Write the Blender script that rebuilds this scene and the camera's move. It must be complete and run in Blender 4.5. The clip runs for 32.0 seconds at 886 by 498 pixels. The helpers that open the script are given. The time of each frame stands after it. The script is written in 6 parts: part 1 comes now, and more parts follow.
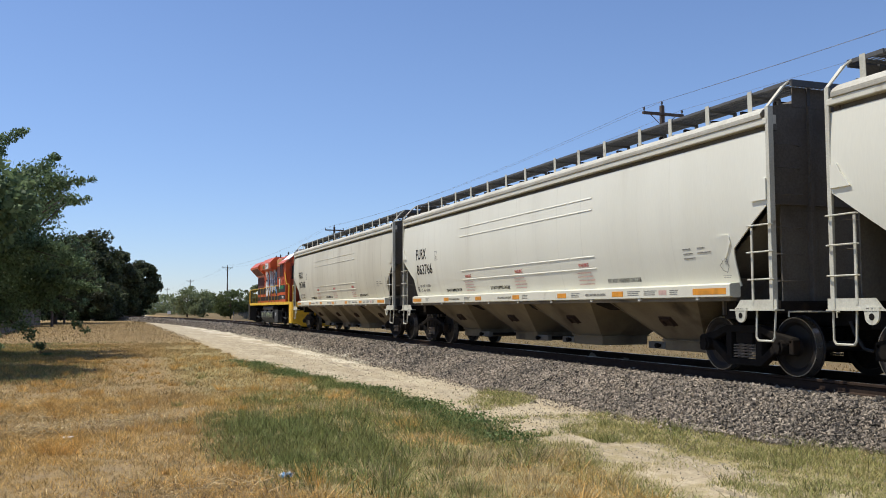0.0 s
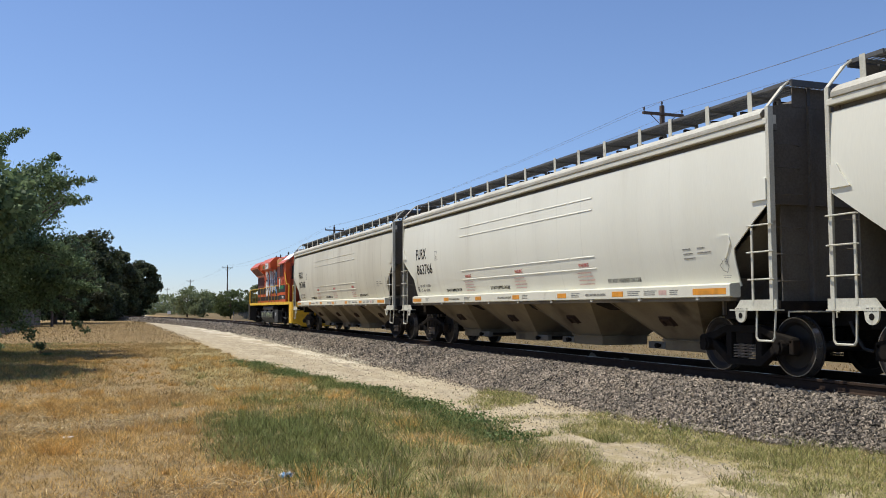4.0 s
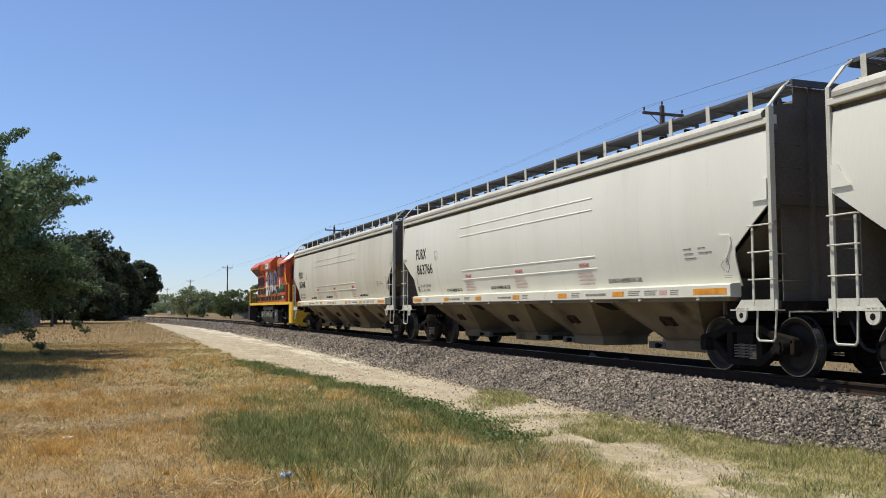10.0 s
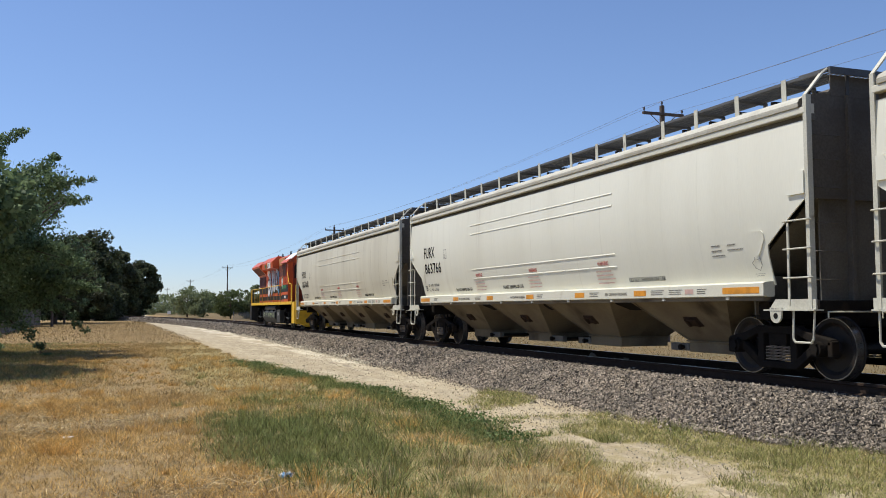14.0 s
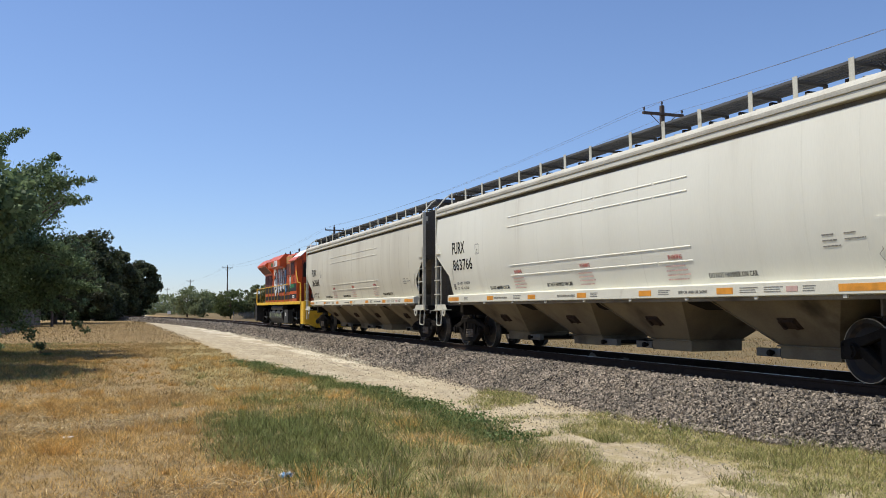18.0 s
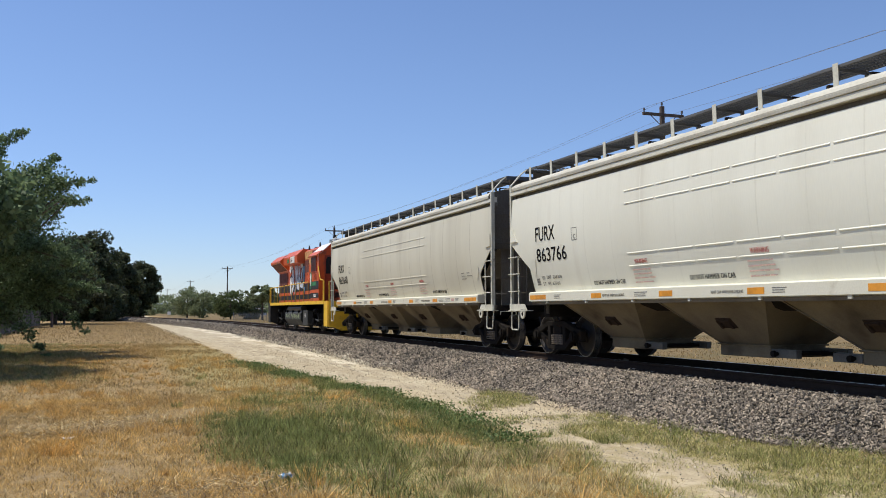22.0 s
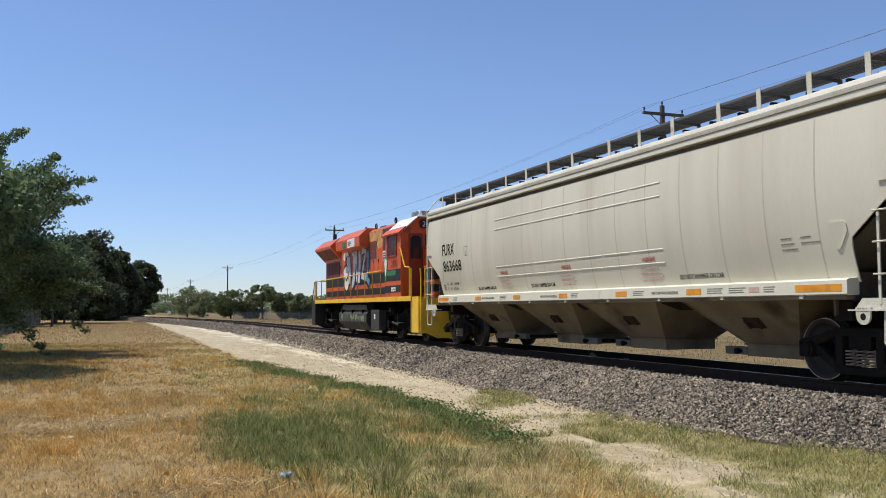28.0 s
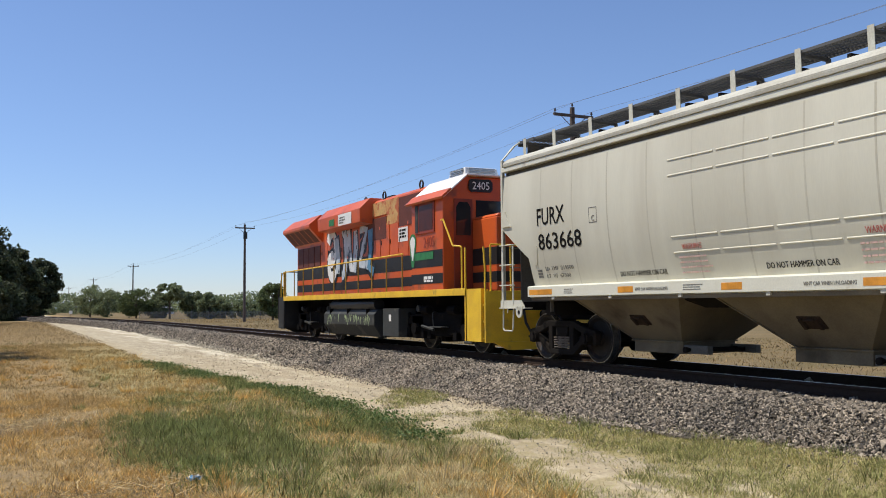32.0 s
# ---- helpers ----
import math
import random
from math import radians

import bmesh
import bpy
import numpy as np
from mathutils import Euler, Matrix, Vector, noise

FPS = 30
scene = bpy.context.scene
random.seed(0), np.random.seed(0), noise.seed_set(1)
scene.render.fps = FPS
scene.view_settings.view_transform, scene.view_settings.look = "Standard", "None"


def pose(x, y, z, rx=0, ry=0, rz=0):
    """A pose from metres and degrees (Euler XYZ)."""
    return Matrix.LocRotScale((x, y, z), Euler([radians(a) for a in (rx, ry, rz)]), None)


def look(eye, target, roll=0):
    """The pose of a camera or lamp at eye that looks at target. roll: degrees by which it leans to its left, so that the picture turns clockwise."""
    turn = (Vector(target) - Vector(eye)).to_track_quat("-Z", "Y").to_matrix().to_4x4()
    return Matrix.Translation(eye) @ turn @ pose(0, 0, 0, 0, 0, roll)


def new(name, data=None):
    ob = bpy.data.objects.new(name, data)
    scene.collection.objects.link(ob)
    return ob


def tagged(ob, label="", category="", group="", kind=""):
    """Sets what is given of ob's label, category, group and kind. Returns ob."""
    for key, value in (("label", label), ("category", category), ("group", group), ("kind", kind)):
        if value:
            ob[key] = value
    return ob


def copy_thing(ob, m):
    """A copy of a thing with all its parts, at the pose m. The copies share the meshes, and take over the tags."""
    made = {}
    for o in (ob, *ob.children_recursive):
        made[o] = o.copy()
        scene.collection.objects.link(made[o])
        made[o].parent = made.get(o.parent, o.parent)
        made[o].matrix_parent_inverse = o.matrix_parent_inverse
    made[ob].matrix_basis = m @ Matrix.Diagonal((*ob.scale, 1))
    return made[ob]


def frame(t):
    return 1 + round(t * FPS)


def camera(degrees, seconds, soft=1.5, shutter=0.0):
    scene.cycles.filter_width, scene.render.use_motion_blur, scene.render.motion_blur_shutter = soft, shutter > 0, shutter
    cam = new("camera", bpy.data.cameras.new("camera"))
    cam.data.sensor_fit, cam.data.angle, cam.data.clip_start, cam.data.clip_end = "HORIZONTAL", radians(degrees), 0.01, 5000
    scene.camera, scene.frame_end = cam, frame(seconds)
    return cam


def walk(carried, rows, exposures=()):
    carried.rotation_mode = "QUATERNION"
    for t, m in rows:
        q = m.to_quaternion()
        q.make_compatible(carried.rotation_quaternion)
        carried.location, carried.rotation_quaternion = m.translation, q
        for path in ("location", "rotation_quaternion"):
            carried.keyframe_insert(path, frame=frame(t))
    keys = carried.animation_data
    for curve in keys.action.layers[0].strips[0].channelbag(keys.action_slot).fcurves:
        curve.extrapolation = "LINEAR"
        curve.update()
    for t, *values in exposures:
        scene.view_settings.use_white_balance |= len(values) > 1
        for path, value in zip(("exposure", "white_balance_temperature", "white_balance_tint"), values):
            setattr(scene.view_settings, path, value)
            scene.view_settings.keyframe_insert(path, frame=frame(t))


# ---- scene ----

# ---------------------------------------------------------------- camera
cam = camera(52.52, 32.0, soft=0.95)
EYE = (0.0, 0.0, 1.70)


def aim(turn, tilt, lean):
    a, b = radians(turn), radians(tilt)
    way = Vector((math.sin(a) * math.cos(b), math.cos(a) * math.cos(b), math.sin(b)))
    return look(EYE, Vector(EYE) + way * 10, lean)


TURN, TILT, LEAN = 20.34, 3.779, -0.2076
walk(cam, [
    (0.0, aim(TURN, TILT, LEAN)),
    (18.5, aim(TURN, TILT, LEAN)),
    (19.5, aim(TURN, TILT + 0.03, LEAN)),
    (21.0, aim(TURN, TILT + 0.03, LEAN)),
    (22.0, aim(TURN, TILT + 0.045, LEAN)),
    (23.3, aim(TURN, TILT + 0.095, LEAN)),
    (24.0, aim(TURN, TILT + 0.06, LEAN)),
    (25.5, aim(TURN, TILT + 0.04, LEAN)),
    (27.5, aim(TURN - 0.02, TILT + 0.03, LEAN)),
    (28.2, aim(TURN + 0.0, TILT - 0.01, LEAN)),
    (28.5, aim(TURN + 0.094, TILT - 0.02, LEAN)),
    (29.0, aim(TURN + 0.967, TILT - 0.04, LEAN - 0.02)),
    (29.5, aim(TURN + 1.837, TILT - 0.05, LEAN - 0.015)),
    (30.0, aim(TURN + 2.163, TILT - 0.055, LEAN - 0.015)),
    (30.5, aim(TURN + 2.421, TILT - 0.05, LEAN - 0.03)),
    (31.0, aim(TURN + 3.03, TILT - 0.05, LEAN - 0.03)),
    (31.5, aim(TURN + 4.17, TILT - 0.06, LEAN - 0.06)),
    (32.0, aim(TURN + 5.554, TILT - 0.12, LEAN - 0.2)),
], exposures=[(0.0, 0.03), (32.0, 0.03)])

# ---------------------------------------------------------------- daylight
SUN = Vector((-0.36, 0.24, 0.90)).normalized()
world = bpy.data.worlds.new("daylight")
scene.world = world
world.use_nodes = True
wn = world.node_tree.nodes
sky = wn.new("ShaderNodeTexSky")
sky.sky_type, sky.sun_disc = "NISHITA", False
sky.sun_elevation = math.asin(SUN.z)
sky.sun_rotation = math.atan2(SUN.x, SUN.y)
sky.altitude, sky.air_density, sky.dust_density, sky.ozone_density = 30, 1.0, 0.05, 3.0
wn["Background"].inputs[1].default_value = 0.115
tint = wn.new("ShaderNodeMix")
tint.data_type, tint.blend_type = "RGBA", "MULTIPLY"
tint.inputs[0].default_value = 1.0
# a little more blue low down, where the haze lies
where = wn.new("ShaderNodeTexCoord")
height = wn.new("ShaderNodeSeparateXYZ")
world.node_tree.links.new(where.outputs["Generated"], height.inputs[0])
rise = wn.new("ShaderNodeMapRange")
rise.interpolation_type = "SMOOTHSTEP"
rise.inputs[1].default_value, rise.inputs[2].default_value = -0.05, 0.30
world.node_tree.links.new(height.outputs[2], rise.inputs[0])
hue = wn.new("ShaderNodeMix")
hue.data_type = "RGBA"
hue.inputs[6].default_value, hue.inputs[7].default_value = (0.745, 0.835, 1.12, 1), (0.955, 0.985, 1.145, 1)
world.node_tree.links.new(rise.outputs[0], hue.inputs[0])
world.node_tree.links.new(hue.outputs[2], tint.inputs[7])
world.node_tree.links.new(sky.outputs[0], tint.inputs[6])
world.node_tree.links.new(tint.outputs[2], wn["Background"].inputs[0])
sun_data = bpy.data.lights.new("sun", "SUN")
sun_data.energy, sun_data.angle, sun_data.color = 5.0, radians(0.53), (1.0, 0.95, 0.85)
sun = new("sun", sun_data)
sun.matrix_world = look(SUN * 200, (0, 0, 0))


# ---------------------------------------------------------------- materials
def shader(name, base, rough=0.7, metal=0.0, second=None, scale=4.0, grain=60.0, amount=0.35, bump=0.2, stretch=(1, 1, 1),
           spread=0.0, translucent=0.0, spec=0.5, dirt=None, dirt_scale=1.0, dirt_at=0.55, dirt_soft=0.15, island=False):
    """A painted, rusty, woody or earthy surface: two tones in large stains, a fine grain, a bump, and streaks of dirt."""
    m = bpy.data.materials.new(name)
    m.use_nodes = True
    nt = m.node_tree
    n, l = nt.nodes, nt.links
    b = n["Principled BSDF"]
    tc = n.new("ShaderNodeTexCoord")
    mp = n.new("ShaderNodeMapping")
    mp.inputs["Scale"].default_value = stretch
    l.new(tc.outputs["Object"], mp.inputs["Vector"])

    def cloud(s, detail=4.0):
        t = n.new("ShaderNodeTexNoise")
        t.inputs["Scale"].default_value, t.inputs["Detail"].default_value = s, detail
        l.new(mp.outputs[0], t.inputs["Vector"])
        return t.outputs[0]

    def mix(fac, a, c, kind="MIX"):
        x = n.new("ShaderNodeMix")
        x.data_type, x.blend_type = "RGBA", kind
        if isinstance(fac, float):
            x.inputs[0].default_value = fac
        else:
            l.new(fac, x.inputs[0])
        for sock, v in ((x.inputs[6], a), (x.inputs[7], c)):
            if isinstance(v, tuple):
                sock.default_value = (*v[:3], 1)
            else:
                l.new(v, sock)
        return x.outputs[2]

    def ramp(value, lo, hi):
        r = n.new("ShaderNodeMapRange")
        r.interpolation_type = "SMOOTHSTEP"
        r.inputs[1].default_value, r.inputs[2].default_value = lo, hi
        l.new(value, r.inputs[0])
        return r.outputs[0]

    second = second or tuple(c * 0.72 for c in base)
    big = ramp(cloud(scale), 0.38, 0.66)
    col = mix(big, base, second)
    fine = cloud(grain, 3.0)
    g = ramp(fine, 0.3, 0.7)
    col = mix(amount, col, mix(g, tuple(c * 0.55 for c in base), tuple(min(1, c * 1.3) for c in base)))
    if dirt:
        d = ramp(cloud(dirt_scale, 6.0), dirt_at, dirt_at + dirt_soft)
        col = mix(d, col, dirt)
    if spread:
        if island:
            geo = n.new("ShaderNodeNewGeometry")
            rnd = geo.outputs["Random Per Island"]
        else:
            oi = n.new("ShaderNodeObjectInfo")
            rnd = oi.outputs["Random"]
        h = n.new("ShaderNodeHueSaturation")
        r1 = n.new("ShaderNodeMapRange")
        r1.inputs[3].default_value, r1.inputs[4].default_value = 1 - spread, 1 + spread
        l.new(rnd, r1.inputs[0])
        l.new(r1.outputs[0], h.inputs["Value"])
        l.new(col, h.inputs["Color"])
        col = h.outputs[0]
    l.new(col, b.inputs["Base Color"])
    b.inputs["Metallic"].default_value = metal
    b.inputs["Specular IOR Level"].default_value = spec
    rr = n.new("ShaderNodeMapRange")
    rr.inputs[3].default_value, rr.inputs[4].default_value = max(0.03, rough - 0.12), min(1, rough + 0.12)
    l.new(fine, rr.inputs[0])
    l.new(rr.outputs[0], b.inputs["Roughness"])
    if bump:
        bp = n.new("ShaderNodeBump")
        bp.inputs["Strength"].default_value, bp.inputs["Distance"].default_value = bump, 0.02
        l.new(fine, bp.inputs["Height"])
        l.new(bp.outputs[0], b.inputs["Normal"])
    if translucent:
        tr = n.new("ShaderNodeBsdfTranslucent")
        l.new(col, tr.inputs[0])
        ms = n.new("ShaderNodeMixShader")
        ms.inputs[0].default_value = translucent
        l.new(b.outputs[0], ms.inputs[1])
        l.new(tr.outputs[0], ms.inputs[2])
        l.new(ms.outputs[0], n["Material Output"].inputs[0])
    return m


def plain(name, base, rough=0.6, metal=0.0):
    return shader(name, base, rough, metal, scale=6, grain=90, amount=0.12, bump=0.05)


CAR_WHITE = shader("car_paint", (0.775, 0.758, 0.64), 0.5, second=(0.73, 0.71, 0.592), scale=0.5, grain=30, amount=0.04, bump=0.015,
                   stretch=(1, 1.6, 0.22), dirt=(0.58, 0.54, 0.43), dirt_scale=1.1, dirt_at=0.54, dirt_soft=0.4)
SEAM_CLEAN = shader("painted_weld", (0.755, 0.738, 0.622), 0.5, second=(0.715, 0.695, 0.58), scale=0.5, grain=30, amount=0.05, bump=0.0)
SEAM_DIRT = shader("stained_weld", (0.47, 0.43, 0.33), 0.6, second=(0.53, 0.495, 0.39), scale=1.5, grain=30, amount=0.1, bump=0.02)
DUSTY_WHITE = shader("dusty_car_paint", (0.62, 0.588, 0.47), 0.55, second=(0.55, 0.515, 0.405), scale=0.6, grain=30, amount=0.05, bump=0.015,
                     stretch=(1, 1.6, 0.25), dirt=(0.48, 0.435, 0.335), dirt_scale=0.9, dirt_at=0.50, dirt_soft=0.4)
ROOF_PAINT = shader("dusty_roof_paint", (0.50, 0.48, 0.40), 0.7, second=(0.42, 0.39, 0.31), scale=1.2, grain=30, amount=0.2, bump=0.04, dirt=(0.33, 0.29, 0.22), dirt_scale=2.0, dirt_at=0.55, dirt_soft=0.3)
LADDER_PAINT = shader("ladder_paint", (0.58, 0.56, 0.46), 0.55, second=(0.50, 0.475, 0.38), scale=3, grain=40, amount=0.2, bump=0.05, dirt=(0.26, 0.21, 0.15), dirt_scale=5, dirt_at=0.6, dirt_soft=0.2)
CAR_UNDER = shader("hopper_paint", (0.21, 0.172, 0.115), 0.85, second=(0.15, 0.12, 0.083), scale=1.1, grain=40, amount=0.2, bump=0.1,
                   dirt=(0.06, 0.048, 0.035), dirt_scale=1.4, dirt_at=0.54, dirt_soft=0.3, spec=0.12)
# end paint with brown stains, darkened for the ends' shade
SHADED_END = shader("shaded_end_paint", (0.145, 0.128, 0.106), 0.85, second=(0.125, 0.11, 0.09), scale=1.2, grain=30, amount=0.3, bump=0.1,
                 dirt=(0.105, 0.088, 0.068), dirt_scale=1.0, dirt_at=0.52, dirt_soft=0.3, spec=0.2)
WHITE_TRIM = shader("white_trim", (0.63, 0.61, 0.51), 0.5, scale=2, grain=40, amount=0.12, bump=0.04, second=(0.56, 0.535, 0.44))
SILL_WHITE = shader("sill_white", (0.67, 0.645, 0.53), 0.5, scale=2, grain=40, amount=0.1, bump=0.03, second=(0.66, 0.63, 0.51), dirt=(0.45, 0.40, 0.30), dirt_scale=3, dirt_at=0.62, dirt_soft=0.2)
# lower ends: brown stains plus the shade, both in the colour
LOWER_END = shader("shaded_brown_end", (0.165, 0.148, 0.122), 0.85, second=(0.12, 0.104, 0.082), scale=1.2, grain=30, amount=0.25, bump=0.08, dirt=(0.08, 0.066, 0.05), dirt_scale=1.2, dirt_at=0.52, dirt_soft=0.3, spec=0.15)
# shade under the top chord, put into the recess colour
RECESS_SHADE = shader("recess_shade", (0.19, 0.175, 0.148), 0.9, second=(0.14, 0.127, 0.104), scale=2, grain=40, amount=0.3, bump=0.05, spec=0.1)
GUIDE_STEEL = shader("grey_guide_steel", (0.17, 0.16, 0.14), 0.7, second=(0.11, 0.10, 0.085), scale=3, grain=50, amount=0.3, spec=0.3)
GRATING = shader("galvanised_grating", (0.10, 0.10, 0.10), 0.7, 0.0, scale=3, grain=50, amount=0.3)
TRUCK = shader("cast_steel", (0.022, 0.019, 0.0165), 0.9, 0.0, second=(0.015, 0.013, 0.0115), scale=5, grain=60, amount=0.4, dirt=(0.034, 0.025, 0.018), dirt_scale=3, dirt_at=0.58, spec=0.04)
WHEEL_STEEL = shader("wheel_steel", (0.02, 0.0155, 0.0135), 0.6, 0.2, second=(0.014, 0.011, 0.0095), scale=5, grain=60, amount=0.4, dirt=(0.055, 0.033, 0.022), dirt_scale=4, dirt_at=0.56)
TREAD = shader("polished_tread", (0.42, 0.40, 0.38), 0.3, 0.9, scale=5, grain=80, amount=0.2, bump=0.03)
SPRING = shader("spring_steel", (0.27, 0.22, 0.17), 0.6, 0.2, scale=6, grain=60, amount=0.4)
ORANGE_TAPE = plain("amber_reflector", (0.72, 0.30, 0.035), 0.4)
BLACK_INK = shader("black_lettering", (0.014, 0.013, 0.012), 0.8, scale=6, grain=90, amount=0.12, bump=0.03, spec=0.08)
GREY_INK = plain("grey_lettering", (0.19, 0.178, 0.152), 0.7)
RED_INK = plain("red_lettering", (0.50, 0.12, 0.10), 0.6)
RUST_INK = plain("faded_red_lettering", (0.55, 0.36, 0.30), 0.6)
RAIL_SIDE = shader("rail_rust", (0.05, 0.033, 0.024), 0.9, 0.0, scale=8, grain=90, amount=0.4, spec=0.1)
TIE_WOOD = shader("creosote_wood", (0.075, 0.058, 0.045), 0.9, second=(0.13, 0.11, 0.09), scale=3, grain=40, amount=0.5, stretch=(1, 6, 6), spread=0.3)
BALLAST_BED = shader("ballast_fines", (0.075, 0.060, 0.045), 0.95, second=(0.06, 0.049, 0.038), scale=6, grain=22, amount=0.7, bump=1.0)
STONE = shader("crushed_stone", (0.275, 0.225, 0.166), 0.85, second=(0.165, 0.137, 0.104), scale=0.6, grain=45, amount=0.3, bump=0.2, spread=0.95, island=True)
CLOD = shader("dry_clod", (0.50, 0.42, 0.29), 0.95, second=(0.42, 0.35, 0.24), scale=0.6, grain=45, amount=0.3, bump=0.3, spread=0.35, island=True)
RUBBLE = shader("white_rubble", (0.55, 0.49, 0.37), 0.9, second=(0.50, 0.44, 0.33), scale=0.6, grain=45, amount=0.3, bump=0.2, spread=0.3, island=True)
PEBBLE = shader("pale_pebbles", (0.40, 0.35, 0.26), 0.9, second=(0.30, 0.26, 0.20), scale=0.6, grain=45, amount=0.3, bump=0.2, spread=0.5, island=True)
POLE_WOOD = shader("weathered_pole", (0.10, 0.075, 0.06), 0.9, second=(0.15, 0.12, 0.10), scale=2, grain=30, amount=0.4, stretch=(4, 4, 0.5))
CERAMIC = plain("insulator_glaze", (0.12, 0.10, 0.09), 0.2)
WIRE = plain("line_wire", (0.22, 0.23, 0.26), 0.6, 0.3)
BARK = shader("bark", (0.12, 0.09, 0.065), 0.95, scale=3, grain=25, amount=0.5, bump=0.6)
LEAF_BRIGHT = shader("broad_leaf", (0.165, 0.225, 0.11), 0.6, second=(0.115, 0.165, 0.075), scale=0.8, grain=9, amount=0.3, bump=0, spread=0.45, island=True, translucent=0.35, spec=0.2)
LEAF_DARK = shader("dark_leaf", (0.068, 0.088, 0.043), 0.65, second=(0.068, 0.066, 0.035), scale=0.4, grain=5, amount=0.3, bump=0, spread=0.5, island=True, translucent=0.25, spec=0.2)
# far foliage: haze of distance put in as a paler leaf colour
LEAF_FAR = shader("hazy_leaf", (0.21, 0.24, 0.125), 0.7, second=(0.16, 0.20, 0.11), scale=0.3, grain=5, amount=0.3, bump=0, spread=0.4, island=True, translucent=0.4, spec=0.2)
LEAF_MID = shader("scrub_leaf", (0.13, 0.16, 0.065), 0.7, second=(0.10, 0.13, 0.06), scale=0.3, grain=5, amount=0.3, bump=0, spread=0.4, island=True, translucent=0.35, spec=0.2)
LOCO_ORANGE = shader("loco_orange", (0.62, 0.105, 0.018), 0.42, second=(0.52, 0.085, 0.02), scale=1.2, grain=40, amount=0.12, bump=0.03, dirt=(0.27, 0.07, 0.032), dirt_scale=1.8, dirt_at=0.56)
LOCO_BLACK = shader("loco_black", (0.011, 0.0105, 0.0105), 0.5, scale=2, grain=40, amount=0.3, bump=0.05, dirt=(0.022, 0.019, 0.017), dirt_scale=2)
LOCO_GRIME = shader("loco_running_gear", (0.012, 0.011, 0.0105), 0.95, scale=2, grain=40, amount=0.4, bump=0.1, dirt=(0.022, 0.017, 0.013), dirt_scale=3, dirt_at=0.6, spec=0.02)
FADED_OCHRE = shader("faded_ochre", (0.55, 0.34, 0.13), 0.7, second=(0.46, 0.20, 0.06), scale=2.5, grain=20, amount=0.3, bump=0.05, dirt=(0.42, 0.10, 0.035), dirt_scale=4, dirt_at=0.5, dirt_soft=0.1)
FAR_PAINT = plain("dull_car_paint", (0.22, 0.215, 0.21), 0.5)
LOCO_YELLOW = shader("loco_yellow", (0.80, 0.50, 0.03), 0.5, second=(0.68, 0.40, 0.03), scale=2, grain=40, amount=0.15, bump=0.04, dirt=(0.36, 0.22, 0.05), dirt_scale=3, dirt_at=0.62)
RAIL_YELLOW = shader("worn_handrail_yellow", (0.42, 0.27, 0.03), 0.6, second=(0.30, 0.19, 0.03), scale=4, grain=40, amount=0.3, bump=0.04)
LOCO_WHITE = shader("loco_white", (0.80, 0.78, 0.74), 0.45, scale=2, grain=40, amount=0.1, bump=0.03, second=(0.72, 0.7, 0.66))
# loco orange darkened to red; carries the shade of the cab front
LOCO_SHADED_RED = shader("loco_shaded_red", (0.30, 0.045, 0.018), 0.5, scale=2, grain=40, amount=0.2, bump=0.04)
MESH_DARK = shader("radiator_mesh", (0.13, 0.032, 0.02), 0.7, 0.1, scale=3, grain=80, amount=0.5)
TANK_GREY = shader("tank_grey", (0.042, 0.043, 0.04), 0.65, scale=2, grain=40, amount=0.3, dirt=(0.085, 0.08, 0.066), dirt_scale=2, spec=0.3)
GREEN_PAINT = plain("green_paint", (0.028, 0.19, 0.062))
BLUE_PAINT = plain("blue_paint", (0.10, 0.26, 0.42))
LIME_PAINT = plain("lime_paint", (0.42, 0.50, 0.26))
SPRAY_GREY = shader("sprayed_pale_blue", (0.42, 0.47, 0.52), 0.6, second=(0.70, 0.70, 0.70), scale=1.6, grain=30, amount=0.2, bump=0.02, dirt=(0.06, 0.08, 0.12), dirt_scale=2.2, dirt_at=0.56, dirt_soft=0.08)
ALUMINIUM = shader("bare_aluminium", (0.45, 0.46, 0.47), 0.35, 0.8, scale=2, grain=40, amount=0.3)
RUBBER = plain("hose_rubber", (0.025, 0.025, 0.025), 0.7)
FENCE_WOOD = shader("grey_fence_board", (0.165, 0.152, 0.135), 0.9, second=(0.11, 0.10, 0.088), scale=1.5, grain=30, amount=0.4, stretch=(5, 5, 0.6), spread=0.35)
FENCE_WIRE = plain("fence_steel", (0.27, 0.27, 0.265), 0.7, 0.0)
# side window: reddish reflection and visor shade painted as its colour
DIM_GLASS = shader("shaded_maroon_glass", (0.075, 0.02, 0.012), 0.35, second=(0.045, 0.014, 0.01), scale=3, grain=30, amount=0.3, bump=0, spec=0.25)
GLASS = bpy.data.materials.new("cab_glass")
GLASS.use_nodes = True
GLASS.node_tree.nodes["Principled BSDF"].inputs["Base Color"].default_value = (0.02, 0.022, 0.025, 1)
GLASS.node_tree.nodes["Principled BSDF"].inputs["Roughness"].default_value = 0.06


# the grass edge of the dirt track and the foot of the ballast: (along the line, across)
TRACK_EDGE = ((6, 4.7), (8, 4.85), (10, 5.25), (11, 5.2), (13, 5.4), (15, 5.58), (18, 5.55), (21, 5.2), (25, 4.6), (32, 4.25), (58, 4.3))
BED_FOOT = ((6, 8.72), (8.2, 8.55), (9.4, 8.27), (10.3, 8.1), (11.3, 7.86), (12.4, 7.68), (14.7, 7.80), (17.3, 7.86), (20, 7.74), (25, 7.84), (34, 8.25), (46, 8.38))


def edge_x(y):
    return np.interp(y, [p[0] for p in TRACK_EDGE], [p[1] for p in TRACK_EDGE])


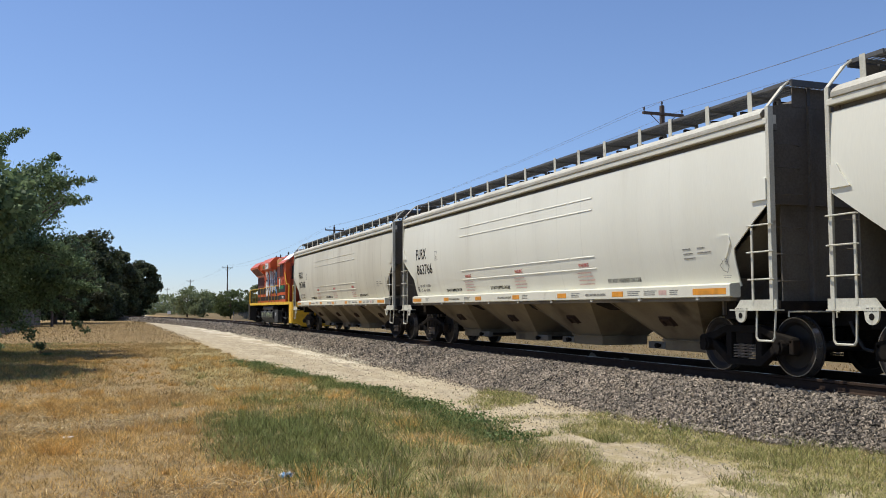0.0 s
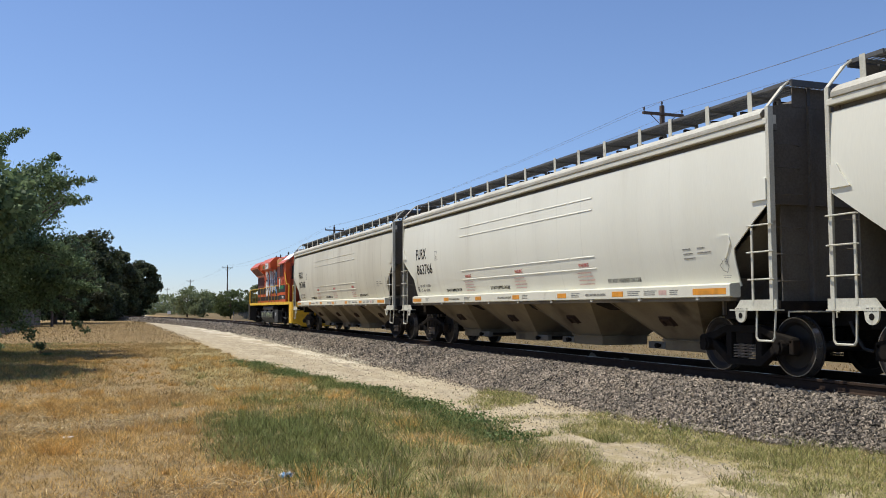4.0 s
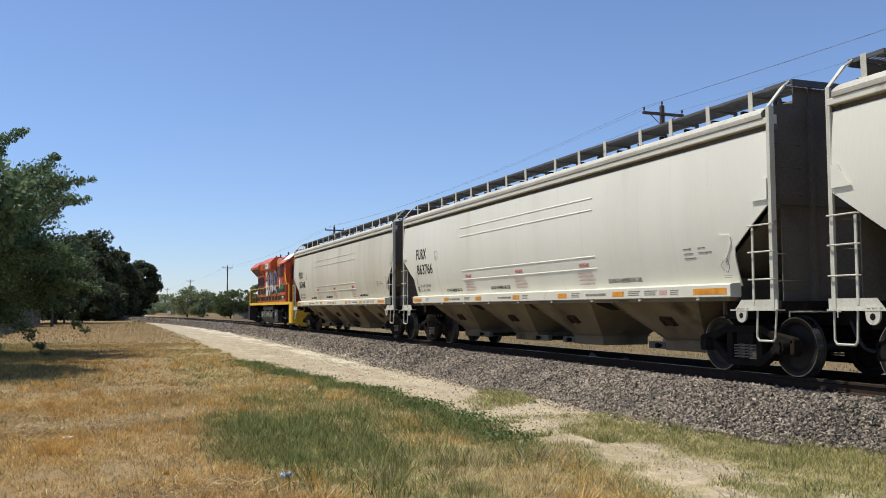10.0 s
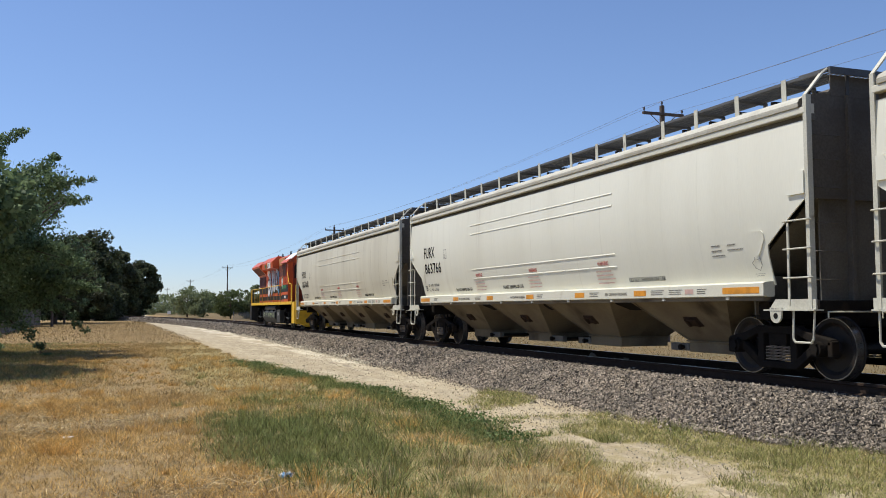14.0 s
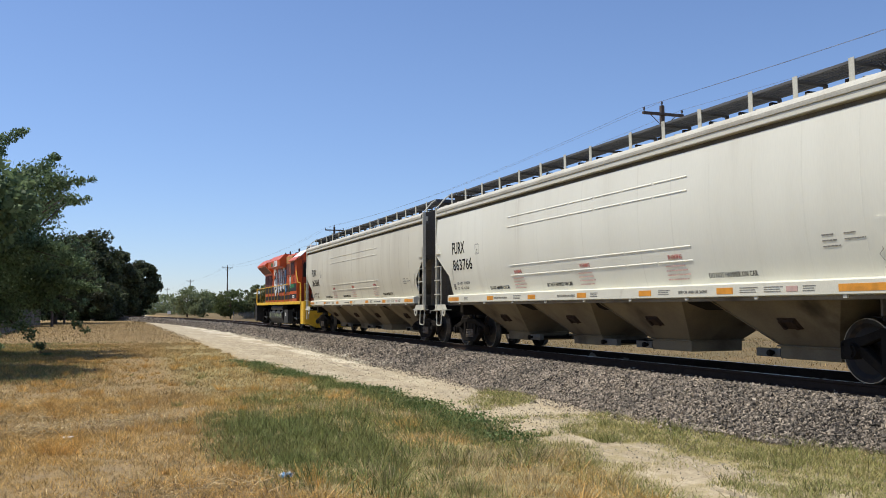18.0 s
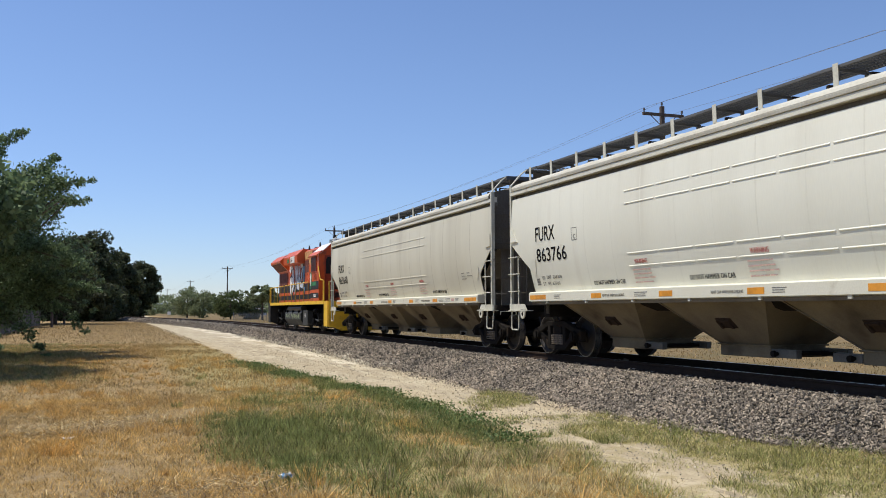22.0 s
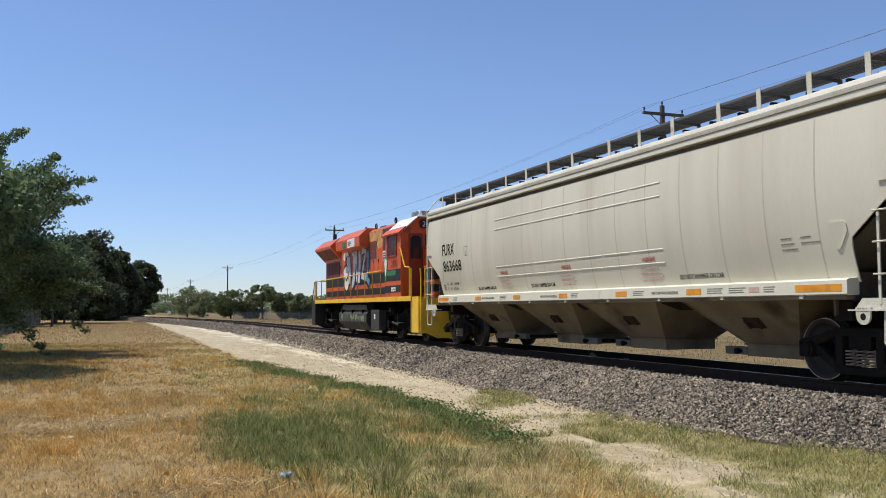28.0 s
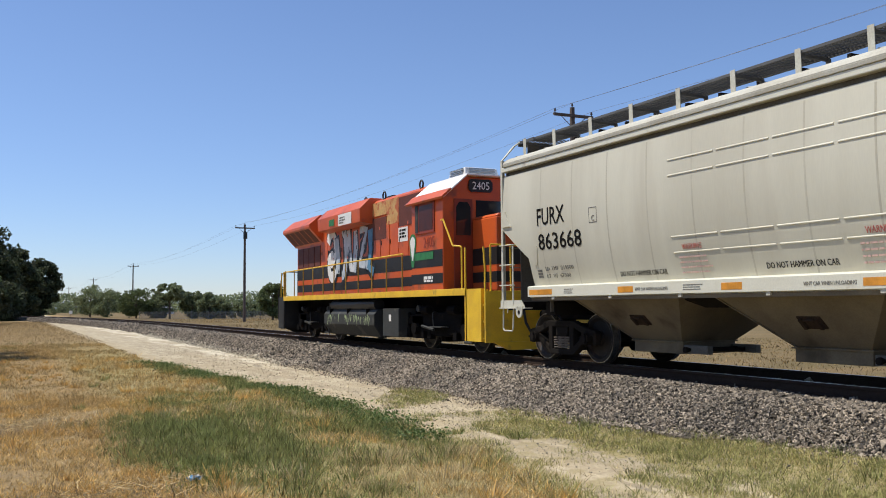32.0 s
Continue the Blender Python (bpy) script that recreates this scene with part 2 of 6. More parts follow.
def foot_x(y):
    return np.interp(y, [p[0] for p in BED_FOOT], [p[1] for p in BED_FOOT])


def ground_shader():
    """Dry grass soil, a pale dirt track beside the ballast, and greener ground, laid out in metres across and along the line."""
    m = bpy.data.materials.new("ground_soil")
    m.use_nodes = True
    nt = m.node_tree
    n, l = nt.nodes, nt.links
    b = n["Principled BSDF"]
    tc = n.new("ShaderNodeTexCoord")
    sep = n.new("ShaderNodeSeparateXYZ")
    l.new(tc.outputs["Object"], sep.inputs[0])

    def cloud(s, detail=5.0):
        t = n.new("ShaderNodeTexNoise")
        t.inputs["Scale"].default_value, t.inputs["Detail"].default_value = s, detail
        l.new(tc.outputs["Object"], t.inputs["Vector"])
        return t.outputs[0]

    def op(kind, a, c):
        x = n.new("ShaderNodeMath")
        x.operation = kind
        for s, v in ((x.inputs[0], a), (x.inputs[1], c)):
            if isinstance(v, (int, float)):
                s.default_value = v
            else:
                l.new(v, s)
        return x.outputs[0]

    def ramp(v, lo, hi):
        r = n.new("ShaderNodeMapRange")
        r.interpolation_type = "SMOOTHSTEP"
        r.inputs[1].default_value, r.inputs[2].default_value = lo, hi
        l.new(v, r.inputs[0])
        return r.outputs[0]

    def mix(f, a, c):
        x = n.new("ShaderNodeMix")
        x.data_type = "RGBA"
        l.new(f, x.inputs[0])
        for s, v in ((x.inputs[6], a), (x.inputs[7], c)):
            if isinstance(v, tuple):
                s.default_value = (*v, 1)
            else:
                l.new(v, s)
        return x.outputs[2]

    n1, n2, n3 = cloud(0.35), cloud(2.2), cloud(18, 6)
    dry = mix(ramp(n2, 0.35, 0.65), (0.315, 0.21, 0.09), (0.205, 0.145, 0.072))
    dry = mix(ramp(n3, 0.35, 0.7), dry, (0.40, 0.28, 0.13))
    dry = mix(ramp(cloud(0.9), 0.56, 0.75), dry, (0.27, 0.20, 0.12))
    dry = mix(ramp(cloud(75, 3), 0.45, 0.75), dry, (0.13, 0.09, 0.05))
    dry = mix(ramp(sep.outputs[0], 12.0, 15.0), dry, mix(ramp(n1, 0.35, 0.65), (0.205, 0.145, 0.072), (0.155, 0.12, 0.058)))
    green = mix(ramp(n3, 0.35, 0.65), (0.24, 0.21, 0.08), (0.36, 0.29, 0.145))
    dirt = mix(ramp(n2, 0.35, 0.65), (0.57, 0.485, 0.335), (0.48, 0.40, 0.27))
    dirt = mix(ramp(n3, 0.42, 0.70), dirt, (0.47, 0.40, 0.27))
    dirt = mix(ramp(cloud(0.75), 0.46, 0.64), dirt, (0.42, 0.35, 0.24))
    dirt = mix(ramp(cloud(6.0, 6), 0.54, 0.66), dirt, (0.30, 0.25, 0.175))
    dirt = mix(ramp(cloud(1.3, 6), 0.56, 0.66), dirt, (0.58, 0.51, 0.37))
    dirt = mix(ramp(cloud(90, 3), 0.52, 0.70), dirt, (0.24, 0.20, 0.15))
    dirt = mix(op("SUBTRACT", 0.62, op("MULTIPLY", ramp(sep.outputs[1], 12.0, 24.0), 0.62)), dirt, (0.53, 0.44, 0.295))
    drawn = n.new("ShaderNodeMapping")
    drawn.inputs["Scale"].default_value = (1.0, 0.22, 1.0)
    l.new(tc.outputs["Object"], drawn.inputs["Vector"])

    def swathe(s, detail=5.0):
        t = n.new("ShaderNodeTexNoise")
        t.inputs["Scale"].default_value, t.inputs["Detail"].default_value, t.inputs["Roughness"].default_value = s, detail, 0.62
        l.new(drawn.outputs[0], t.inputs["Vector"])
        return t.outputs[0]
    dirt = mix(ramp(swathe(1.7), 0.47, 0.57), dirt, (0.40, 0.335, 0.232))
    dirt = mix(op("MULTIPLY", ramp(sep.outputs[1], 13.0, 22.0), ramp(swathe(2.6, 7), 0.52, 0.60)), dirt, (0.50, 0.43, 0.30))
    dirt = mix(ramp(swathe(5.5, 7), 0.56, 0.64), dirt, (0.28, 0.235, 0.168))
    spoil = op("MULTIPLY", ramp(op("ADD", sep.outputs[0], op("MULTIPLY", swathe(1.5, 6), 1.4)), 7.35, 7.75), ramp(sep.outputs[1], 23.0, 30.0))
    dirt = mix(op("MULTIPLY", spoil, ramp(swathe(1.2, 7), 0.43, 0.55)), dirt, (0.64, 0.575, 0.43))
    dirt = mix(op("MULTIPLY", ramp(swathe(0.9, 7), 0.50, 0.60), 0.55), dirt, (0.37, 0.30, 0.195))
    dirt = mix(op("MULTIPLY", ramp(cloud(9.0, 7), 0.55, 0.68), 0.6), dirt, (0.30, 0.245, 0.165))

    def table(rows):
        """A place across the line read from a table along it."""
        r = n.new("ShaderNodeValToRGB")
        while len(r.color_ramp.elements) < len(rows):
            r.color_ramp.elements.new(0.5)
        for e, (py, px) in zip(r.color_ramp.elements, rows):
            e.position, e.color = py / 60, (px / 10, px / 10, px / 10, 1)
        l.new(op("DIVIDE", sep.outputs[1], 60.0), r.inputs[0])
        return op("MULTIPLY", r.outputs[0], 10.0)
    wob = op("MULTIPLY", op("SUBTRACT", n1, 0.5), 0.7)
    wob = op("ADD", wob, op("MULTIPLY", op("SUBTRACT", n2, 0.5), 0.6))
    x = op("ADD", sep.outputs[0], wob)
    past = op("SUBTRACT", x, table(TRACK_EDGE))
    worn = op("MULTIPLY", op("SUBTRACT", 1.0, ramp(past, 0.1, 1.1)), ramp(cloud(3.0, 7), 0.38, 0.58))
    dirt = mix(op("MULTIPLY", worn, 0.7), dirt, (0.41, 0.325, 0.195))
    is_dirt = op("MULTIPLY", ramp(past, -0.22, 0.18), op("SUBTRACT", 1.0, ramp(x, 9.2, 10.0)))
    near = op("SUBTRACT", 1.0, ramp(op("ADD", sep.outputs[1], op("MULTIPLY", wob, 3.0)), 11.6, 13.2))
    grassy = op("MULTIPLY", near, ramp(op("ADD", x, op("MULTIPLY", op("SUBTRACT", n2, 0.5), 2.5)), 6.0, 6.6))
    thin = op("MULTIPLY", near, ramp(n2, 0.48, 0.60))
    is_dirt = op("MULTIPLY", is_dirt, op("SUBTRACT", 1.0, op("MULTIPLY", op("MAXIMUM", grassy, op("MULTIPLY", thin, 0.6)), 0.85)))
    is_green = op("MULTIPLY", ramp(x, 1.2, 2.4), op("SUBTRACT", 1.0, ramp(sep.outputs[1], 26.0, 60.0)))
    is_green = op("MULTIPLY", is_green, op("SUBTRACT", 1.0, ramp(x, 10.0, 12.0)))
    col = mix(is_green, dry, green)
    col = mix(is_dirt, col, dirt)
    l.new(col, b.inputs["Base Color"])
    b.inputs["Roughness"].default_value = 0.95
    b.inputs["Specular IOR Level"].default_value = 0.15
    bp = n.new("ShaderNodeBump")
    bp.inputs["Strength"].default_value, bp.inputs["Distance"].default_value = 0.8, 0.07
    l.new(n3, bp.inputs["Height"])
    l.new(bp.outputs[0], b.inputs["Normal"])
    return m


GROUND = ground_shader()


# ---------------------------------------------------------------- mesh tools
class Shape:
    """Vertices and faces gathered from simple solids, turned into one mesh."""

    def __init__(self):
        self.v, self.f = [], []

    def add(self, vs, fs):
        k = len(self.v)
        self.v += [tuple(p) for p in vs]
        self.f += [tuple(i + k for i in f) for f in fs]
        return self

    def box(self, x0, x1, y0, y1, z0, z1, m=None):
        vs = [(x, y, z) for x in (x0, x1) for y in (y0, y1) for z in (z0, z1)]
        if m is not None:
            vs = [m @ Vector(p) for p in vs]
        return self.add(vs, [(0, 1, 3, 2), (4, 6, 7, 5), (0, 4, 5, 1), (2, 3, 7, 6), (0, 2, 6, 4), (1, 5, 7, 3)])

    def hexa(self, low, high):
        """A solid between two quads given in the same order."""
        return self.add(list(low) + list(high), [(3, 2, 1, 0), (4, 5, 6, 7)] + [(i, (i + 1) % 4, 4 + (i + 1) % 4, 4 + i) for i in range(4)])

    def prism(self, poly, a, b, axis):
        """A flat polygon pushed from a to b along an axis; the polygon's numbers are the other two axes in order."""
        def at(p, h):
            q = list(p)
            q.insert("xyz".index(axis), h)
            return q
        n = len(poly)
        return self.add([at(p, a) for p in poly] + [at(p, b) for p in poly],
                        [tuple(range(n)), tuple(range(2 * n - 1, n - 1, -1))] + [(i, i + n, (i + 1) % n + n, (i + 1) % n) for i in range(n)])

    def rod(self, p, q, r, seg=6, r2=None):
        p, q = Vector(p), Vector(q)
        d = (q - p).normalized()
        u = d.orthogonal().normalized()
        w = d.cross(u)
        r2 = r if r2 is None else r2
        vs = [c + (u * math.cos(a) + w * math.sin(a)) * s for c, s in ((p, r), (q, r2)) for a in [math.tau * i / seg for i in range(seg)]]
        return self.add(vs, [tuple(range(seg - 1, -1, -1)), tuple(range(seg, 2 * seg))] + [(i, (i + 1) % seg, (i + 1) % seg + seg, i + seg) for i in range(seg)])

    def pipe(self, pts, r, seg=6):
        for a, b in zip(pts, pts[1:]):
            self.rod(a, b, r, seg)
        return self

    def lathe(self, prof, seg=24, m=None, axis="x"):
        """Spin a profile of (along, radius) about the axis."""
        vs, n = [], len(prof)
        for i in range(seg):
            a = math.tau * i / seg
            for h, r in prof:
                p = Vector((h, r * math.cos(a), r * math.sin(a))) if axis == "x" else Vector((r * math.cos(a), r * math.sin(a), h))
                vs.append(m @ p if m is not None else p)
        fs = [(i * n + j, i * n + j + 1, ((i + 1) % seg) * n + j + 1, ((i + 1) % seg) * n + j) for i in range(seg) for j in range(n - 1)]
        return self.add(vs, fs)

    def sheet(self, rows):
        """A skin over rows of points."""
        n = len(rows[0])
        return self.add([p for r in rows for p in r], [(i * n + j, i * n + j + 1, (i + 1) * n + j + 1, (i + 1) * n + j) for i in range(len(rows) - 1) for j in range(n - 1)])

    def mesh(self, name, material, smooth=False, recalc=True):
        me = bpy.data.meshes.new(name)
        me.from_pydata(self.v, [], self.f)
        if recalc:
            bm = bmesh.new()
            bm.from_mesh(me)
            bmesh.ops.recalc_face_normals(bm, faces=bm.faces)
            bm.to_mesh(me)
            bm.free()
        me.materials.append(material)
        if smooth:
            me.shade_smooth()
        return me


def part(name, shape, material, parent, label="", bevel=0.0, smooth=False, at=None):
    ob = new(name, shape if isinstance(shape, bpy.types.Mesh) else shape.mesh(name, material, smooth))
    ob.parent = parent
    if at is not None:
        ob.matrix_basis = at
    if label:
        ob["label"] = label
    if bevel:
        b = ob.modifiers.new("bevel", "BEVEL")
        b.width, b.segments, b.limit_method = bevel, 2, "ANGLE"
    return ob


def thing(name, m, label, category, group="", kind=""):
    ob = new(name)
    ob.empty_display_size = 0.2
    ob.matrix_basis = m
    return tagged(ob, label, category, group, kind)


def flat_object(name, shape, material, label, category="", kind="", group="", smooth=False):
    return tagged(new(name, shape.mesh(name, material, smooth)), label, category, group, kind)


SIDE = Matrix(((0, 0, -1, 0), (-1, 0, 0, 0), (0, 1, 0, 0), (0, 0, 0, 1)))


def lettering(name, body, height, width, x, y, z, material, parent, label="", m=None, bold=0.0):
    """Raised lettering on a side sheet; y is its left end as read from the near side, z its foot."""
    cu = bpy.data.curves.new(name, "FONT")
    cu.body, cu.size, cu.extrude, cu.resolution_u, cu.offset = body, 1.0, 0.0015, 2, bold
    tmp = bpy.data.objects.new(name, cu)
    scene.collection.objects.link(tmp)
    me = bpy.data.meshes.new_from_object(tmp.evaluated_get(bpy.context.evaluated_depsgraph_get()))
    bpy.data.objects.remove(tmp)
    co = np.empty(len(me.vertices) * 3)
    me.vertices.foreach_get("co", co)
    co = co.reshape(-1, 3)
    lo, hi = co.min(0), co.max(0)
    co[:, 0] = (co[:, 0] - lo[0]) / (hi[0] - lo[0]) * width
    co[:, 1] = (co[:, 1] - lo[1]) / (hi[1] - lo[1]) * height
    if x is None:
        co[:, 2] += np.array([side_x(z + b) for b in co[:, 1]]) + 0.005
        x = 0.0
    me.vertices.foreach_set("co", co.ravel())
    me.materials.clear()
    me.materials.append(material)
    me.name = name
    return part(name, me, material, parent, label, at=m if m is not None else Matrix.Translation((x, y, z)) @ SIDE)


def bars(name, rows, height, x, y, z, material, parent, gap=0.5, label=""):
    """Lines of writing too small to read, as short plain bars: widths from the top line down; y is the left end."""
    rng = random.Random(len(rows) * 7 + int(abs(y) * 100))
    for i, w in enumerate(rows):
        s = Shape()
        t = z - i * height * (1 + gap)
        k = x if x is not None else -side_x(t) - 0.0012
        at = y
        while at > y - w + height * 0.5:
            word = min(height * rng.uniform(1.0, 4.5), at - (y - w))
            s.box(k - 0.002, k + 0.001, at - word, at, t - height, t)
            at -= word + height * 0.6
        part(name, s, material, parent, label)

# ---------------------------------------------------------------- ground and line
TRACK_X, RAIL_Z, BED_Z = 10.68, 0.632, 0.45


def line_x(y):
    """The line's centre: straight beside the camera, then a slow bend far off."""
    return TRACK_X - max(0.0, y - 62.0) ** 2 / 1150.0


GX = [-3000, -1200, -500, -200, -90, -50, -30, -20] + [-14 + 0.5 * i for i in range(60)] + [16, 18, 22, 28, 40, 60, 100, 200, 500, 1200, 3000]
GY = [-3000, -1000, -300, -100, -40, -15] + [-6 + 0.5 * i for i in range(100)] + [44 + 2 * i for i in range(30)] + [110, 130, 160, 200, 260, 350, 500, 800, 1500, 4500]


def lie(x, y):
    near = max(0.0, 1 - math.hypot(x - 3, y - 14) / 45)
    h = (noise.noise((x * 0.5, y * 0.5, 3.0)) * 0.06 + noise.noise((x * 1.2, y * 1.2, 8.0)) * 0.025) * near
    return h - (0.03 * near if 4.6 < x < 8.2 else 0.0) - 0.02


LIE = np.array([[lie(x, y) for x in GX] for y in GY])


def ground_z(x, y):
    """Height of the ground sheet at arrays of places."""
    gx, gy = np.array(GX, float), np.array(GY, float)
    i = np.clip(np.searchsorted(gx, x) - 1, 0, len(gx) - 2)
    j = np.clip(np.searchsorted(gy, y) - 1, 0, len(gy) - 2)
    u, w = (x - gx[i]) / (gx[i + 1] - gx[i]), (y - gy[j]) / (gy[j + 1] - gy[j])
    return LIE[j, i] * (1 - u) * (1 - w) + LIE[j, i + 1] * u * (1 - w) + LIE[j + 1, i] * (1 - u) * w + LIE[j + 1, i + 1] * u * w


def build_ground():
    s = Shape()
    s.sheet([[(x, y, LIE[j, i]) for i, x in enumerate(GX)] for j, y in enumerate(GY)])
    flat_object("ground", s, GROUND, "dry golden grassland with a pale dirt track", "ground", "structure", smooth=True)


build_ground()


def build_bed():
    s = Shape()
    ys = [-80 + 4 * i for i in range(18)] + [-8 + i for i in range(72)] + [64 + 6 * i for i in range(40)]
    rows = []
    for y in ys:
        c = line_x(y)
        w = lambda k: noise.noise((y * 0.23, k, 1.0)) * 0.10
        f = float(foot_x(y)) - TRACK_X
        rows.append([(c + f + 0.02 + 0.5 * w(1), y, -0.07), (c + f * 0.5 - 0.875, y, 0.19 + 0.3 * w(2)), (c - 1.75, y, 0.43), (c - 1.3, y, BED_Z), (c + 1.3, y, BED_Z),
                     (c + 1.75, y, 0.43), (c + 2.6 + w(4), y, 0.12), (c + 3.1 + w(3), y, -0.06)])
    s.sheet(rows)
    flat_object("ballast_bed", s, BALLAST_BED, "raised bed of grey crushed stone under the rails", "ballast", "structure")


build_bed()


def build_stones():
    """Loose crushed stone over the shoulder of the bed: near ones well shaped, far ones coarser."""
    rng = np.random.default_rng(5)
    base = np.array([(1, 0, 0), (0, 1, 0), (-1, 0, 0), (0, -1, 0), (0.1, 0.1, 0.9), (-0.1, 0.1, -0.9)]) * 0.5
    faces = np.array([(0, 1, 4), (1, 2, 4), (2, 3, 4), (3, 0, 4), (1, 0, 5), (2, 1, 5), (3, 2, 5), (0, 3, 5)])

    def heap(name, n, y0, y1, u0, u1, size, label, lift=0.0, material=STONE, loose=0.0):
        y = y0 + (y1 - y0) * rng.random(n)
        s = rng.random(n)
        c = TRACK_X - np.maximum(0, y - 62) ** 2 / 1150
        f = foot_x(y) - TRACK_X
        if loose:
            # rolled down past the foot, thinning outwards
            u = f + 0.1 - loose * s ** 2.2
        elif u0 < -2:
            u = f + s * (u1 - f) - 0.30 * (1 - s) ** 3 * np.maximum(0, np.sin(y * 1.1) * np.sin(y * 0.37 + 1) + 0.5 * np.sin(y * 2.9))
        else:
            u = u0 + (u1 - u0) * s
        slope = np.interp(u, [-1.75, -1.3, 1.3, 1.75, 2.6, 3.1], [0.43, BED_Z, BED_Z, 0.43, 0.12, -0.03])
        z = np.where(u < -1.75, -0.03 + 0.46 * np.clip((u - f) / (-1.75 - f), 0, 1), slope)
        z = np.maximum(z, np.where(u < f + 0.3, ground_z(c + u, y), -9)) + lift
        d = size * rng.lognormal(0, 0.30, n)
        v = (base[None] + 0.36 * (rng.random((n, 6, 3)) - 0.5)) * d[:, None, None] * (0.6 + 0.9 * rng.random((n, 1, 3)))
        q = rng.normal(size=(n, 4))
        q /= np.linalg.norm(q, axis=1)[:, None]
        w_, x_, y_, z_ = q.T
        rot = np.stack([1 - 2 * (y_ * y_ + z_ * z_), 2 * (x_ * y_ - z_ * w_), 2 * (x_ * z_ + y_ * w_),
                        2 * (x_ * y_ + z_ * w_), 1 - 2 * (x_ * x_ + z_ * z_), 2 * (y_ * z_ - x_ * w_),
                        2 * (x_ * z_ - y_ * w_), 2 * (y_ * z_ + x_ * w_), 1 - 2 * (x_ * x_ + y_ * y_)], 1).reshape(n, 3, 3)
        v = np.einsum("nij,nkj->nki", rot, v)
        v += np.stack([c + u, y, z + d * (0.05 + 0.45 * rng.random(n))], 1)[:, None]
        me = bpy.data.meshes.new(name)
        me.from_pydata(v.reshape(-1, 3).tolist(), [], (faces[None] + (np.arange(n) * 6)[:, None, None]).reshape(-1, 3).tolist())
        me.materials.append(material)
        tagged(new(name, me), label, "ballast stones", "", "stuff")

    heap("ballast_stones", 118000, 4.5, 24.0, -2.95, -0.98, 0.030, "loose grey and brown crushed stone on the near shoulder")
    heap("ballast_stones", 46000, 24.0, 52.0, -2.9, -1.0, 0.045, "loose grey crushed stone along the line")
    heap("ballast_stones", 20000, 52.0, 100.0, -2.9, -0.9, 0.06, "grey crushed stone along the far line")
    heap("ballast_stones", 9000, 100.0, 170.0, -2.9, -0.9, 0.085, "grey crushed stone where the line bends away")
    heap("ballast_stones", 2500, 4.0, 40.0, 0.9, 2.9, 0.06, "loose grey crushed stone beyond the rails")
    heap("ballast_stones", 2500, 4.0, 40.0, -0.9, 0.9, 0.06, "grey crushed stone between the rails", -0.02)
    heap("strewn_gravel", 1500, 9.0, 40.0, -2, 0, 0.014, "small pale stones strewn beside the dirt track", 0.0, PEBBLE, 2.6)
    heap("strewn_gravel", 3000, 6.0, 15.0, -2, 0, 0.016, "grey and pale grit trodden into the dirt", -0.003, PEBBLE, 3.2)
    heap("strewn_gravel", 5200, 5.0, 50.0, -2, 0, 0.030, "grey stones rolled from the ballast", 0.0, STONE, 0.6)
    heap("dirt_clods", 2600, 12.0, 48.0, -2, 0, 0.026, "dry clods of earth broken up along the dirt track", -0.004, CLOD, 3.2)
    heap("rubble", 2600, 26.0, 62.0, -2, 0, 0.045, "whitish broken rubble along the foot of the ballast", 0.0, RUBBLE, 0.7)


build_stones()


def build_track():
    ys = [-70, -20] + [0 + 10 * i for i in range(7)] + [62 + 5 * i for i in range(44)]
    prof = [(-0.07, 0.0), (-0.07, 0.012), (-0.012, 0.03), (-0.012, 0.125), (-0.036, 0.135), (-0.036, 0.165), (-0.026, 0.172),
            (0.026, 0.172), (0.036, 0.165), (0.036, 0.135), (0.012, 0.125), (0.012, 0.03), (0.07, 0.012), (0.07, 0.0)]
    track = thing("railway_track", Matrix.Identity(4), "single line of worn steel rails on dark wooden ties", "railway track", kind="structure")
    for side in (-0.7525, 0.7525):
        s = Shape()
        s.sheet([[(line_x(y) + side + u, y, RAIL_Z - 0.172 + w) for u, w in prof] for y in ys])
        rail = part("rail", s, RAIL_SIDE, track, "rust-brown steel rail")
        t = Shape()
        t.sheet([[(line_x(y) + side + u, y, RAIL_Z + 0.002) for u in (-0.025, 0.025)] for y in ys])
        part("rail_head", t, TREAD, rail, "bright worn running surface")
    s = Shape()
    s.box(-1.3, 1.3, -0.11, 0.11, -0.18, 0.0)
    tie = s.mesh("tie", TIE_WOOD)
    p = Shape()
    for side in (-0.7525, 0.7525):
        p.box(side - 0.18, side + 0.18, -0.09, 0.09, 0.0, 0.014)
        for dx in (-0.12, 0.12):
            p.rod((side + dx, 0.05, 0.01), (side + dx, 0.05, 0.04), 0.016, 6)
    plates = p.mesh("tie_plates", RAIL_SIDE)
    rng = random.Random(3)
    for i in range(170):
        y = -6 + i * 0.55
        m = pose(line_x(y) + rng.uniform(-0.05, 0.05), y, BED_Z + 0.008 + rng.uniform(-0.006, 0.004), 0, 0, rng.uniform(-1, 1))
        t = part("tie", tie, TIE_WOOD, track, at=m)
        if i < 60:
            part("tie_plates", plates, RAIL_SIDE, t)
    s = Shape()
    for i in range(300):
        y = 87.5 + i * 0.55
        s.box(line_x(y) - 1.3, line_x(y) + 1.3, y - 0.11, y + 0.11, BED_Z - 0.1, BED_Z + 0.02)
    tagged(part("far_ties", s, TIE_WOOD, track), kind="stuff")


build_track()

# ---------------------------------------------------------------- hopper car
LONG = 18.83            # from coupler to coupler
HALF = 8.82             # to the end ladders
BAYS = (-5.24, -1.60, 1.60, 5.24)
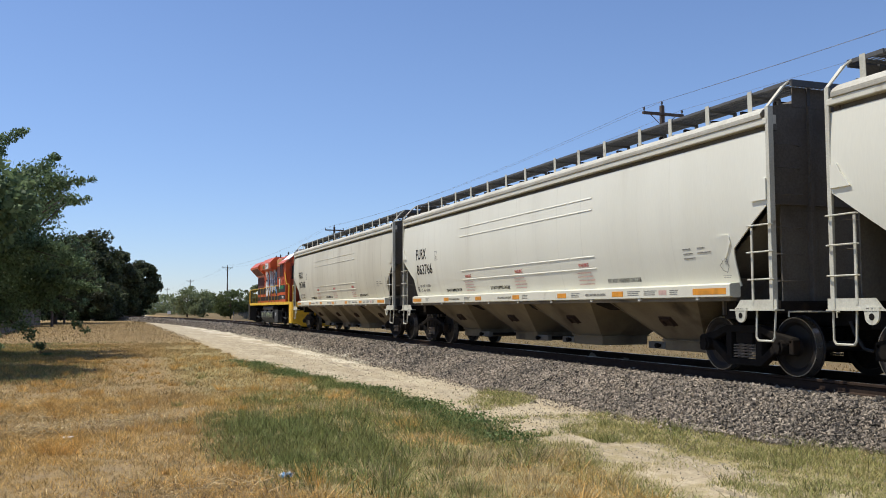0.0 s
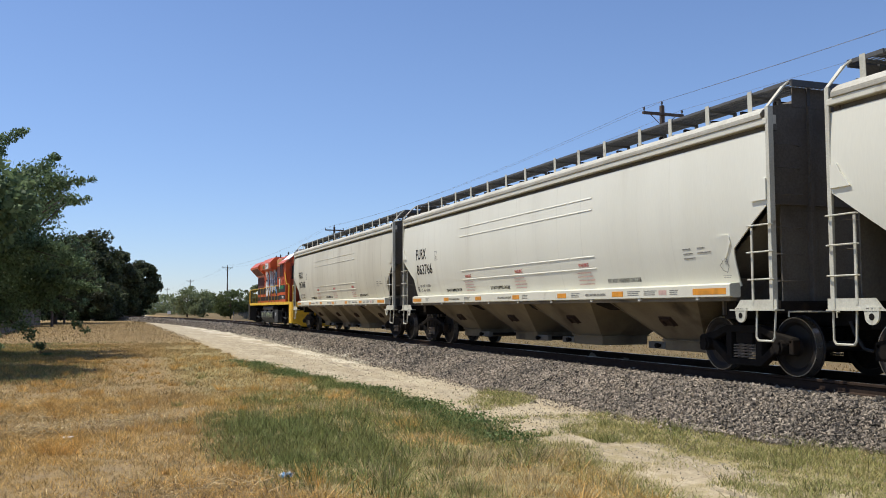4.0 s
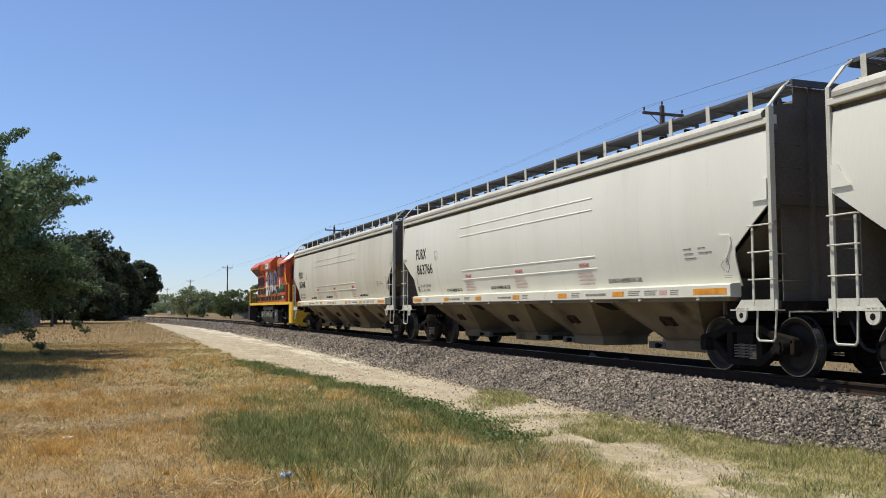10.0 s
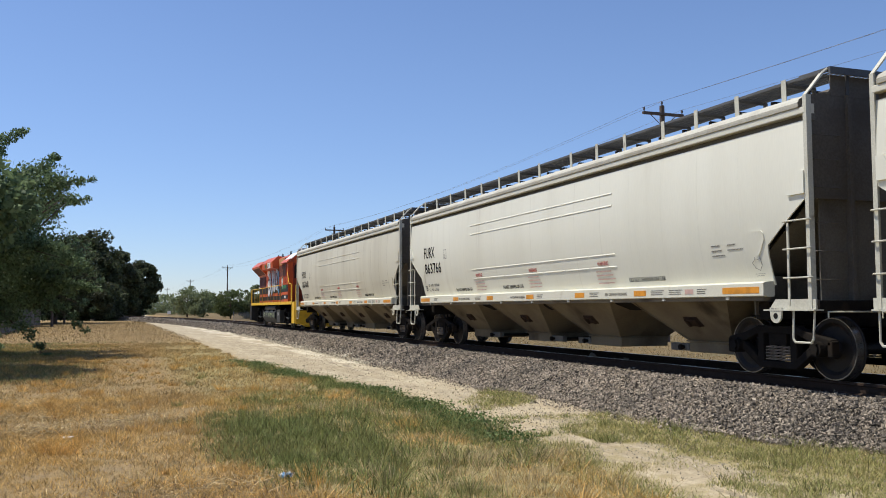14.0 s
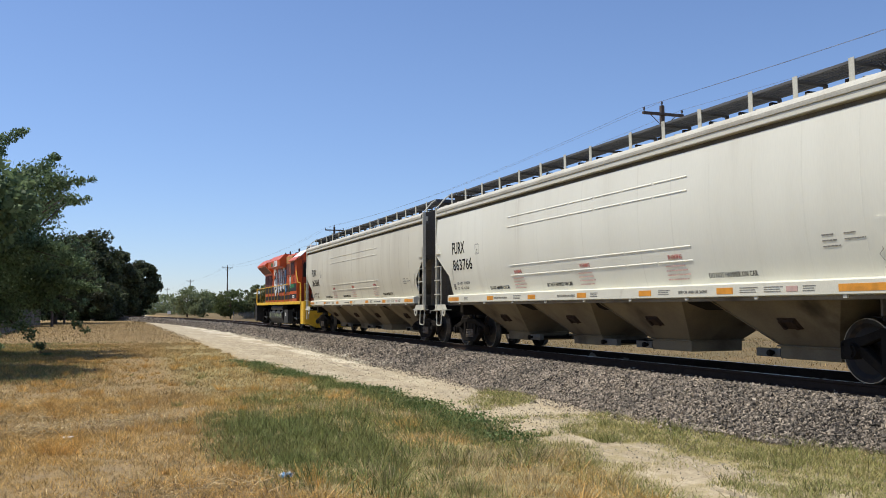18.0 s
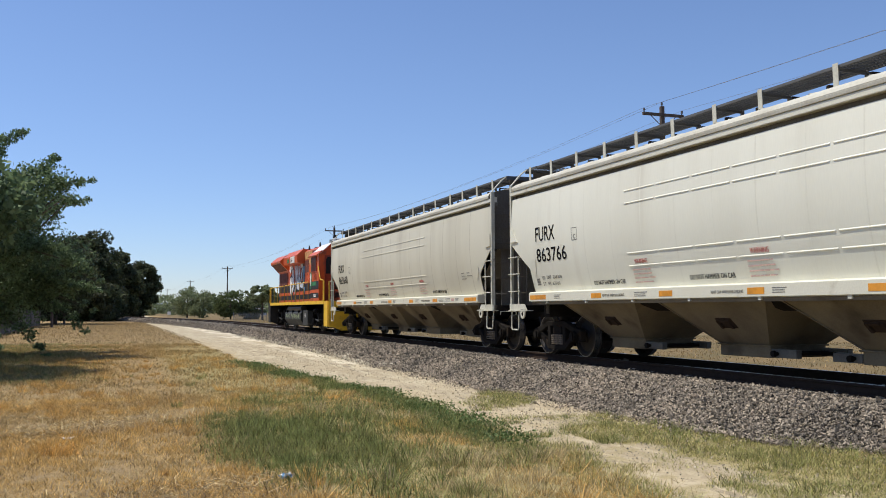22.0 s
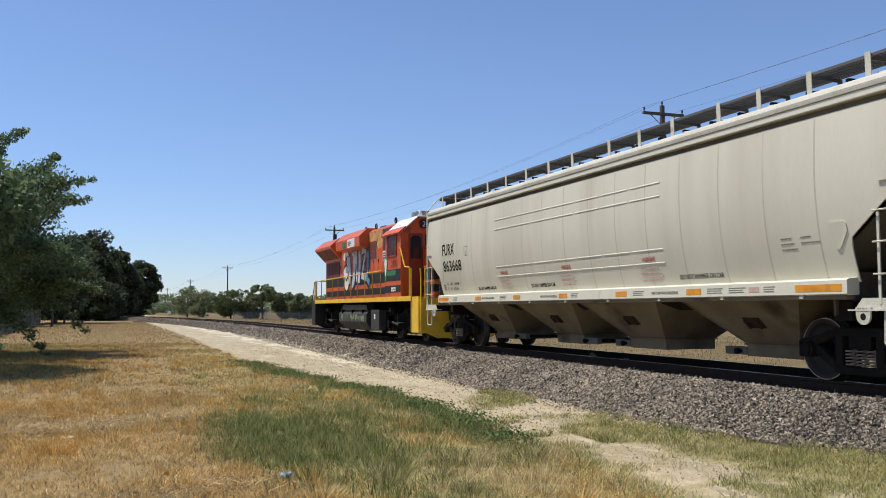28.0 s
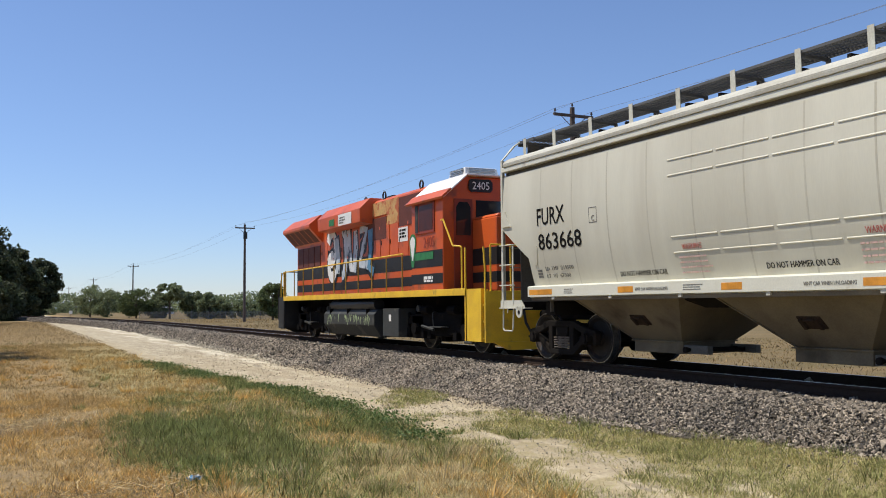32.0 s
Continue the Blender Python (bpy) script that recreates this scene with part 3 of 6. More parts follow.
POSTS = (8.6, 7.5, 6.29, 5.1, 3.9, 2.7, 1.49, 0.35, -1.22, -2.34, -3.43, -4.75, -5.75, -6.84, -7.93)


def side_x(z):
    """How far the bowed side sheet stands out at height z."""
    d = max(0.0, z - 1.4)
    return 1.37 + 0.335 * d - 0.15 * d ** 2 + 0.0170 * d ** 3


def build_wheelset(parent, y):
    axle = Shape()
    axle.lathe([(-1.02, 0.0), (-1.02, 0.075), (-0.8, 0.08), (0.8, 0.08), (1.02, 0.075), (1.02, 0.0)], 12)
    ws = part("wheelset", axle, WHEEL_STEEL, parent, at=pose(0, y, 0.457))
    for side in (-1, 1):
        w = Shape()
        prof = [(-0.075, 0.0), (-0.075, 0.13), (-0.03, 0.15), (-0.02, 0.33), (-0.06, 0.385), (-0.06, 0.452), (0.065, 0.458), (0.075, 0.484), (0.09, 0.484), (0.09, 0.385),
                (0.03, 0.36), (0.02, 0.15), (0.09, 0.13), (0.09, 0.0)]
        w.lathe([(side * (0.7525 - h), r) for h, r in prof], 36)
        wheel = part("wheel", w, WHEEL_STEEL, ws, "dark worn steel wheel")
        t = Shape()
        t.lathe([(side * (0.7525 - h), r) for h, r in ((-0.063, 0.440), (-0.063, 0.4535), (0.060, 0.4595), (0.062, 0.455))], 36)
        part("tread", t, TREAD, wheel, "bright worn tread")
    return ws


def build_truck(parent, y0):
    """A two-axle truck: cast side frames with spring nests, bolster, bearing caps and brake beams."""
    bol = Shape()
    bol.box(-1.05, 1.05, -0.2, 0.2, 0.48, 0.72)
    bol.rod((0, 0, 0.7), (0, 0, 0.86), 0.2, 12)
    for sy in (-1, 1):
        bol.rod((-0.85, sy * 0.42, 0.38), (0.85, sy * 0.42, 0.38), 0.05, 6)
        bol.box(-0.82, -0.68, sy * 0.38 - 0.06, sy * 0.38 + 0.06, 0.22, 0.62)
        bol.box(0.68, 0.82, sy * 0.38 - 0.06, sy * 0.38 + 0.06, 0.22, 0.62)
    truck = part("truck", bol, TRUCK, parent, "dark cast-steel truck", bevel=0.015, at=pose(0, y0, 0))
    for side in (-1, 1):
        f = Shape()
        a, b = side * 0.93, side * 1.07
        top = [(-1.12, 0.60), (-0.75, 0.67), (-0.42, 0.78), (0.42, 0.78), (0.75, 0.67), (1.12, 0.60), (1.12, 0.50), (0.78, 0.52), (0.40, 0.66), (-0.40, 0.66), (-0.78, 0.52), (-1.12, 0.50)]
        f.prism(top, a, b, "x")
        f.prism([(-1.06, 0.52), (-0.74, 0.52), (-0.34, 0.24), (0.34, 0.24), (0.74, 0.52), (1.06, 0.52), (0.74, 0.36), (0.40, 0.13), (-0.40, 0.13), (-0.74, 0.36)], a, b, "x")
        for sy in (-1, 1):
            f.box(a, b, sy * 0.36 - 0.07, sy * 0.36 + 0.07, 0.22, 0.70)
            f.box(a, b, sy * 1.09 - 0.05, sy * 1.09 + 0.05, 0.34, 0.58)
        part("side_frame", f, TRUCK, truck, bevel=0.02)
        for sy in (-0.19, 0.0, 0.19):
            c = Shape()
            pts = []
            for i in range(56):
                t = i / 55
                an = t * math.tau * 5.2
                pts.append((side * 1.0 + 0.075 * math.cos(an), sy + 0.075 * math.sin(an), 0.25 + t * 0.24))
            c.pipe(pts, 0.014, 4)
            part("spring", c, SPRING, truck, "rust-brown coil spring")
        for sy in (-1, 1):
            e = Shape()
            e.rod((side * 0.98, sy * 0.89, 0.457), (side * 1.15, sy * 0.89, 0.457), 0.115, 14)
            e.rod((side * 1.15, sy * 0.89, 0.457), (side * 1.18, sy * 0.89, 0.457), 0.075, 12)
            for k in range(3):
                an = k * math.tau / 3
                e.rod((side * 1.15, sy * 0.89 + 0.085 * math.cos(an), 0.457 + 0.085 * math.sin(an)), (side * 1.185, sy * 0.89 + 0.085 * math.cos(an), 0.457 + 0.085 * math.sin(an)), 0.018, 6)
            part("bearing_cap", e, TRUCK, truck)
    return truck


def build_hopper():
    car = thing("hopper_car", Matrix.Identity(4), "off-white covered hopper car with four outlet bays, on the rails", "railway car", "hopper cars of the train")
    # side sheets with their cut-away lower corners

    def reach(z):
        if z >= 2.62:
            return HALF
        if z >= 1.99:
            return 7.91 + (z - 1.99) / 0.63 * 0.9
        return 7.89
    levels = [1.40, 1.55, 1.70, 1.85, 1.99, 2.10, 2.20, 2.35, 2.5, 2.62, 2.75, 2.9, 3.05, 3.2, 3.35, 3.5, 3.6, 3.70]
    for side in (-1, 1):
        s = Shape()
        rows_o, rows_i = [], []
        for z in levels:
            r = reach(z)
            ys = [-r + 2 * r * i / 16 for i in range(17)]
            rows_o.append([(side * side_x(z), y, z) for y in ys])
            rows_i.append([(side * (side_x(z) - 0.02), y, z) for y in ys])
        s.sheet(rows_o).sheet(rows_i)
        for e in (0, -1):
            s.sheet([[r[e] for r in rows_o], [r[e] for r in rows_i]])
        s.sheet([rows_o[0], rows_i[0]])
        # the top of the sheet turns in under the chord
        # the recess is painted dark to deepen the shade below the chord
        r = Shape()
        r.prism([(side * 1.40, 3.70), (side * (side_x(3.70) - 0.002), 3.70), (side * (side_x(3.70) - 0.075), 3.712), (side * (side_x(3.70) - 0.075), 3.795), (side * 1.40, 3.795)], -HALF, HALF, "y")
        part("chord_recess", r, RECESS_SHADE, car, "recess under the top chord with its shade painted dark")
        sheet_ = part("side_sheet", s, CAR_WHITE, car, "off-white steel side with faint rust streaks", smooth=True)
        seams = [-7.35, -6.3, -5.25, -4.2] + [-3.15 + 1.05 * i for i in range(7)] + [4.2, 5.25, 6.3, 7.35]
        for y in seams:
            w = Shape()
            zz = [1.45 + 0.1385 * i for i in range(17)]
            w.sheet([[(side * (side_x(z) + 0.0008), y - 0.016, z), (side * (side_x(z) + 0.0018), y, z), (side * (side_x(z) + 0.0008), y + 0.016, z)] for z in zz if abs(y) < reach(z) - 0.1])
            part("seam", w, SEAM_CLEAN, sheet_)
        # stiffening bars on the middle panels
        for z in (3.28, 3.04, 2.10, 1.86):
            for i in range(7):
                w = Shape()
                y = 3.69 - i * 1.053
                x = side_x(z)
                w.hexa([(side * x, y, z - 0.007), (side * x, y - 1.0, z - 0.007), (side * x, y - 1.0, z + 0.020), (side * x, y, z + 0.020)],
                       [(side * (x + 0.011), y - 0.012, z - 0.003), (side * (x + 0.011), y - 0.988, z - 0.003), (side * (x + 0.011), y - 0.988, z + 0.006), (side * (x + 0.011), y - 0.012, z + 0.008)])
                part("stiffener", w, CAR_WHITE, sheet_)
        # side sill: a white flanged band
        s = Shape()
        s.prism([(side * 1.37, 1.24), (side * 1.58, 1.24), (side * 1.58, 1.425), (side * 1.545, 1.445), (side * 1.37, 1.46)], -7.86, 7.86, "y")
        s.box(min(side * 1.38, side * 1.52), max(side * 1.38, side * 1.52), -7.86, 7.86, 1.225, 1.245)
        sill = part("side_sill", s, SILL_WHITE, car, "white side sill with amber reflector strips")
        # dark strip added to draw the shade below the overhanging sill
        s = Shape()
        s.box(min(side * 1.40, side * 1.535), max(side * 1.40, side * 1.535), -7.8, 7.8, 1.165, 1.224)
        part("sill_angle", s, CAR_UNDER, sill, "dark brown strip added as the shade under the sill")
        for y in [-7 + 1.75 * i for i in range(9)]:
            s = Shape()
            s.box(min(side * 1.52, side * 1.565), max(side * 1.52, side * 1.565), y - 0.035, y + 0.035, 1.185, 1.238)
            part("sill_clip", s, WHITE_TRIM, sill)
        # eave: a top chord standing proud of the sheet
        s = Shape()
        s.prism([(side * 1.42, 3.79), (side * 1.595, 3.79), (side * 1.60, 3.80), (side * 1.60, 3.875), (side * 1.585, 3.885), (side * 1.545, 3.885), (side * 1.545, 3.93), (side * 1.42, 3.93)], -HALF, HALF, "y")
        part("top_chord", s, SILL_WHITE, car)
        # running board along the roof, of open grating on flat posts
        rb = Shape()
        x0, x1 = sorted((side * 1.14, side * 0.56))
        for x in (x0, x1 - 0.03):
            rb.box(x, x + 0.03, -8.55, 8.55, 4.435, 4.475)
        for i in range(285):
            y = -8.53 + i * 0.06
            rb.box(x0 + 0.03, x1 - 0.03, y, y + 0.030, 4.455, 4.468)
        for x in (0.2, 0.4, 0.6, 0.8):
            xx = x0 + (x1 - x0) * x
            rb.box(xx - 0.006, xx + 0.006, -8.5, 8.5, 4.448, 4.455)
        part("running_board", rb, GRATING, car, "grey steel grating walkway")
        for p in POSTS:
            for y in (p,):
                q = Shape()
                q.hexa([(side * 1.155, y - 0.05, 4.04), (side * 1.145, y - 0.05, 4.04), (side * 1.145, y + 0.05, 4.04), (side * 1.155, y + 0.05, 4.04)],
                       [(side * 1.165, y - 0.05, 4.50), (side * 1.155, y - 0.05, 4.50), (side * 1.155, y + 0.05, 4.50), (side * 1.165, y + 0.05, 4.50)])
                part("walkway_post", q, LADDER_PAINT, car)
                q = Shape()
                q.box(min(side * 0.56, side * 1.14), max(side * 0.56, side * 1.14), y - 0.02, y + 0.02, 4.39, 4.43)
                q.box(min(side * 0.56, side * 0.6), max(side * 0.56, side * 0.6), y - 0.03, y + 0.03, 4.12, 4.42)
                part("walkway_bracket", q, GRATING, car)
    # roof, rounded at the eaves
    s = Shape()
    prof = [(1.585, 3.905), (1.615, 3.912), (1.62, 3.955), (1.585, 4.005), (1.48, 4.07), (1.22, 4.13), (0.75, 4.185), (0.35, 4.20)]
    prof = [(-x, z) for x, z in prof] + [(x, z) for x, z in reversed(prof)]
    s.sheet([[(x, y, z) for x, z in prof] for y in (-8.72, -6, -3, 0, 3, 6, 8.72)])
    s.sheet([[(x, y, z - 0.02) for x, z in prof] for y in (-8.72, 8.72)])
    roof = part("roof", s, ROOF_PAINT, car, "off-white rounded roof")
    for e in (-1, 1):
        w = Shape()
        w.prism(prof, e * 8.705, e * 8.716, "y")
        w.box(-1.02, 1.02, e * 8.715 - 0.008, e * 8.715 + 0.008, 4.10, 4.40)
        part("roof_end_sheet", w, SHADED_END, roof, "stained end of the roof with shade in its paint")
    for i in range(17):
        w = Shape()
        y = -8.4 + i * 1.05
        w.sheet([[(x, y - 0.03, z + 0.003) for x, z in prof[4:-4]], [(x, y, z + 0.016) for x, z in prof[4:-4]], [(x, y + 0.03, z + 0.003) for x, z in prof[4:-4]]])
        part("roof_rib", w, ROOF_PAINT, roof)
    # trough hatch down the middle of the roof
    s = Shape()
    s.box(-0.42, 0.42, -8.1, 8.1, 4.15, 4.33)
    part("hatch_coaming", s, SHADED_END, car)
    for i in range(4):
        s = Shape()
        y = -8.1 + i * 4.06
        s.prism([(-0.46, 4.32), (-0.40, 4.40), (0, 4.43), (0.40, 4.40), (0.46, 4.32)], y + 0.03, y + 4.0, "y")
        h = part("hatch_cover", s, SHADED_END, car, "long grey hatch cover")
        for k in range(5):
            t = Shape()
            t.box(-0.5, 0.5, y + 0.35 + k * 0.82, y + 0.41 + k * 0.82, 4.425, 4.445)
            t.box(-0.5, -0.47, y + 0.35 + k * 0.82, y + 0.41 + k * 0.82, 4.2, 4.43)
            part("hatch_clamp", t, TRUCK, h)
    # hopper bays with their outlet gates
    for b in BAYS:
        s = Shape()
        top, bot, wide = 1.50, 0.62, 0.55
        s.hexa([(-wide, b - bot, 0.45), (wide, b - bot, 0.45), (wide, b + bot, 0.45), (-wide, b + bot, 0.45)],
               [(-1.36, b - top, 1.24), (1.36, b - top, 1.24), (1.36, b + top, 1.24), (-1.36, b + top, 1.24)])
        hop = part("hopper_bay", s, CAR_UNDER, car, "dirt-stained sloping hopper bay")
        for side in (-1, 1):
            # a cast vibrator bracket with a slotted socket on the sloping face
            run = Vector((0.81, 0, 0.79)).normalized()
            out = Vector((0.79, 0, -0.81)).normalized()
            foot_ = Vector((0.55 + 0.81 * 0.36, 0, 0.45 + 0.79 * 0.36))

            def on_face(u, v, h):
                p = foot_ + run * v + out * h
                return (side * p.x, b + u, p.z)
            w = Shape()
            for u0, u1, v0, v1, h in ((-0.20, 0.20, 0.0, 0.24, 0.018), (-0.17, -0.10, 0.02, 0.22, 0.055), (0.10, 0.17, 0.02, 0.22, 0.055), (-0.10, 0.10, 0.17, 0.22, 0.055)):
                w.hexa([on_face(u, v, 0.0) for u, v in ((u0, v0), (u1, v0), (u1, v1), (u0, v1))],
                       [on_face(u, v, h) for u, v in ((u0 + 0.01, v0 + 0.01), (u1 - 0.01, v0 + 0.01), (u1 - 0.01, v1 - 0.01), (u0 + 0.01, v1 - 0.01))])
            part("vibrator_bracket", w, RAIL_SIDE, hop)
            for e2 in (-1, 1):
                w = Shape()
                w.hexa([(side * 0.555, b + e2 * (bot + 0.004), 0.46), (side * 0.575, b + e2 * (bot + 0.004), 0.45), (side * 0.575, b + e2 * (bot - 0.03), 0.45), (side * 0.555, b + e2 * (bot - 0.03), 0.46)],
                       [(side * 1.345, b + e2 * (top - 0.02), 1.225), (side * 1.365, b + e2 * (top - 0.02), 1.215), (side * 1.365, b + e2 * (top - 0.055), 1.215), (side * 1.345, b + e2 * (top - 0.055), 1.225)])
                part("corner_flange", w, CAR_UNDER, hop)
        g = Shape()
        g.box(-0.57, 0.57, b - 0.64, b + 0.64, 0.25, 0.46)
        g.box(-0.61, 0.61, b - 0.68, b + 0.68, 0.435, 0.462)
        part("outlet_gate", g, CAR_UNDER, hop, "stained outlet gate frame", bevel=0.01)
        # the slide runs out towards the middle of the car
        e2 = -1 if b > 0 else 1
        for side in (-1, 1):
            g = Shape()
            ya, yb = sorted((b + e2 * 0.66, b + e2 * 1.22))
            g.box(min(side * 0.46, side * 0.57), max(side * 0.46, side * 0.57), ya, yb, 0.265, 0.40)
            part("slide_guide", g, GUIDE_STEEL, hop, "grey steel guide of the gate slide", bevel=0.006)
        g = Shape()
        ya, yb = sorted((b + e2 * 0.66, b + e2 * 1.0))
        g.box(-0.44, 0.44, ya, yb, 0.30, 0.35)
        g.rod((-0.64, b + e2 * 0.80, 0.33), (0.64, b + e2 * 0.80, 0.33), 0.03, 8)
        for x in (-0.65, 0.65):
            g.rod((x - 0.03, b + e2 * 0.80, 0.33), (x + 0.03, b + e2 * 0.80, 0.33), 0.05, 8)
        part("gate_slide", g, TRUCK, hop, "dark gate slide and rack")
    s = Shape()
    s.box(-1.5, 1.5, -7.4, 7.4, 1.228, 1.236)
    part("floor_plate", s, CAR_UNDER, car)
    # filler blocks added to make the gaps between bays dark
    for y in (-3.42, 0.0, 3.42):
        s = Shape()
        s.hexa([(-0.95, y - 0.20, 1.02), (0.95, y - 0.20, 1.02), (0.95, y + 0.20, 1.02), (-0.95, y + 0.20, 1.02)],
               [(-1.3, y - 0.62, 1.23), (1.3, y - 0.62, 1.23), (1.3, y + 0.62, 1.23), (-1.3, y + 0.62, 1.23)])
        part("bay_saddle", s, TRUCK, car, "dark filler block added between the bays")
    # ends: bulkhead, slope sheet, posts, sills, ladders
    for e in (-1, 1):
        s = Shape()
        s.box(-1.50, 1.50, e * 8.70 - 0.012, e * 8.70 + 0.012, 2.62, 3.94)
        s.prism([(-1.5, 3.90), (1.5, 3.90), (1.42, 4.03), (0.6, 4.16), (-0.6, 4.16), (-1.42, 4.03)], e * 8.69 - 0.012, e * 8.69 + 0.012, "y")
        end = part("end_sheet", s, SHADED_END, car, "end sheet painted shade-grey and stained brown")
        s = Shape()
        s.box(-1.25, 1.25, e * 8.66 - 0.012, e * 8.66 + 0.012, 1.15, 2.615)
        part("lower_end_sheet", s, LOWER_END, car, "brown stained lower end sheet with shade in its paint")
        for x in (-0.72, 0.72):
            s = Shape()
            s.box(x - 0.035, x + 0.035, e * 8.72 - 0.05, e * 8.72 + 0.05, 1.15, 4.12)
            part("end_post", s, SHADED_END, end)
        for x0, x1 in ((-1.5, -0.785), (-0.655, 0.655), (0.785, 1.5)):
            s = Shape()
            s.box(x0, x1, e * 8.71 - 0.02, e * 8.71 + 0.02, 2.60, 2.64)
            part("end_beam", s, SHADED_END, end)
        for z in (1.45, 1.85, 2.25, 2.75, 3.15, 3.5):
            for x in (-1, 1):
                s = Shape()
                s.pipe([(x * 1.42, e * 8.72, z), (x * 1.42, e * 8.80, z), (x * 0.95, e * 8.80, z), (x * 0.95, e * 8.72, z)], 0.009)
                part("end_rung", s, SHADED_END, end)
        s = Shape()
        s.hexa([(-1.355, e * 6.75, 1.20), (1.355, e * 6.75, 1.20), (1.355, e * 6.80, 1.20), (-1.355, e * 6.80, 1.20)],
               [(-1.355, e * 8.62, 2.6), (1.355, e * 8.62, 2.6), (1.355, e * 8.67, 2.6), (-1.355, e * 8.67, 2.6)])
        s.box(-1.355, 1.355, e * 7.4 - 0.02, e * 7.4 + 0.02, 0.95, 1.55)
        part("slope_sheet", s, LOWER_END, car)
        s = Shape()
        s.box(-0.24, 0.24, min(e * 6.4, e * 9.12), max(e * 6.4, e * 9.12), 0.78, 1.1)
        s.box(-1.45, 1.45, e * 8.75 - 0.1, e * 8.75 + 0.1, 0.98, 1.16)
        s.box(-1.3, 1.3, e * 7.5 - 0.15, e * 7.5 + 0.15, 0.88, 1.15)
        s.box(-0.28, 0.28, min(e * 9.0, e * 9.14), max(e * 9.0, e * 9.14), 0.72, 1.12)
        part("draft_sill", s, TRUCK, car, bevel=0.01)
        s = Shape()
        s.rod((0, e * 9.1, 0.88), (0, e * 9.27, 0.88), 0.09, 8)
        s.box(-0.16, 0.13, e * 9.33 - 0.10, e * 9.33 + 0.09, 0.73, 1.02)
        s.rod((0.13, e * 9.36, 0.74), (0.13, e * 9.36, 1.02), 0.07, 8)
        coup = part("coupler", s, TRUCK, car, "dark cast knuckle coupler", bevel=0.02)
        h = Shape()
        pts = [(e * 0.35, e * 9.05, 0.85), (e * 0.36, e * 9.15, 0.65), (e * 0.33, e * 9.28, 0.45), (e * 0.28, e * 9.40, 0.42)]
        h.pipe(pts, 0.028)
        part("air_hose", h, RUBBER, coup)
        h = Shape()
        h.pipe([(-1.4, e * 8.95, 0.92), (-1.4, e * 8.95, 1.0), (-0.3, e * 9.0, 1.0), (-0.05, e * 9.2, 1.03)], 0.012)
        part("uncoupling_lever", h, LADDER_PAINT, car)
        # crossover platform at roof level
        plat = Shape()
        s = plat
        s.box(-1.16, -1.13, min(e * 8.25, e * 8.86), max(e * 8.25, e * 8.86), 4.42, 4.48)
        s.box(1.13, 1.16, min(e * 8.25, e * 8.86), max(e * 8.25, e * 8.86), 4.42, 4.48)
        s.box(-1.16, 1.16, e * 8.86 - 0.015, e * 8.86 + 0.015, 4.38, 4.48)
        for x in (-0.72, 0.72):
            s.box(x - 0.03, x + 0.03, e * 8.72 - 0.02, e * 8.72 + 0.02, 4.13, 4.43)
        plat = part("crossover_platform", plat, GRATING, car)
        for i in range(26):
            x = -1.10 + i * 0.088
            s = Shape()
            s.box(x - 0.016, x + 0.016, min(e * 8.26, e * 8.845), max(e * 8.26, e * 8.845), 4.462, 4.475)
            part("slat", s, GRATING, plat)
        for side in (-1, 1):
            # ladder stiles and rungs at the corner
            s = Shape()
            xs = side * 1.575
            s.box(min(xs, xs + side * 0.02), max(xs, xs + side * 0.02), e * HALF - 0.035, e * HALF + 0.035, 1.04, 4.05)
            s.box(min(xs, xs - side * 0.07), max(xs, xs - side * 0.07), e * HALF + e * 0.015, e * HALF + e * 0.035, 1.04, 4.05)
            s.hexa([(xs, e * HALF - 0.035, 4.04), (xs + side * 0.02, e * HALF - 0.035, 4.04), (xs + side * 0.02, e * HALF + 0.035, 4.04), (xs, e * HALF + 0.035, 4.04)],
                   [(side * 1.27, e * HALF - 0.035, 4.36), (side * 1.29, e * HALF - 0.035, 4.38), (side * 1.29, e * HALF + 0.035, 4.38), (side * 1.27, e * HALF + 0.035, 4.36)])
            s.rod((side * 1.28, e * HALF, 4.37), (side * 1.14, e * 8.8, 4.47), 0.02)
            lad = part("ladder", s, LADDER_PAINT, car, "dusty off-white corner ladder")
            s = Shape()
            s.box(min(xs, xs + side * 0.018), max(xs, xs + side * 0.018), e * 8.41 - 0.02, e * 8.41 + 0.02, 1.1, 2.27)
            part("inner_stile", s, LADDER_PAINT, lad)
            for z in (1.48, 1.89, 2.29):
                s = Shape()
                s.pipe([(xs + side * 0.06, e * (8.86 if z < 2.2 else 8.86), z), (xs + side * 0.06, e * 8.36, z)], 0.012)
                s.rod((xs, e * 8.86, z), (xs + side * 0.06, e * 8.86, z), 0.012)
                s.rod((xs, e * 8.36, z), (xs + side * 0.06, e * 8.36, z), 0.012)
                part("rung", s, LADDER_PAINT, lad)
            # end plate, pulling lug and stirrup step
            s = Shape()
            s.prism([(e * 8.92, 1.03), (e * 8.92, 1.18), (e * 8.12, 1.18), (e * 7.98, 1.03)], side * 1.56, side * 1.585, "x")
            s.box(min(side * 1.45, side * 1.62), max(side * 1.45, side * 1.62), min(e * 8.92, e * 7.9), max(e * 8.92, e * 7.9), 1.015, 1.035)
            pl = part("end_plate", s, LADDER_PAINT, car, "dusty off-white end plate with a pulling lug")
            s = Shape()
            ring = [(e * 8.15 + 0.115 * math.cos(a), 0.95 + 0.115 * math.sin(a)) for a in [math.pi + math.pi * i / 8 for i in range(9)]] + [(e * 8.15 + 0.125, 1.06), (e * 8.15 - 0.125, 1.06)]
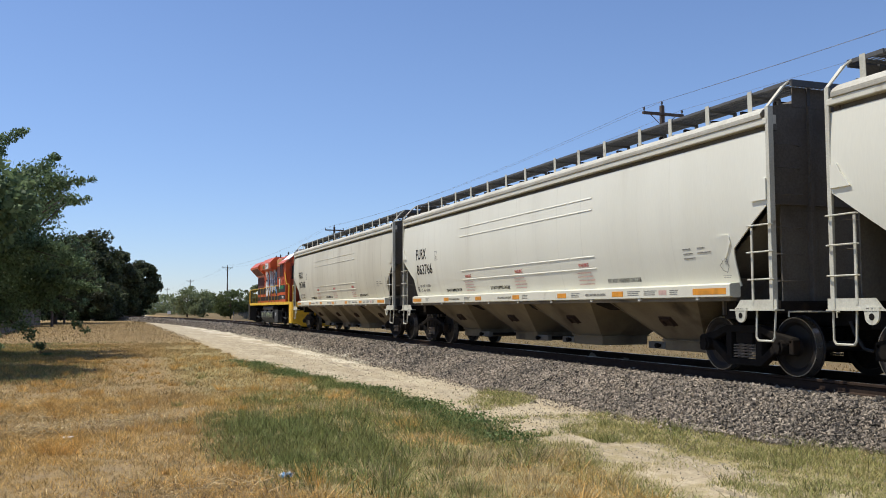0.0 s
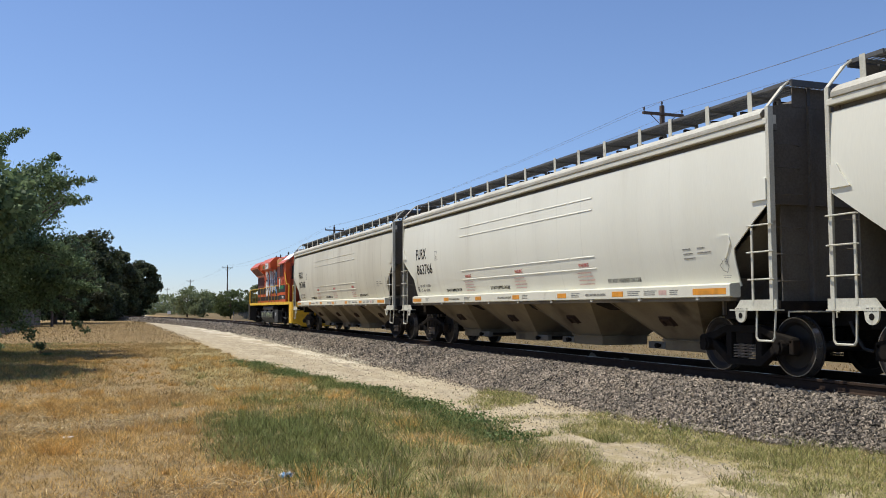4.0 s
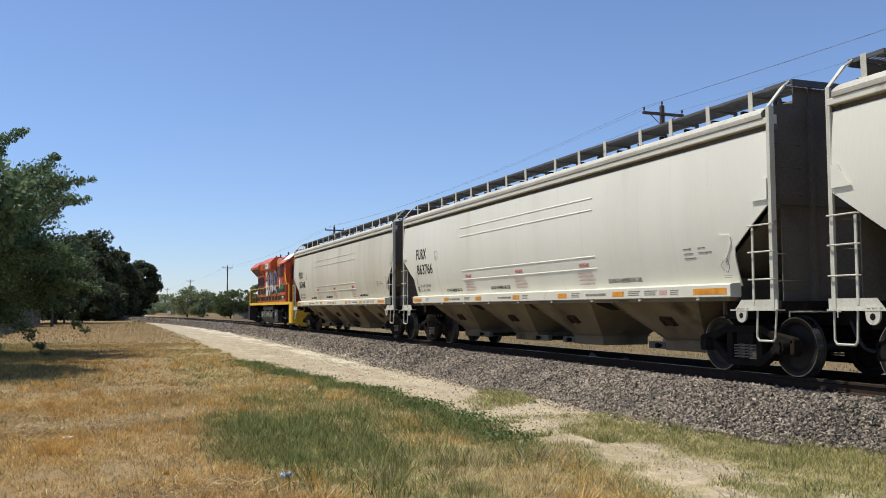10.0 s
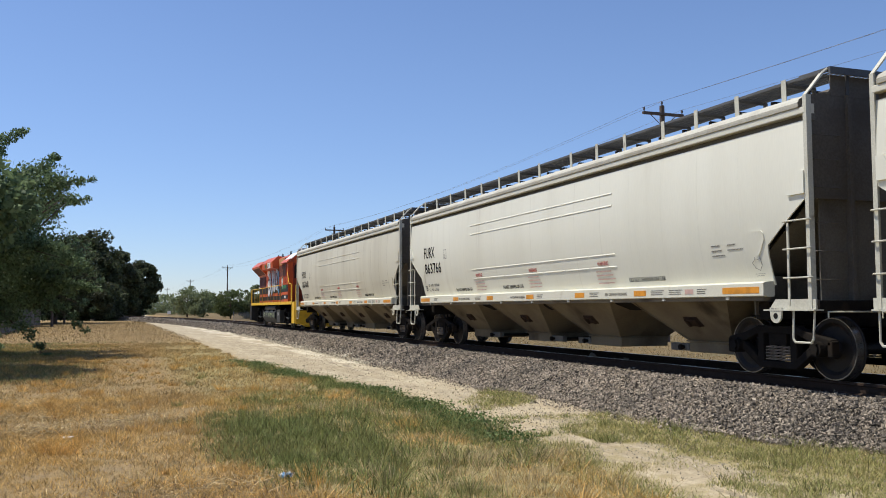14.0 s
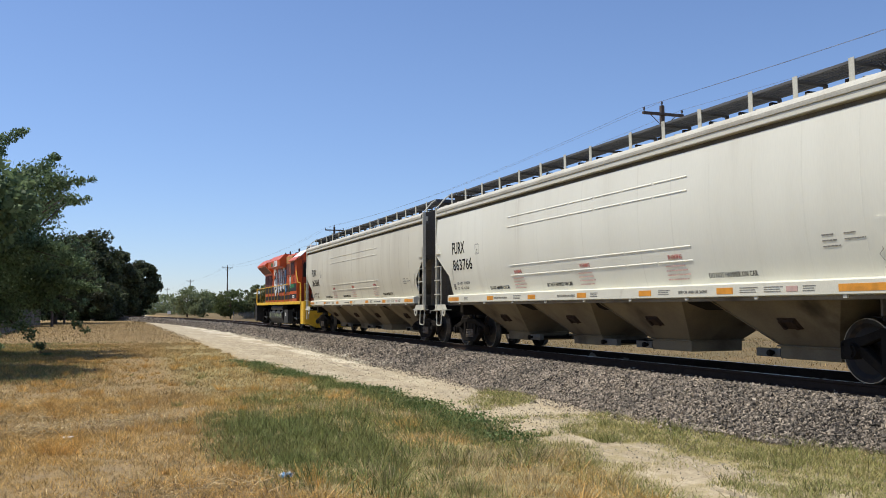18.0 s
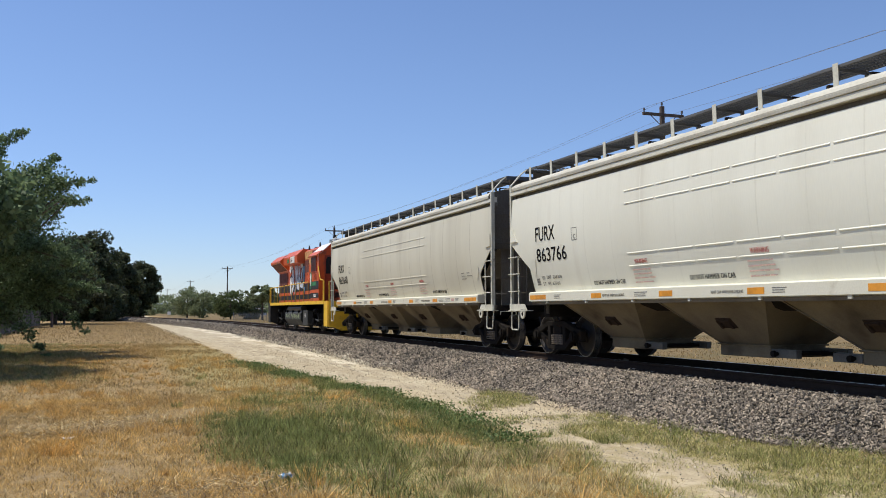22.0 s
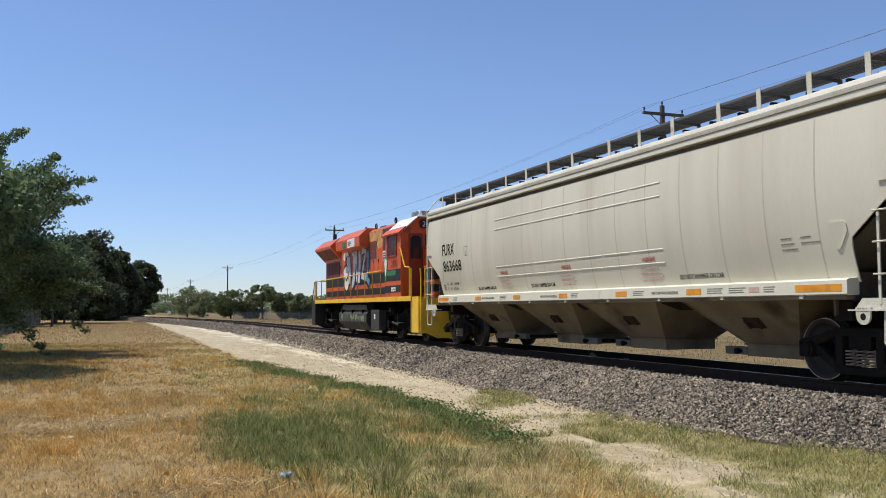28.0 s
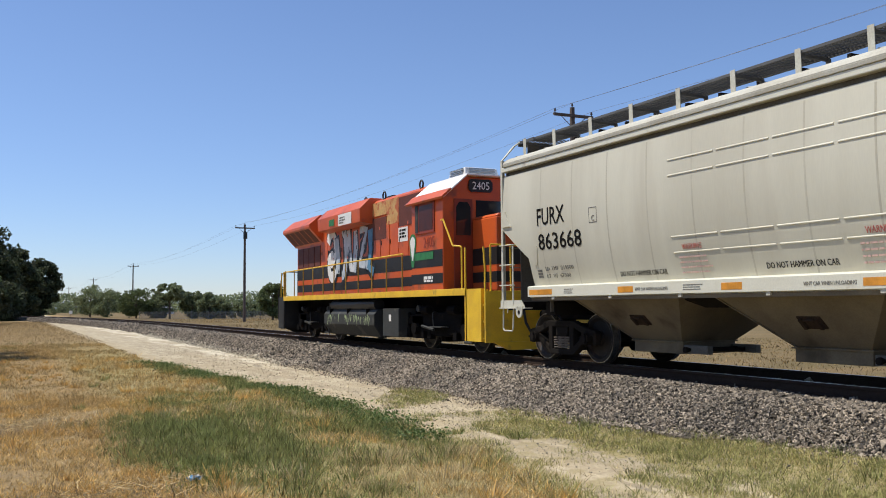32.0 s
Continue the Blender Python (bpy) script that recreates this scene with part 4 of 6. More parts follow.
            s.prism(ring, side * 1.587, side * 1.615, "x")
            part("pull_lug", s, LADDER_PAINT, pl)
            s = Shape()
            s.rod((side * 1.612, e * 8.15, 0.94), (side * 1.618, e * 8.15, 0.94), 0.045, 12)
            part("lug_hole", s, TRUCK, pl)
            if side < 0:
                lettering("pull_text", "PULL", 0.05, 0.17, -1.617, e * 8.15 + 0.085, 1.005, GREY_INK, pl)
            s = Shape()
            s.pipe([(side * 1.55, e * 8.86, 1.05), (side * 1.57, e * 8.84, 0.62), (side * 1.57, e * 8.80, 0.57), (side * 1.57, e * 8.49, 0.57), (side * 1.57, e * 8.45, 0.62), (side * 1.55, e * 8.45, 1.05)], 0.017)
            part("stirrup_step", s, LADDER_PAINT, car)
            # small corner brackets on the sheet
            s = Shape()
            x = side * (side_x(2.8) + 0.004)
            s.prism([(e * 8.78, 2.66), (e * 8.44, 2.66), (e * 8.60, 2.86), (e * 8.66, 2.98), (e * 8.78, 2.98)], x, x + side * 0.02, "x")
            part("corner_gusset", s, CAR_WHITE, car)
            s = Shape()
            ring = [(7.86, 2.08), (7.85, 2.18), (7.82, 2.21), (7.56, 2.22), (7.54, 2.18), (7.62, 1.86), (7.67, 1.84), (7.72, 1.88)]
            k = len(ring)
            s.add([(side * (side_x(z) + d), e * y, z) for d in (0.001, 0.014) for y, z in ring],
                  [tuple(range(k)), tuple(range(2 * k - 1, k - 1, -1))] + [(i, i + k, (i + 1) % k + k, (i + 1) % k) for i in range(k)])
            part("corner_tab", s, CAR_WHITE, car)
    for y in (-7.51, 7.51):
        build_truck(car, y)
    # reflectors along the near and far sill
    for side in (-1, 1):
        for y, w in ((7.80, 0.80), (5.0, 0.40), (2.6, 0.40), (0.25, 0.38), (-2.08, 0.40), (-4.34, 0.40), (-6.91, 0.86)):
            s = Shape()
            s.box(min(side * 1.577, side * 1.583), max(side * 1.577, side * 1.583), y - w, y, 1.275, 1.375)
            part("reflector", s, ORANGE_TAPE, car, "amber reflector strip")
    # lettering on the near side
    for y in (3.48, 0.25, -2.91):
        lettering("warning_heading", "WARNING", 0.085, 0.42, None, y, 1.90, RED_INK, car, "red warning heading", bold=0.004)
        bars("warning_text", [0.58, 0.62, 0.68, 0.60], 0.024, None, y + 0.10, 1.80, RUST_INK, car, 2.2, "faded red lines of small print")
    for y in (5.45, 2.23, -3.62):
        lettering("notice", "DO NOT HAMMER ON CAR", 0.085, 1.18, None, y - 0.35, 1.545, BLACK_INK, car, "black stencilled notice")
    for y in (4.55, 1.14, -3.30):
        lettering("sill_notice", "VENT CAR WHEN UNLOADING", 0.05, 0.80, -1.584, y, 1.30, GREY_INK, car)
    for y, w in ((6.6, 0.3), (3.4, 0.42), (-0.3, 0.30), (-2.7, 0.36), (-4.9, 0.42), (-5.45, 0.40), (-6.25, 0.25)):
        bars("sill_print", [w, w * 0.85, w * 0.9], 0.012, -1.582, y, 1.37, GREY_INK, car, 1.8)
    bars("data_block", [0.22, 0.26, 0.32], 0.017, None, -6.58, 2.06, GREY_INK, car, 3.6)
    bars("data_block", [0.20, 0.36], 0.017, None, -6.98, 2.06, GREY_INK, car, 3.6)
    s = Shape()
    for a, b2, c, d in ((0, 0.30, 0, 0.015), (0, 0.30, 0.285, 0.30), (0, 0.015, 0, 0.30), (0.285, 0.30, 0, 0.30)):
        y0, y1, z0, z1 = 5.78 - b2 * 0.78, 5.78 - a * 0.78, 2.50 + c * 0.9, 2.50 + d * 0.9
        s.hexa([(-side_x(z) - 0.001, y, z) for y, z in ((y0, z0), (y1, z0), (y1, z1), (y0, z1))], [(-side_x(z) - 0.003, y, z) for y, z in ((y0, z0), (y1, z0), (y1, z1), (y0, z1))])
    part("plate_box", s, GREY_INK, car, "small stencilled square with a letter C")
    lettering("plate_letter", "C", 0.10, 0.08, None, 5.70, 2.53, GREY_INK, car)
    s = Shape()
    s.box(-1.584, -1.579, -6.15, -5.92, 1.29, 1.37)
    part("sill_tag", s, RUST_INK, car)
    return car


HOPPER = build_hopper()
CAR_Y = {"third": 19.5 - LONG, "second": 19.5, "first": 19.5 + LONG}


def on_line(y):
    return pose(TRACK_X, y, RAIL_Z)


second = HOPPER
second.matrix_basis = on_line(CAR_Y["second"])
first = copy_thing(HOPPER, on_line(CAR_Y["first"]))
third = copy_thing(HOPPER, on_line(CAR_Y["third"]))
# the car behind the locomotive wears more dust
for ob in first.children_recursive:
    worn = {CAR_WHITE: DUSTY_WHITE, SEAM_CLEAN: SEAM_DIRT}.get(ob.material_slots[0].material) if ob.material_slots else None
    if worn:
        ob.material_slots[0].link = "OBJECT"
        ob.material_slots[0].material = worn
for car_, digits, limit, tare in ((second, "863766", "LD LMT  218300", "LT WT   67700"), (first, "863668", "LD LMT  219500", "LT WT   67500")):
    s = Shape()
    for i in range(3):
        z0 = 1.60 + i * 0.055
        s.hexa([(-side_x(z) - 0.001, y, z) for y, z in ((7.66, z0), (7.50, z0), (7.50, z0 + 0.045), (7.66, z0 + 0.045))],
               [(-side_x(z) - 0.003, y, z) for y, z in ((7.66, z0), (7.50, z0), (7.50, z0 + 0.045), (7.66, z0 + 0.045))])
    part("stencil_panel", s, GREY_INK, car_, "small dark stencilled panel")
    lettering("car_mark", "FURX", 0.325, 0.93, None, 7.47, 2.585, BLACK_INK, car_, "large black stencilled car mark", bold=0.009)
    lettering("car_number", digits, 0.31, 1.42, None, 7.47, 2.12, BLACK_INK, car_, "large black stencilled car number", bold=0.009)
    for words, z in ((limit, 1.73), (tare, 1.59)):
        at = 7.36
        for word in words.split():
            wide = 0.068 * len(word)
            lettering("weight_text", word, 0.075, wide, None, at, z, GREY_INK, car_, "small grey stencilled weight")
            at -= wide + 0.09
s = Shape()
x = -side_x(1.8) - 0.004
for line in ([(-7.45, 1.95), (-7.52, 1.97), (-7.58, 1.93), (-7.72, 1.97), (-7.80, 1.99), (-7.76, 1.88), (-7.68, 1.84), (-7.74, 1.70), (-7.70, 1.62)],
             [(-7.47, 1.95), (-7.55, 1.88), (-7.58, 1.80), (-7.52, 1.74), (-7.60, 1.66), (-7.70, 1.62)], [(-7.60, 1.86), (-7.66, 1.85)], [(-7.62, 1.79), (-7.69, 1.80)],
             [(-7.60, 1.57), (-7.80, 1.57)], [(-7.62, 1.54), (-7.78, 1.54)]):
    s.pipe([(x, y, z) for y, z in line], 0.004, 4)
part("chalk_doodle", s, GREY_INK, second, "thin chalk doodle")
wheelsets = [build_wheelset(c, y) for c in (second, first, third) for y in (-8.4, -6.62, 6.62, 8.4)]

# ---------------------------------------------------------------- locomotive
LOCO_Y = CAR_Y["first"] + 17.6


def build_loco():
    lo = thing("locomotive", on_line(LOCO_Y), "orange and black diesel locomotive with yellow walkway edges and sprayed lettering", "locomotive")
    # frame and walkway
    s = Shape()
    s.box(-1.48, 1.48, -6.95, 7.62, 1.30, 1.40)
    s.box(-0.6, 0.6, -7.6, 8.1, 0.85, 1.32)
    s.box(-0.55, 0.55, -7.3, 7.6, 0.42, 0.9)
    s.box(-1.2, 1.2, 7.6, 8.15, 1.30, 1.40)
    part("underframe", s, LOCO_GRIME, lo, "black underframe", bevel=0.01)
    for side in (-1, 1):
        s = Shape()
        s.box(min(side * 1.46, side * 1.52), max(side * 1.46, side * 1.52), -6.95, 7.62, 1.31, 1.47)
        part("walkway_edge", s, LOCO_YELLOW, lo, "yellow walkway edge", bevel=0.006)
    # long hood with its stripes
    hx = 0.95
    s = Shape()
    s.box(-hx, hx, -4.0, 7.75, 1.40, 4.12)
    s.prism([(-hx, 4.12), (-hx + 0.12, 4.22), (hx - 0.12, 4.22), (hx, 4.12)], -4.0, 5.2, "y")
    hood = part("long_hood", s, LOCO_ORANGE, lo, "orange engine hood", bevel=0.02)
    for side in (-1, 1):
        a, b = sorted((side * hx, side * (hx + 0.004)))
        for k, (z0, z1) in enumerate(((1.62, 1.87), (2.05, 2.44))):
            s = Shape()
            s.box(a, b, -4.0, 7.74, z0, z1)
            part("black_band", s, LOCO_BLACK, hood, "black stripe")
        # hood doors
        for i in range(11):
            y = -2.6 + i * 0.68
            s = Shape()
            s.box(min(side * hx, side * (hx + 0.014)), max(side * hx, side * (hx + 0.014)), y + 0.015, y + 0.665, 2.46, 3.45)
            door = part("hood_door", s, LOCO_ORANGE, hood, bevel=0.006)
            s = Shape()
            s.box(min(side * (hx + 0.014), side * (hx + 0.03)), max(side * (hx + 0.014), side * (hx + 0.03)), y + 0.58, y + 0.62, 2.85, 2.97)
            part("latch", s, LOCO_BLACK, door)
            for z in (2.6, 3.3):
                s = Shape()
                s.box(min(side * (hx + 0.012), side * (hx + 0.024)), max(side * (hx + 0.012), side * (hx + 0.024)), y + 0.01, y + 0.06, z, z + 0.09)
                part("hinge", s, LOCO_ORANGE, door)
        # screened openings behind the cab
        s = Shape()
        s.box(min(side * hx, side * (hx + 0.02)), max(side * hx, side * (hx + 0.02)), -1.0, 0.75, 3.02, 3.66)
        part("air_screen", s, MESH_DARK, hood, "dark red screened air intake")
        s = Shape()
        s.box(min(side * hx, side * (hx + 0.02)), max(side * hx, side * (hx + 0.02)), -3.7, -1.95, 3.28, 4.08)
        part("air_screen", s, MESH_DARK, hood, "dark red screened air intake")
        # flared box over the dynamic brake
        s = Shape()
        poly = [(side * 0.9, 3.52), (side * 1.36, 3.58), (side * 1.38, 3.98), (side * 1.05, 4.30), (side * 0.0, 4.30), (side * 0.0, 3.52)]
        s.prism(poly, 0.05, 4.05, "y")
        part("brake_box", s, LOCO_ORANGE, lo, "orange overhanging equipment box", bevel=0.015)
        # radiator wing at the rear
        s = Shape()
        poly = [(side * 0.95, 3.28), (side * 1.44, 3.80), (side * 1.44, 3.90), (side * 1.05, 4.24), (side * 0.0, 4.24), (side * 0.0, 3.28)]
        s.prism(poly, 4.75, 8.0, "y")
        wing = part("radiator_wing", s, LOCO_ORANGE, lo, "flared orange radiator section", bevel=0.01)
        s = Shape()
        n = Vector((side * 0.52, 0, -0.49)).normalized() * 0.012
        for i in range(5):
            y = 4.95 + i * 0.6
            q = [Vector((side * 1.00, y, 3.34)), Vector((side * 1.40, y, 3.765)), Vector((side * 1.40, y + 0.52, 3.765)), Vector((side * 1.00, y + 0.52, 3.34))]
            s.hexa([tuple(p) for p in q], [tuple(p + n) for p in q])
        part("radiator_screen", s, MESH_DARK, wing, "dark radiator screens")
        s = Shape()
        for i in range(4):
            s.box(min(side * hx, side * (hx + 0.02)), max(side * hx, side * (hx + 0.02)), 5.0 + i * 0.66, 5.6 + i * 0.66, 2.5, 3.2)
        part("rear_screen", s, MESH_DARK, hood, "dark brown rear air screens")
    # sprayed lettering: plain blobs in its colours
    rng = random.Random(8)
    def stroke(pts, wide, deep, material, name, label):
        s = Shape()
        rows = []
        for i, (y, z) in enumerate(pts):
            a, b = pts[max(0, i - 1)], pts[min(len(pts) - 1, i + 1)]
            d = Vector((b[0] - a[0], b[1] - a[1])).normalized()
            w = wide * (0.75 + 0.5 * rng.random())
            rows.append([(-hx - deep, y - d.y * w, z + d.x * w), (-hx - deep, y + d.y * w, z - d.x * w)])
        s.sheet(rows)
        part(name, s, material, hood, label)

    def arc(cy, cz, ry, rz, a0, a1):
        return [(cy + ry * math.cos(radians(a0 + (a1 - a0) * i / 10)), cz + rz * math.sin(radians(a0 + (a1 - a0) * i / 10))) for i in range(11)]
    marks = [arc(4.35, 3.12, 0.33, 0.40, 20, 330), arc(4.30, 2.62, 0.30, 0.30, 100, -160), arc(3.45, 2.95, 0.30, 0.62, 80, 280), [(2.95, 3.5), (2.9, 3.0), (2.75, 2.5), (2.5, 2.45), (2.4, 3.0), (2.42, 3.45)],
             [(2.1, 3.45), (1.6, 3.42), (1.85, 3.0), (2.1, 2.6), (1.5, 2.55)], [(3.95, 3.4), (3.8, 2.8), (3.85, 2.4)], [(1.35, 3.4), (1.3, 2.9), (1.45, 2.5), (1.1, 2.35)]]
    marks = [[(1.17 * (y - 1.1) - 0.05, 3.50 - (3.5 - z) * 1.22) for y, z in pts] for pts in marks]
    for pts in marks:
        stroke(pts, 0.27, 0.017, LOCO_BLACK, "sprayed_outline", "black sprayed outline")
    for k, pts in enumerate(marks):
        stroke(pts, 0.17, 0.021 + 0.0005 * k, LOCO_WHITE if k < 2 else BLUE_PAINT if k == 6 else SPRAY_GREY, "sprayed_stroke", "pale sprayed stroke")
    s = Shape()
    s.box(-hx - 0.017, -hx - 0.004, -1.92, 0.05, 3.72, 4.115)
    s.box(-hx - 0.017, -hx - 0.004, -1.92, -1.06, 3.40, 3.72)
    part("faded_panel", s, FADED_OCHRE, hood, "hood panels faded to mottled ochre")
    s = Shape()
    s.box(-1.385, -1.381, 0.75, 1.95, 3.60, 3.95)
    card = part("notice_board", s, LOCO_WHITE, lo, "white notice plate")
    bars("notice_text", [0.5, 0.55, 0.4], 0.05, -1.387, 1.85, 3.86, GREY_INK, card)
    s = Shape()
    s.box(-1.384, -1.380, 2.35, 2.85, 3.66, 3.86)
    part("green_scrawl", s, GREEN_PAINT, lo)
    s = Shape()
    s.box(-hx - 0.022, -hx - 0.016, -2.55, -1.91, 2.85, 3.24)
    part("hood_sticker", s, LOCO_WHITE, hood, "white plate with dark print")
    bars("sticker_print", [0.45, 0.4, 0.45], 0.06, -hx - 0.026, -2.0, 3.19, BLACK_INK, hood)
    # lifting eyes and stack on the hood top
    for y in (-3.2, -0.6, 0.9):
        s = Shape()
        ring = [(-0.85, y + 0.11 * math.cos(a), 4.30 + 0.11 * math.sin(a)) for a in [math.tau * i / 10 for i in range(11)]]
        s.pipe(ring, 0.025)
        part("lifting_eye", s, LOCO_BLACK, lo)
    s = Shape()
    s.box(-0.35, 0.35, 0.0, 0.6, 4.2, 4.42)
    part("exhaust_stack", s, LOCO_BLACK, lo, bevel=0.02)
    # cab
    s = Shape()
    s.prism([(-1.5, 1.40), (-1.5, 3.66), (-0.92, 4.17), (0.92, 4.17), (1.5, 3.66), (1.5, 1.40)], -5.82, -4.0, "y")
    cab = part("cab", s, LOCO_ORANGE, lo, "orange cab with a black band", bevel=0.02)
    s = Shape()
    for side in (-1, 1):
        s.hexa([(side * 1.58, -6.02, 3.60), (side * 0.93, -6.02, 4.175), (side * 0.93, -3.86, 4.175), (side * 1.58, -3.86, 3.60)],
               [(side * 1.60, -6.02, 3.635), (side * 0.93, -6.02, 4.215), (side * 0.93, -3.86, 4.215), (side * 1.60, -3.86, 3.635)])
    s.box(-0.95, 0.95, -6.02, -3.86, 4.17, 4.215)
    roof_ = part("cab_roof", s, LOCO_WHITE, lo, "white painted cab roof", bevel=0.01)
    for side in (-1, 1):
        s = Shape()
        s.hexa([(side * 1.605, -6.03, 3.595), (side * 1.37, -6.03, 3.80), (side * 1.37, -3.85, 3.80), (side * 1.605, -3.85, 3.595)],
               [(side * 1.625, -6.03, 3.64), (side * 1.39, -6.03, 3.845), (side * 1.39, -3.85, 3.845), (side * 1.625, -3.85, 3.64)])
        part("visor", s, LOCO_ORANGE, roof_, "orange roof edge")
    s = Shape()
    s.box(-0.75, 0.35, -5.6, -4.3, 4.21, 4.25)
    s.hexa([(-0.72, -5.45, 4.25), (0.25, -5.45, 4.25), (0.25, -4.55, 4.25), (-0.72, -4.55, 4.25)], [(-0.68, -5.40, 4.47), (0.2, -5.40, 4.47), (0.2, -4.6, 4.47), (-0.68, -4.6, 4.47)])
    ac = part("air_conditioner", s, LOCO_WHITE, lo, "white roof air conditioner", bevel=0.03)
    s = Shape()
    for k in range(5):
        s.box(-0.6, 0.12, -5.475, -5.44, 4.28 + k * 0.036, 4.30 + k * 0.036)
    part("vent_grille", s, ALUMINIUM, ac)
    s = Shape()
    for k in range(5):
        s.box(-0.735, -0.70, -5.35, -4.65, 4.28 + k * 0.036, 4.30 + k * 0.036)
    part("side_grille", s, ALUMINIUM, ac)
    for side in (-1, 1):
        a, b = sorted((side * 1.5, side * 1.506))
        s = Shape()
        s.box(a, b, -5.8, -4.0, 2.02, 2.42)
        s.box(a, b, -5.8, -4.0, 1.62, 1.86)
        part("black_band", s, LOCO_BLACK, cab, "black stripe")
        # side windows with frames
        for y0, y1 in ((-5.32, -4.52),):
            s = Shape()
            s.box(min(side * 1.49, side * 1.53), max(side * 1.49, side * 1.53), y0 - 0.06, y1 + 0.25, 2.86, 3.60)
            fr = part("window_frame", s, LOCO_SHADED_RED, cab)
            s = Shape()
            s.box(min(side * 1.53, side * 1.535), max(side * 1.53, side * 1.535), y0, y1, 2.92, 3.54)
            part("window_pane", s, DIM_GLASS, fr, "cab window with maroon reflection and shade painted in")
            s = Shape()
            s.box(min(side * 1.53, side * 1.545), max(side * 1.53, side * 1.545), y1 + 0.04, y1 + 0.19, 2.90, 3.56)
            part("window_jamb", s, TANK_GREY, fr, "pale grey sliding window edge")
    # front of the cab: door, windscreen, number board
    f = -5.82
    s = Shape()
    s.box(-1.22, -0.72, f - 0.025, f, 1.5, 3.62)
    door = part("cab_door", s, LOCO_SHADED_RED, cab, "front cab door", bevel=0.01)
    s = Shape()
    s.prism([(-1.16, 2.75), (-1.16, 3.42), (-1.08, 3.54), (-0.86, 3.54), (-0.78, 3.42), (-0.78, 2.75)], f - 0.04, f - 0.025, "y")
    part("door_window", s, GLASS, door, "rounded dark door window")
    s = Shape()
    s.box(-0.62, 0.5, f - 0.02, f, 3.12, 3.60)
    part("windscreen", s, GLASS, cab, "dark windscreen")
    s = Shape()
    s.prism([(-0.76, 3.80), (-0.82, 3.86), (-0.82, 4.04), (-0.76, 4.10), (-0.24, 4.10), (-0.18, 4.04), (-0.18, 3.86), (-0.24, 3.80)], f - 0.05, f, "y")
    nb = part("number_board", s, LOCO_BLACK, cab, "black number board")
    lettering("board_digits", "2405", 0.19, 0.46, 0, 0, 0, LOCO_WHITE, nb, "white digits", m=Matrix.Translation((-0.73, f - 0.053, 3.855)) @ pose(0, 0, 0, 90, 0, 0))
    lettering("cab_number", "2405", 0.26, 0.62, -1.51, -4.75, 2.50, LOCO_SHADED_RED, cab, "faded dark cab number")
    s = Shape()
    ring = [(-4.1 + 0.21 * math.cos(a), 2.68 + 0.21 * math.sin(a)) for a in [math.pi * i / 8 for i in range(9)]] + [(-4.17, 2.05), (-4.03, 2.05)]
    s.prism(ring, -1.513, -1.507, "x")
    em = part("emblem", s, GREEN_PAINT, cab, "white and green teardrop emblem")
    s = Shape()
    ring = [(-4.1 + 0.15 * math.cos(a), 2.66 + 0.16 * math.sin(a)) for a in [math.pi * i / 8 for i in range(9)]] + [(-4.13, 2.22), (-4.07, 2.22)]
    s.prism(ring, -1.518, -1.514, "x")
    part("emblem_face", s, LOCO_WHITE, em, "white emblem face")
    s = Shape()
    s.box(-1.516, -1.509, -5.30, -4.25, 2.21, 2.39)
    part("green_strip", s, GREEN_PAINT, cab, "green painted strip")
    bars("cab_letters", [0.52], 0.075, -1.509, -4.75, 1.80, LOCO_WHITE, cab)
    bars("cab_letters", [0.50], 0.05, -1.509, -4.76, 1.71, LOCO_WHITE, cab)
    # nose
    s = Shape()
    s.box(-0.72, 0.72, -7.0, f, 1.40, 3.12)
    s.prism([(-0.72, 3.12), (-0.62, 3.2), (0.62, 3.2), (0.72, 3.12)], -6.95, f, "y")
    nose = part("short_nose", s, LOCO_ORANGE, lo, "orange short nose with black bands", bevel=0.05)
    s = Shape()
    for z0, z1 in ((1.62, 1.86), (2.02, 2.42)):
        s.box(-0.726, 0.726, -7.006, f, z0, z1)
    part("black_band", s, LOCO_BLACK, nose, "black stripe")
    s = Shape()
    s.box(-0.18, 0.18, -7.012, -7.004, 2.5, 3.05)
    part("faded_patch", s, TANK_GREY, nose)
    # yellow steps and pilot
    for e, y0, y1 in ((-1, -7.75, -6.95), (1, 7.62, 8.2)):
        s = Shape()
        ya, yb = min(y0, y1), max(y0, y1)
        yo = y0 if e < 0 else y1
        s.box(-1.45, 1.45, yo - 0.03, yo + 0.03, 0.28, 1.40)
        s.prism([(-1.3, 0.30), (1.3, 0.30), (0.9, 0.12), (-0.9, 0.12)], yo - 0.1, yo + 0.02, "y")
        paint = LOCO_YELLOW if e < 0 else LOCO_BLACK
        pilot = part("pilot", s, paint, lo, "yellow end pilot plate" if e < 0 else "black end plate", bevel=0.01)
        for side in (-1, 1):
            s = Shape()
            inner = y1 if e < 0 else y0
            s.box(min(side * 0.95, side * 1.50), max(side * 0.95, side * 1.50), inner - 0.05, inner + 0.05, 0.30, 1.45)
            s.box(min(side * 0.95, side * 1.0), max(side * 0.95, side * 1.0), ya, yb, 0.30, 1.40)
            s.box(min(side * 1.42, side * 1.50), max(side * 1.42, side * 1.50), min(inner, inner + e * 0.72), max(inner, inner + e * 0.72), 0.30, 1.45)
            part("step_frame", s, paint, pilot, "frame round the boarding steps")
            if e < 0:
                s = Shape()
                s.box(min(side * 1.12, side * 1.16), max(side * 1.12, side * 1.16), ya, yb, 0.30, 1.40)
                part("step_panel", s, paint, pilot)
            for z in (0.36, 0.72, 1.08):
                s = Shape()
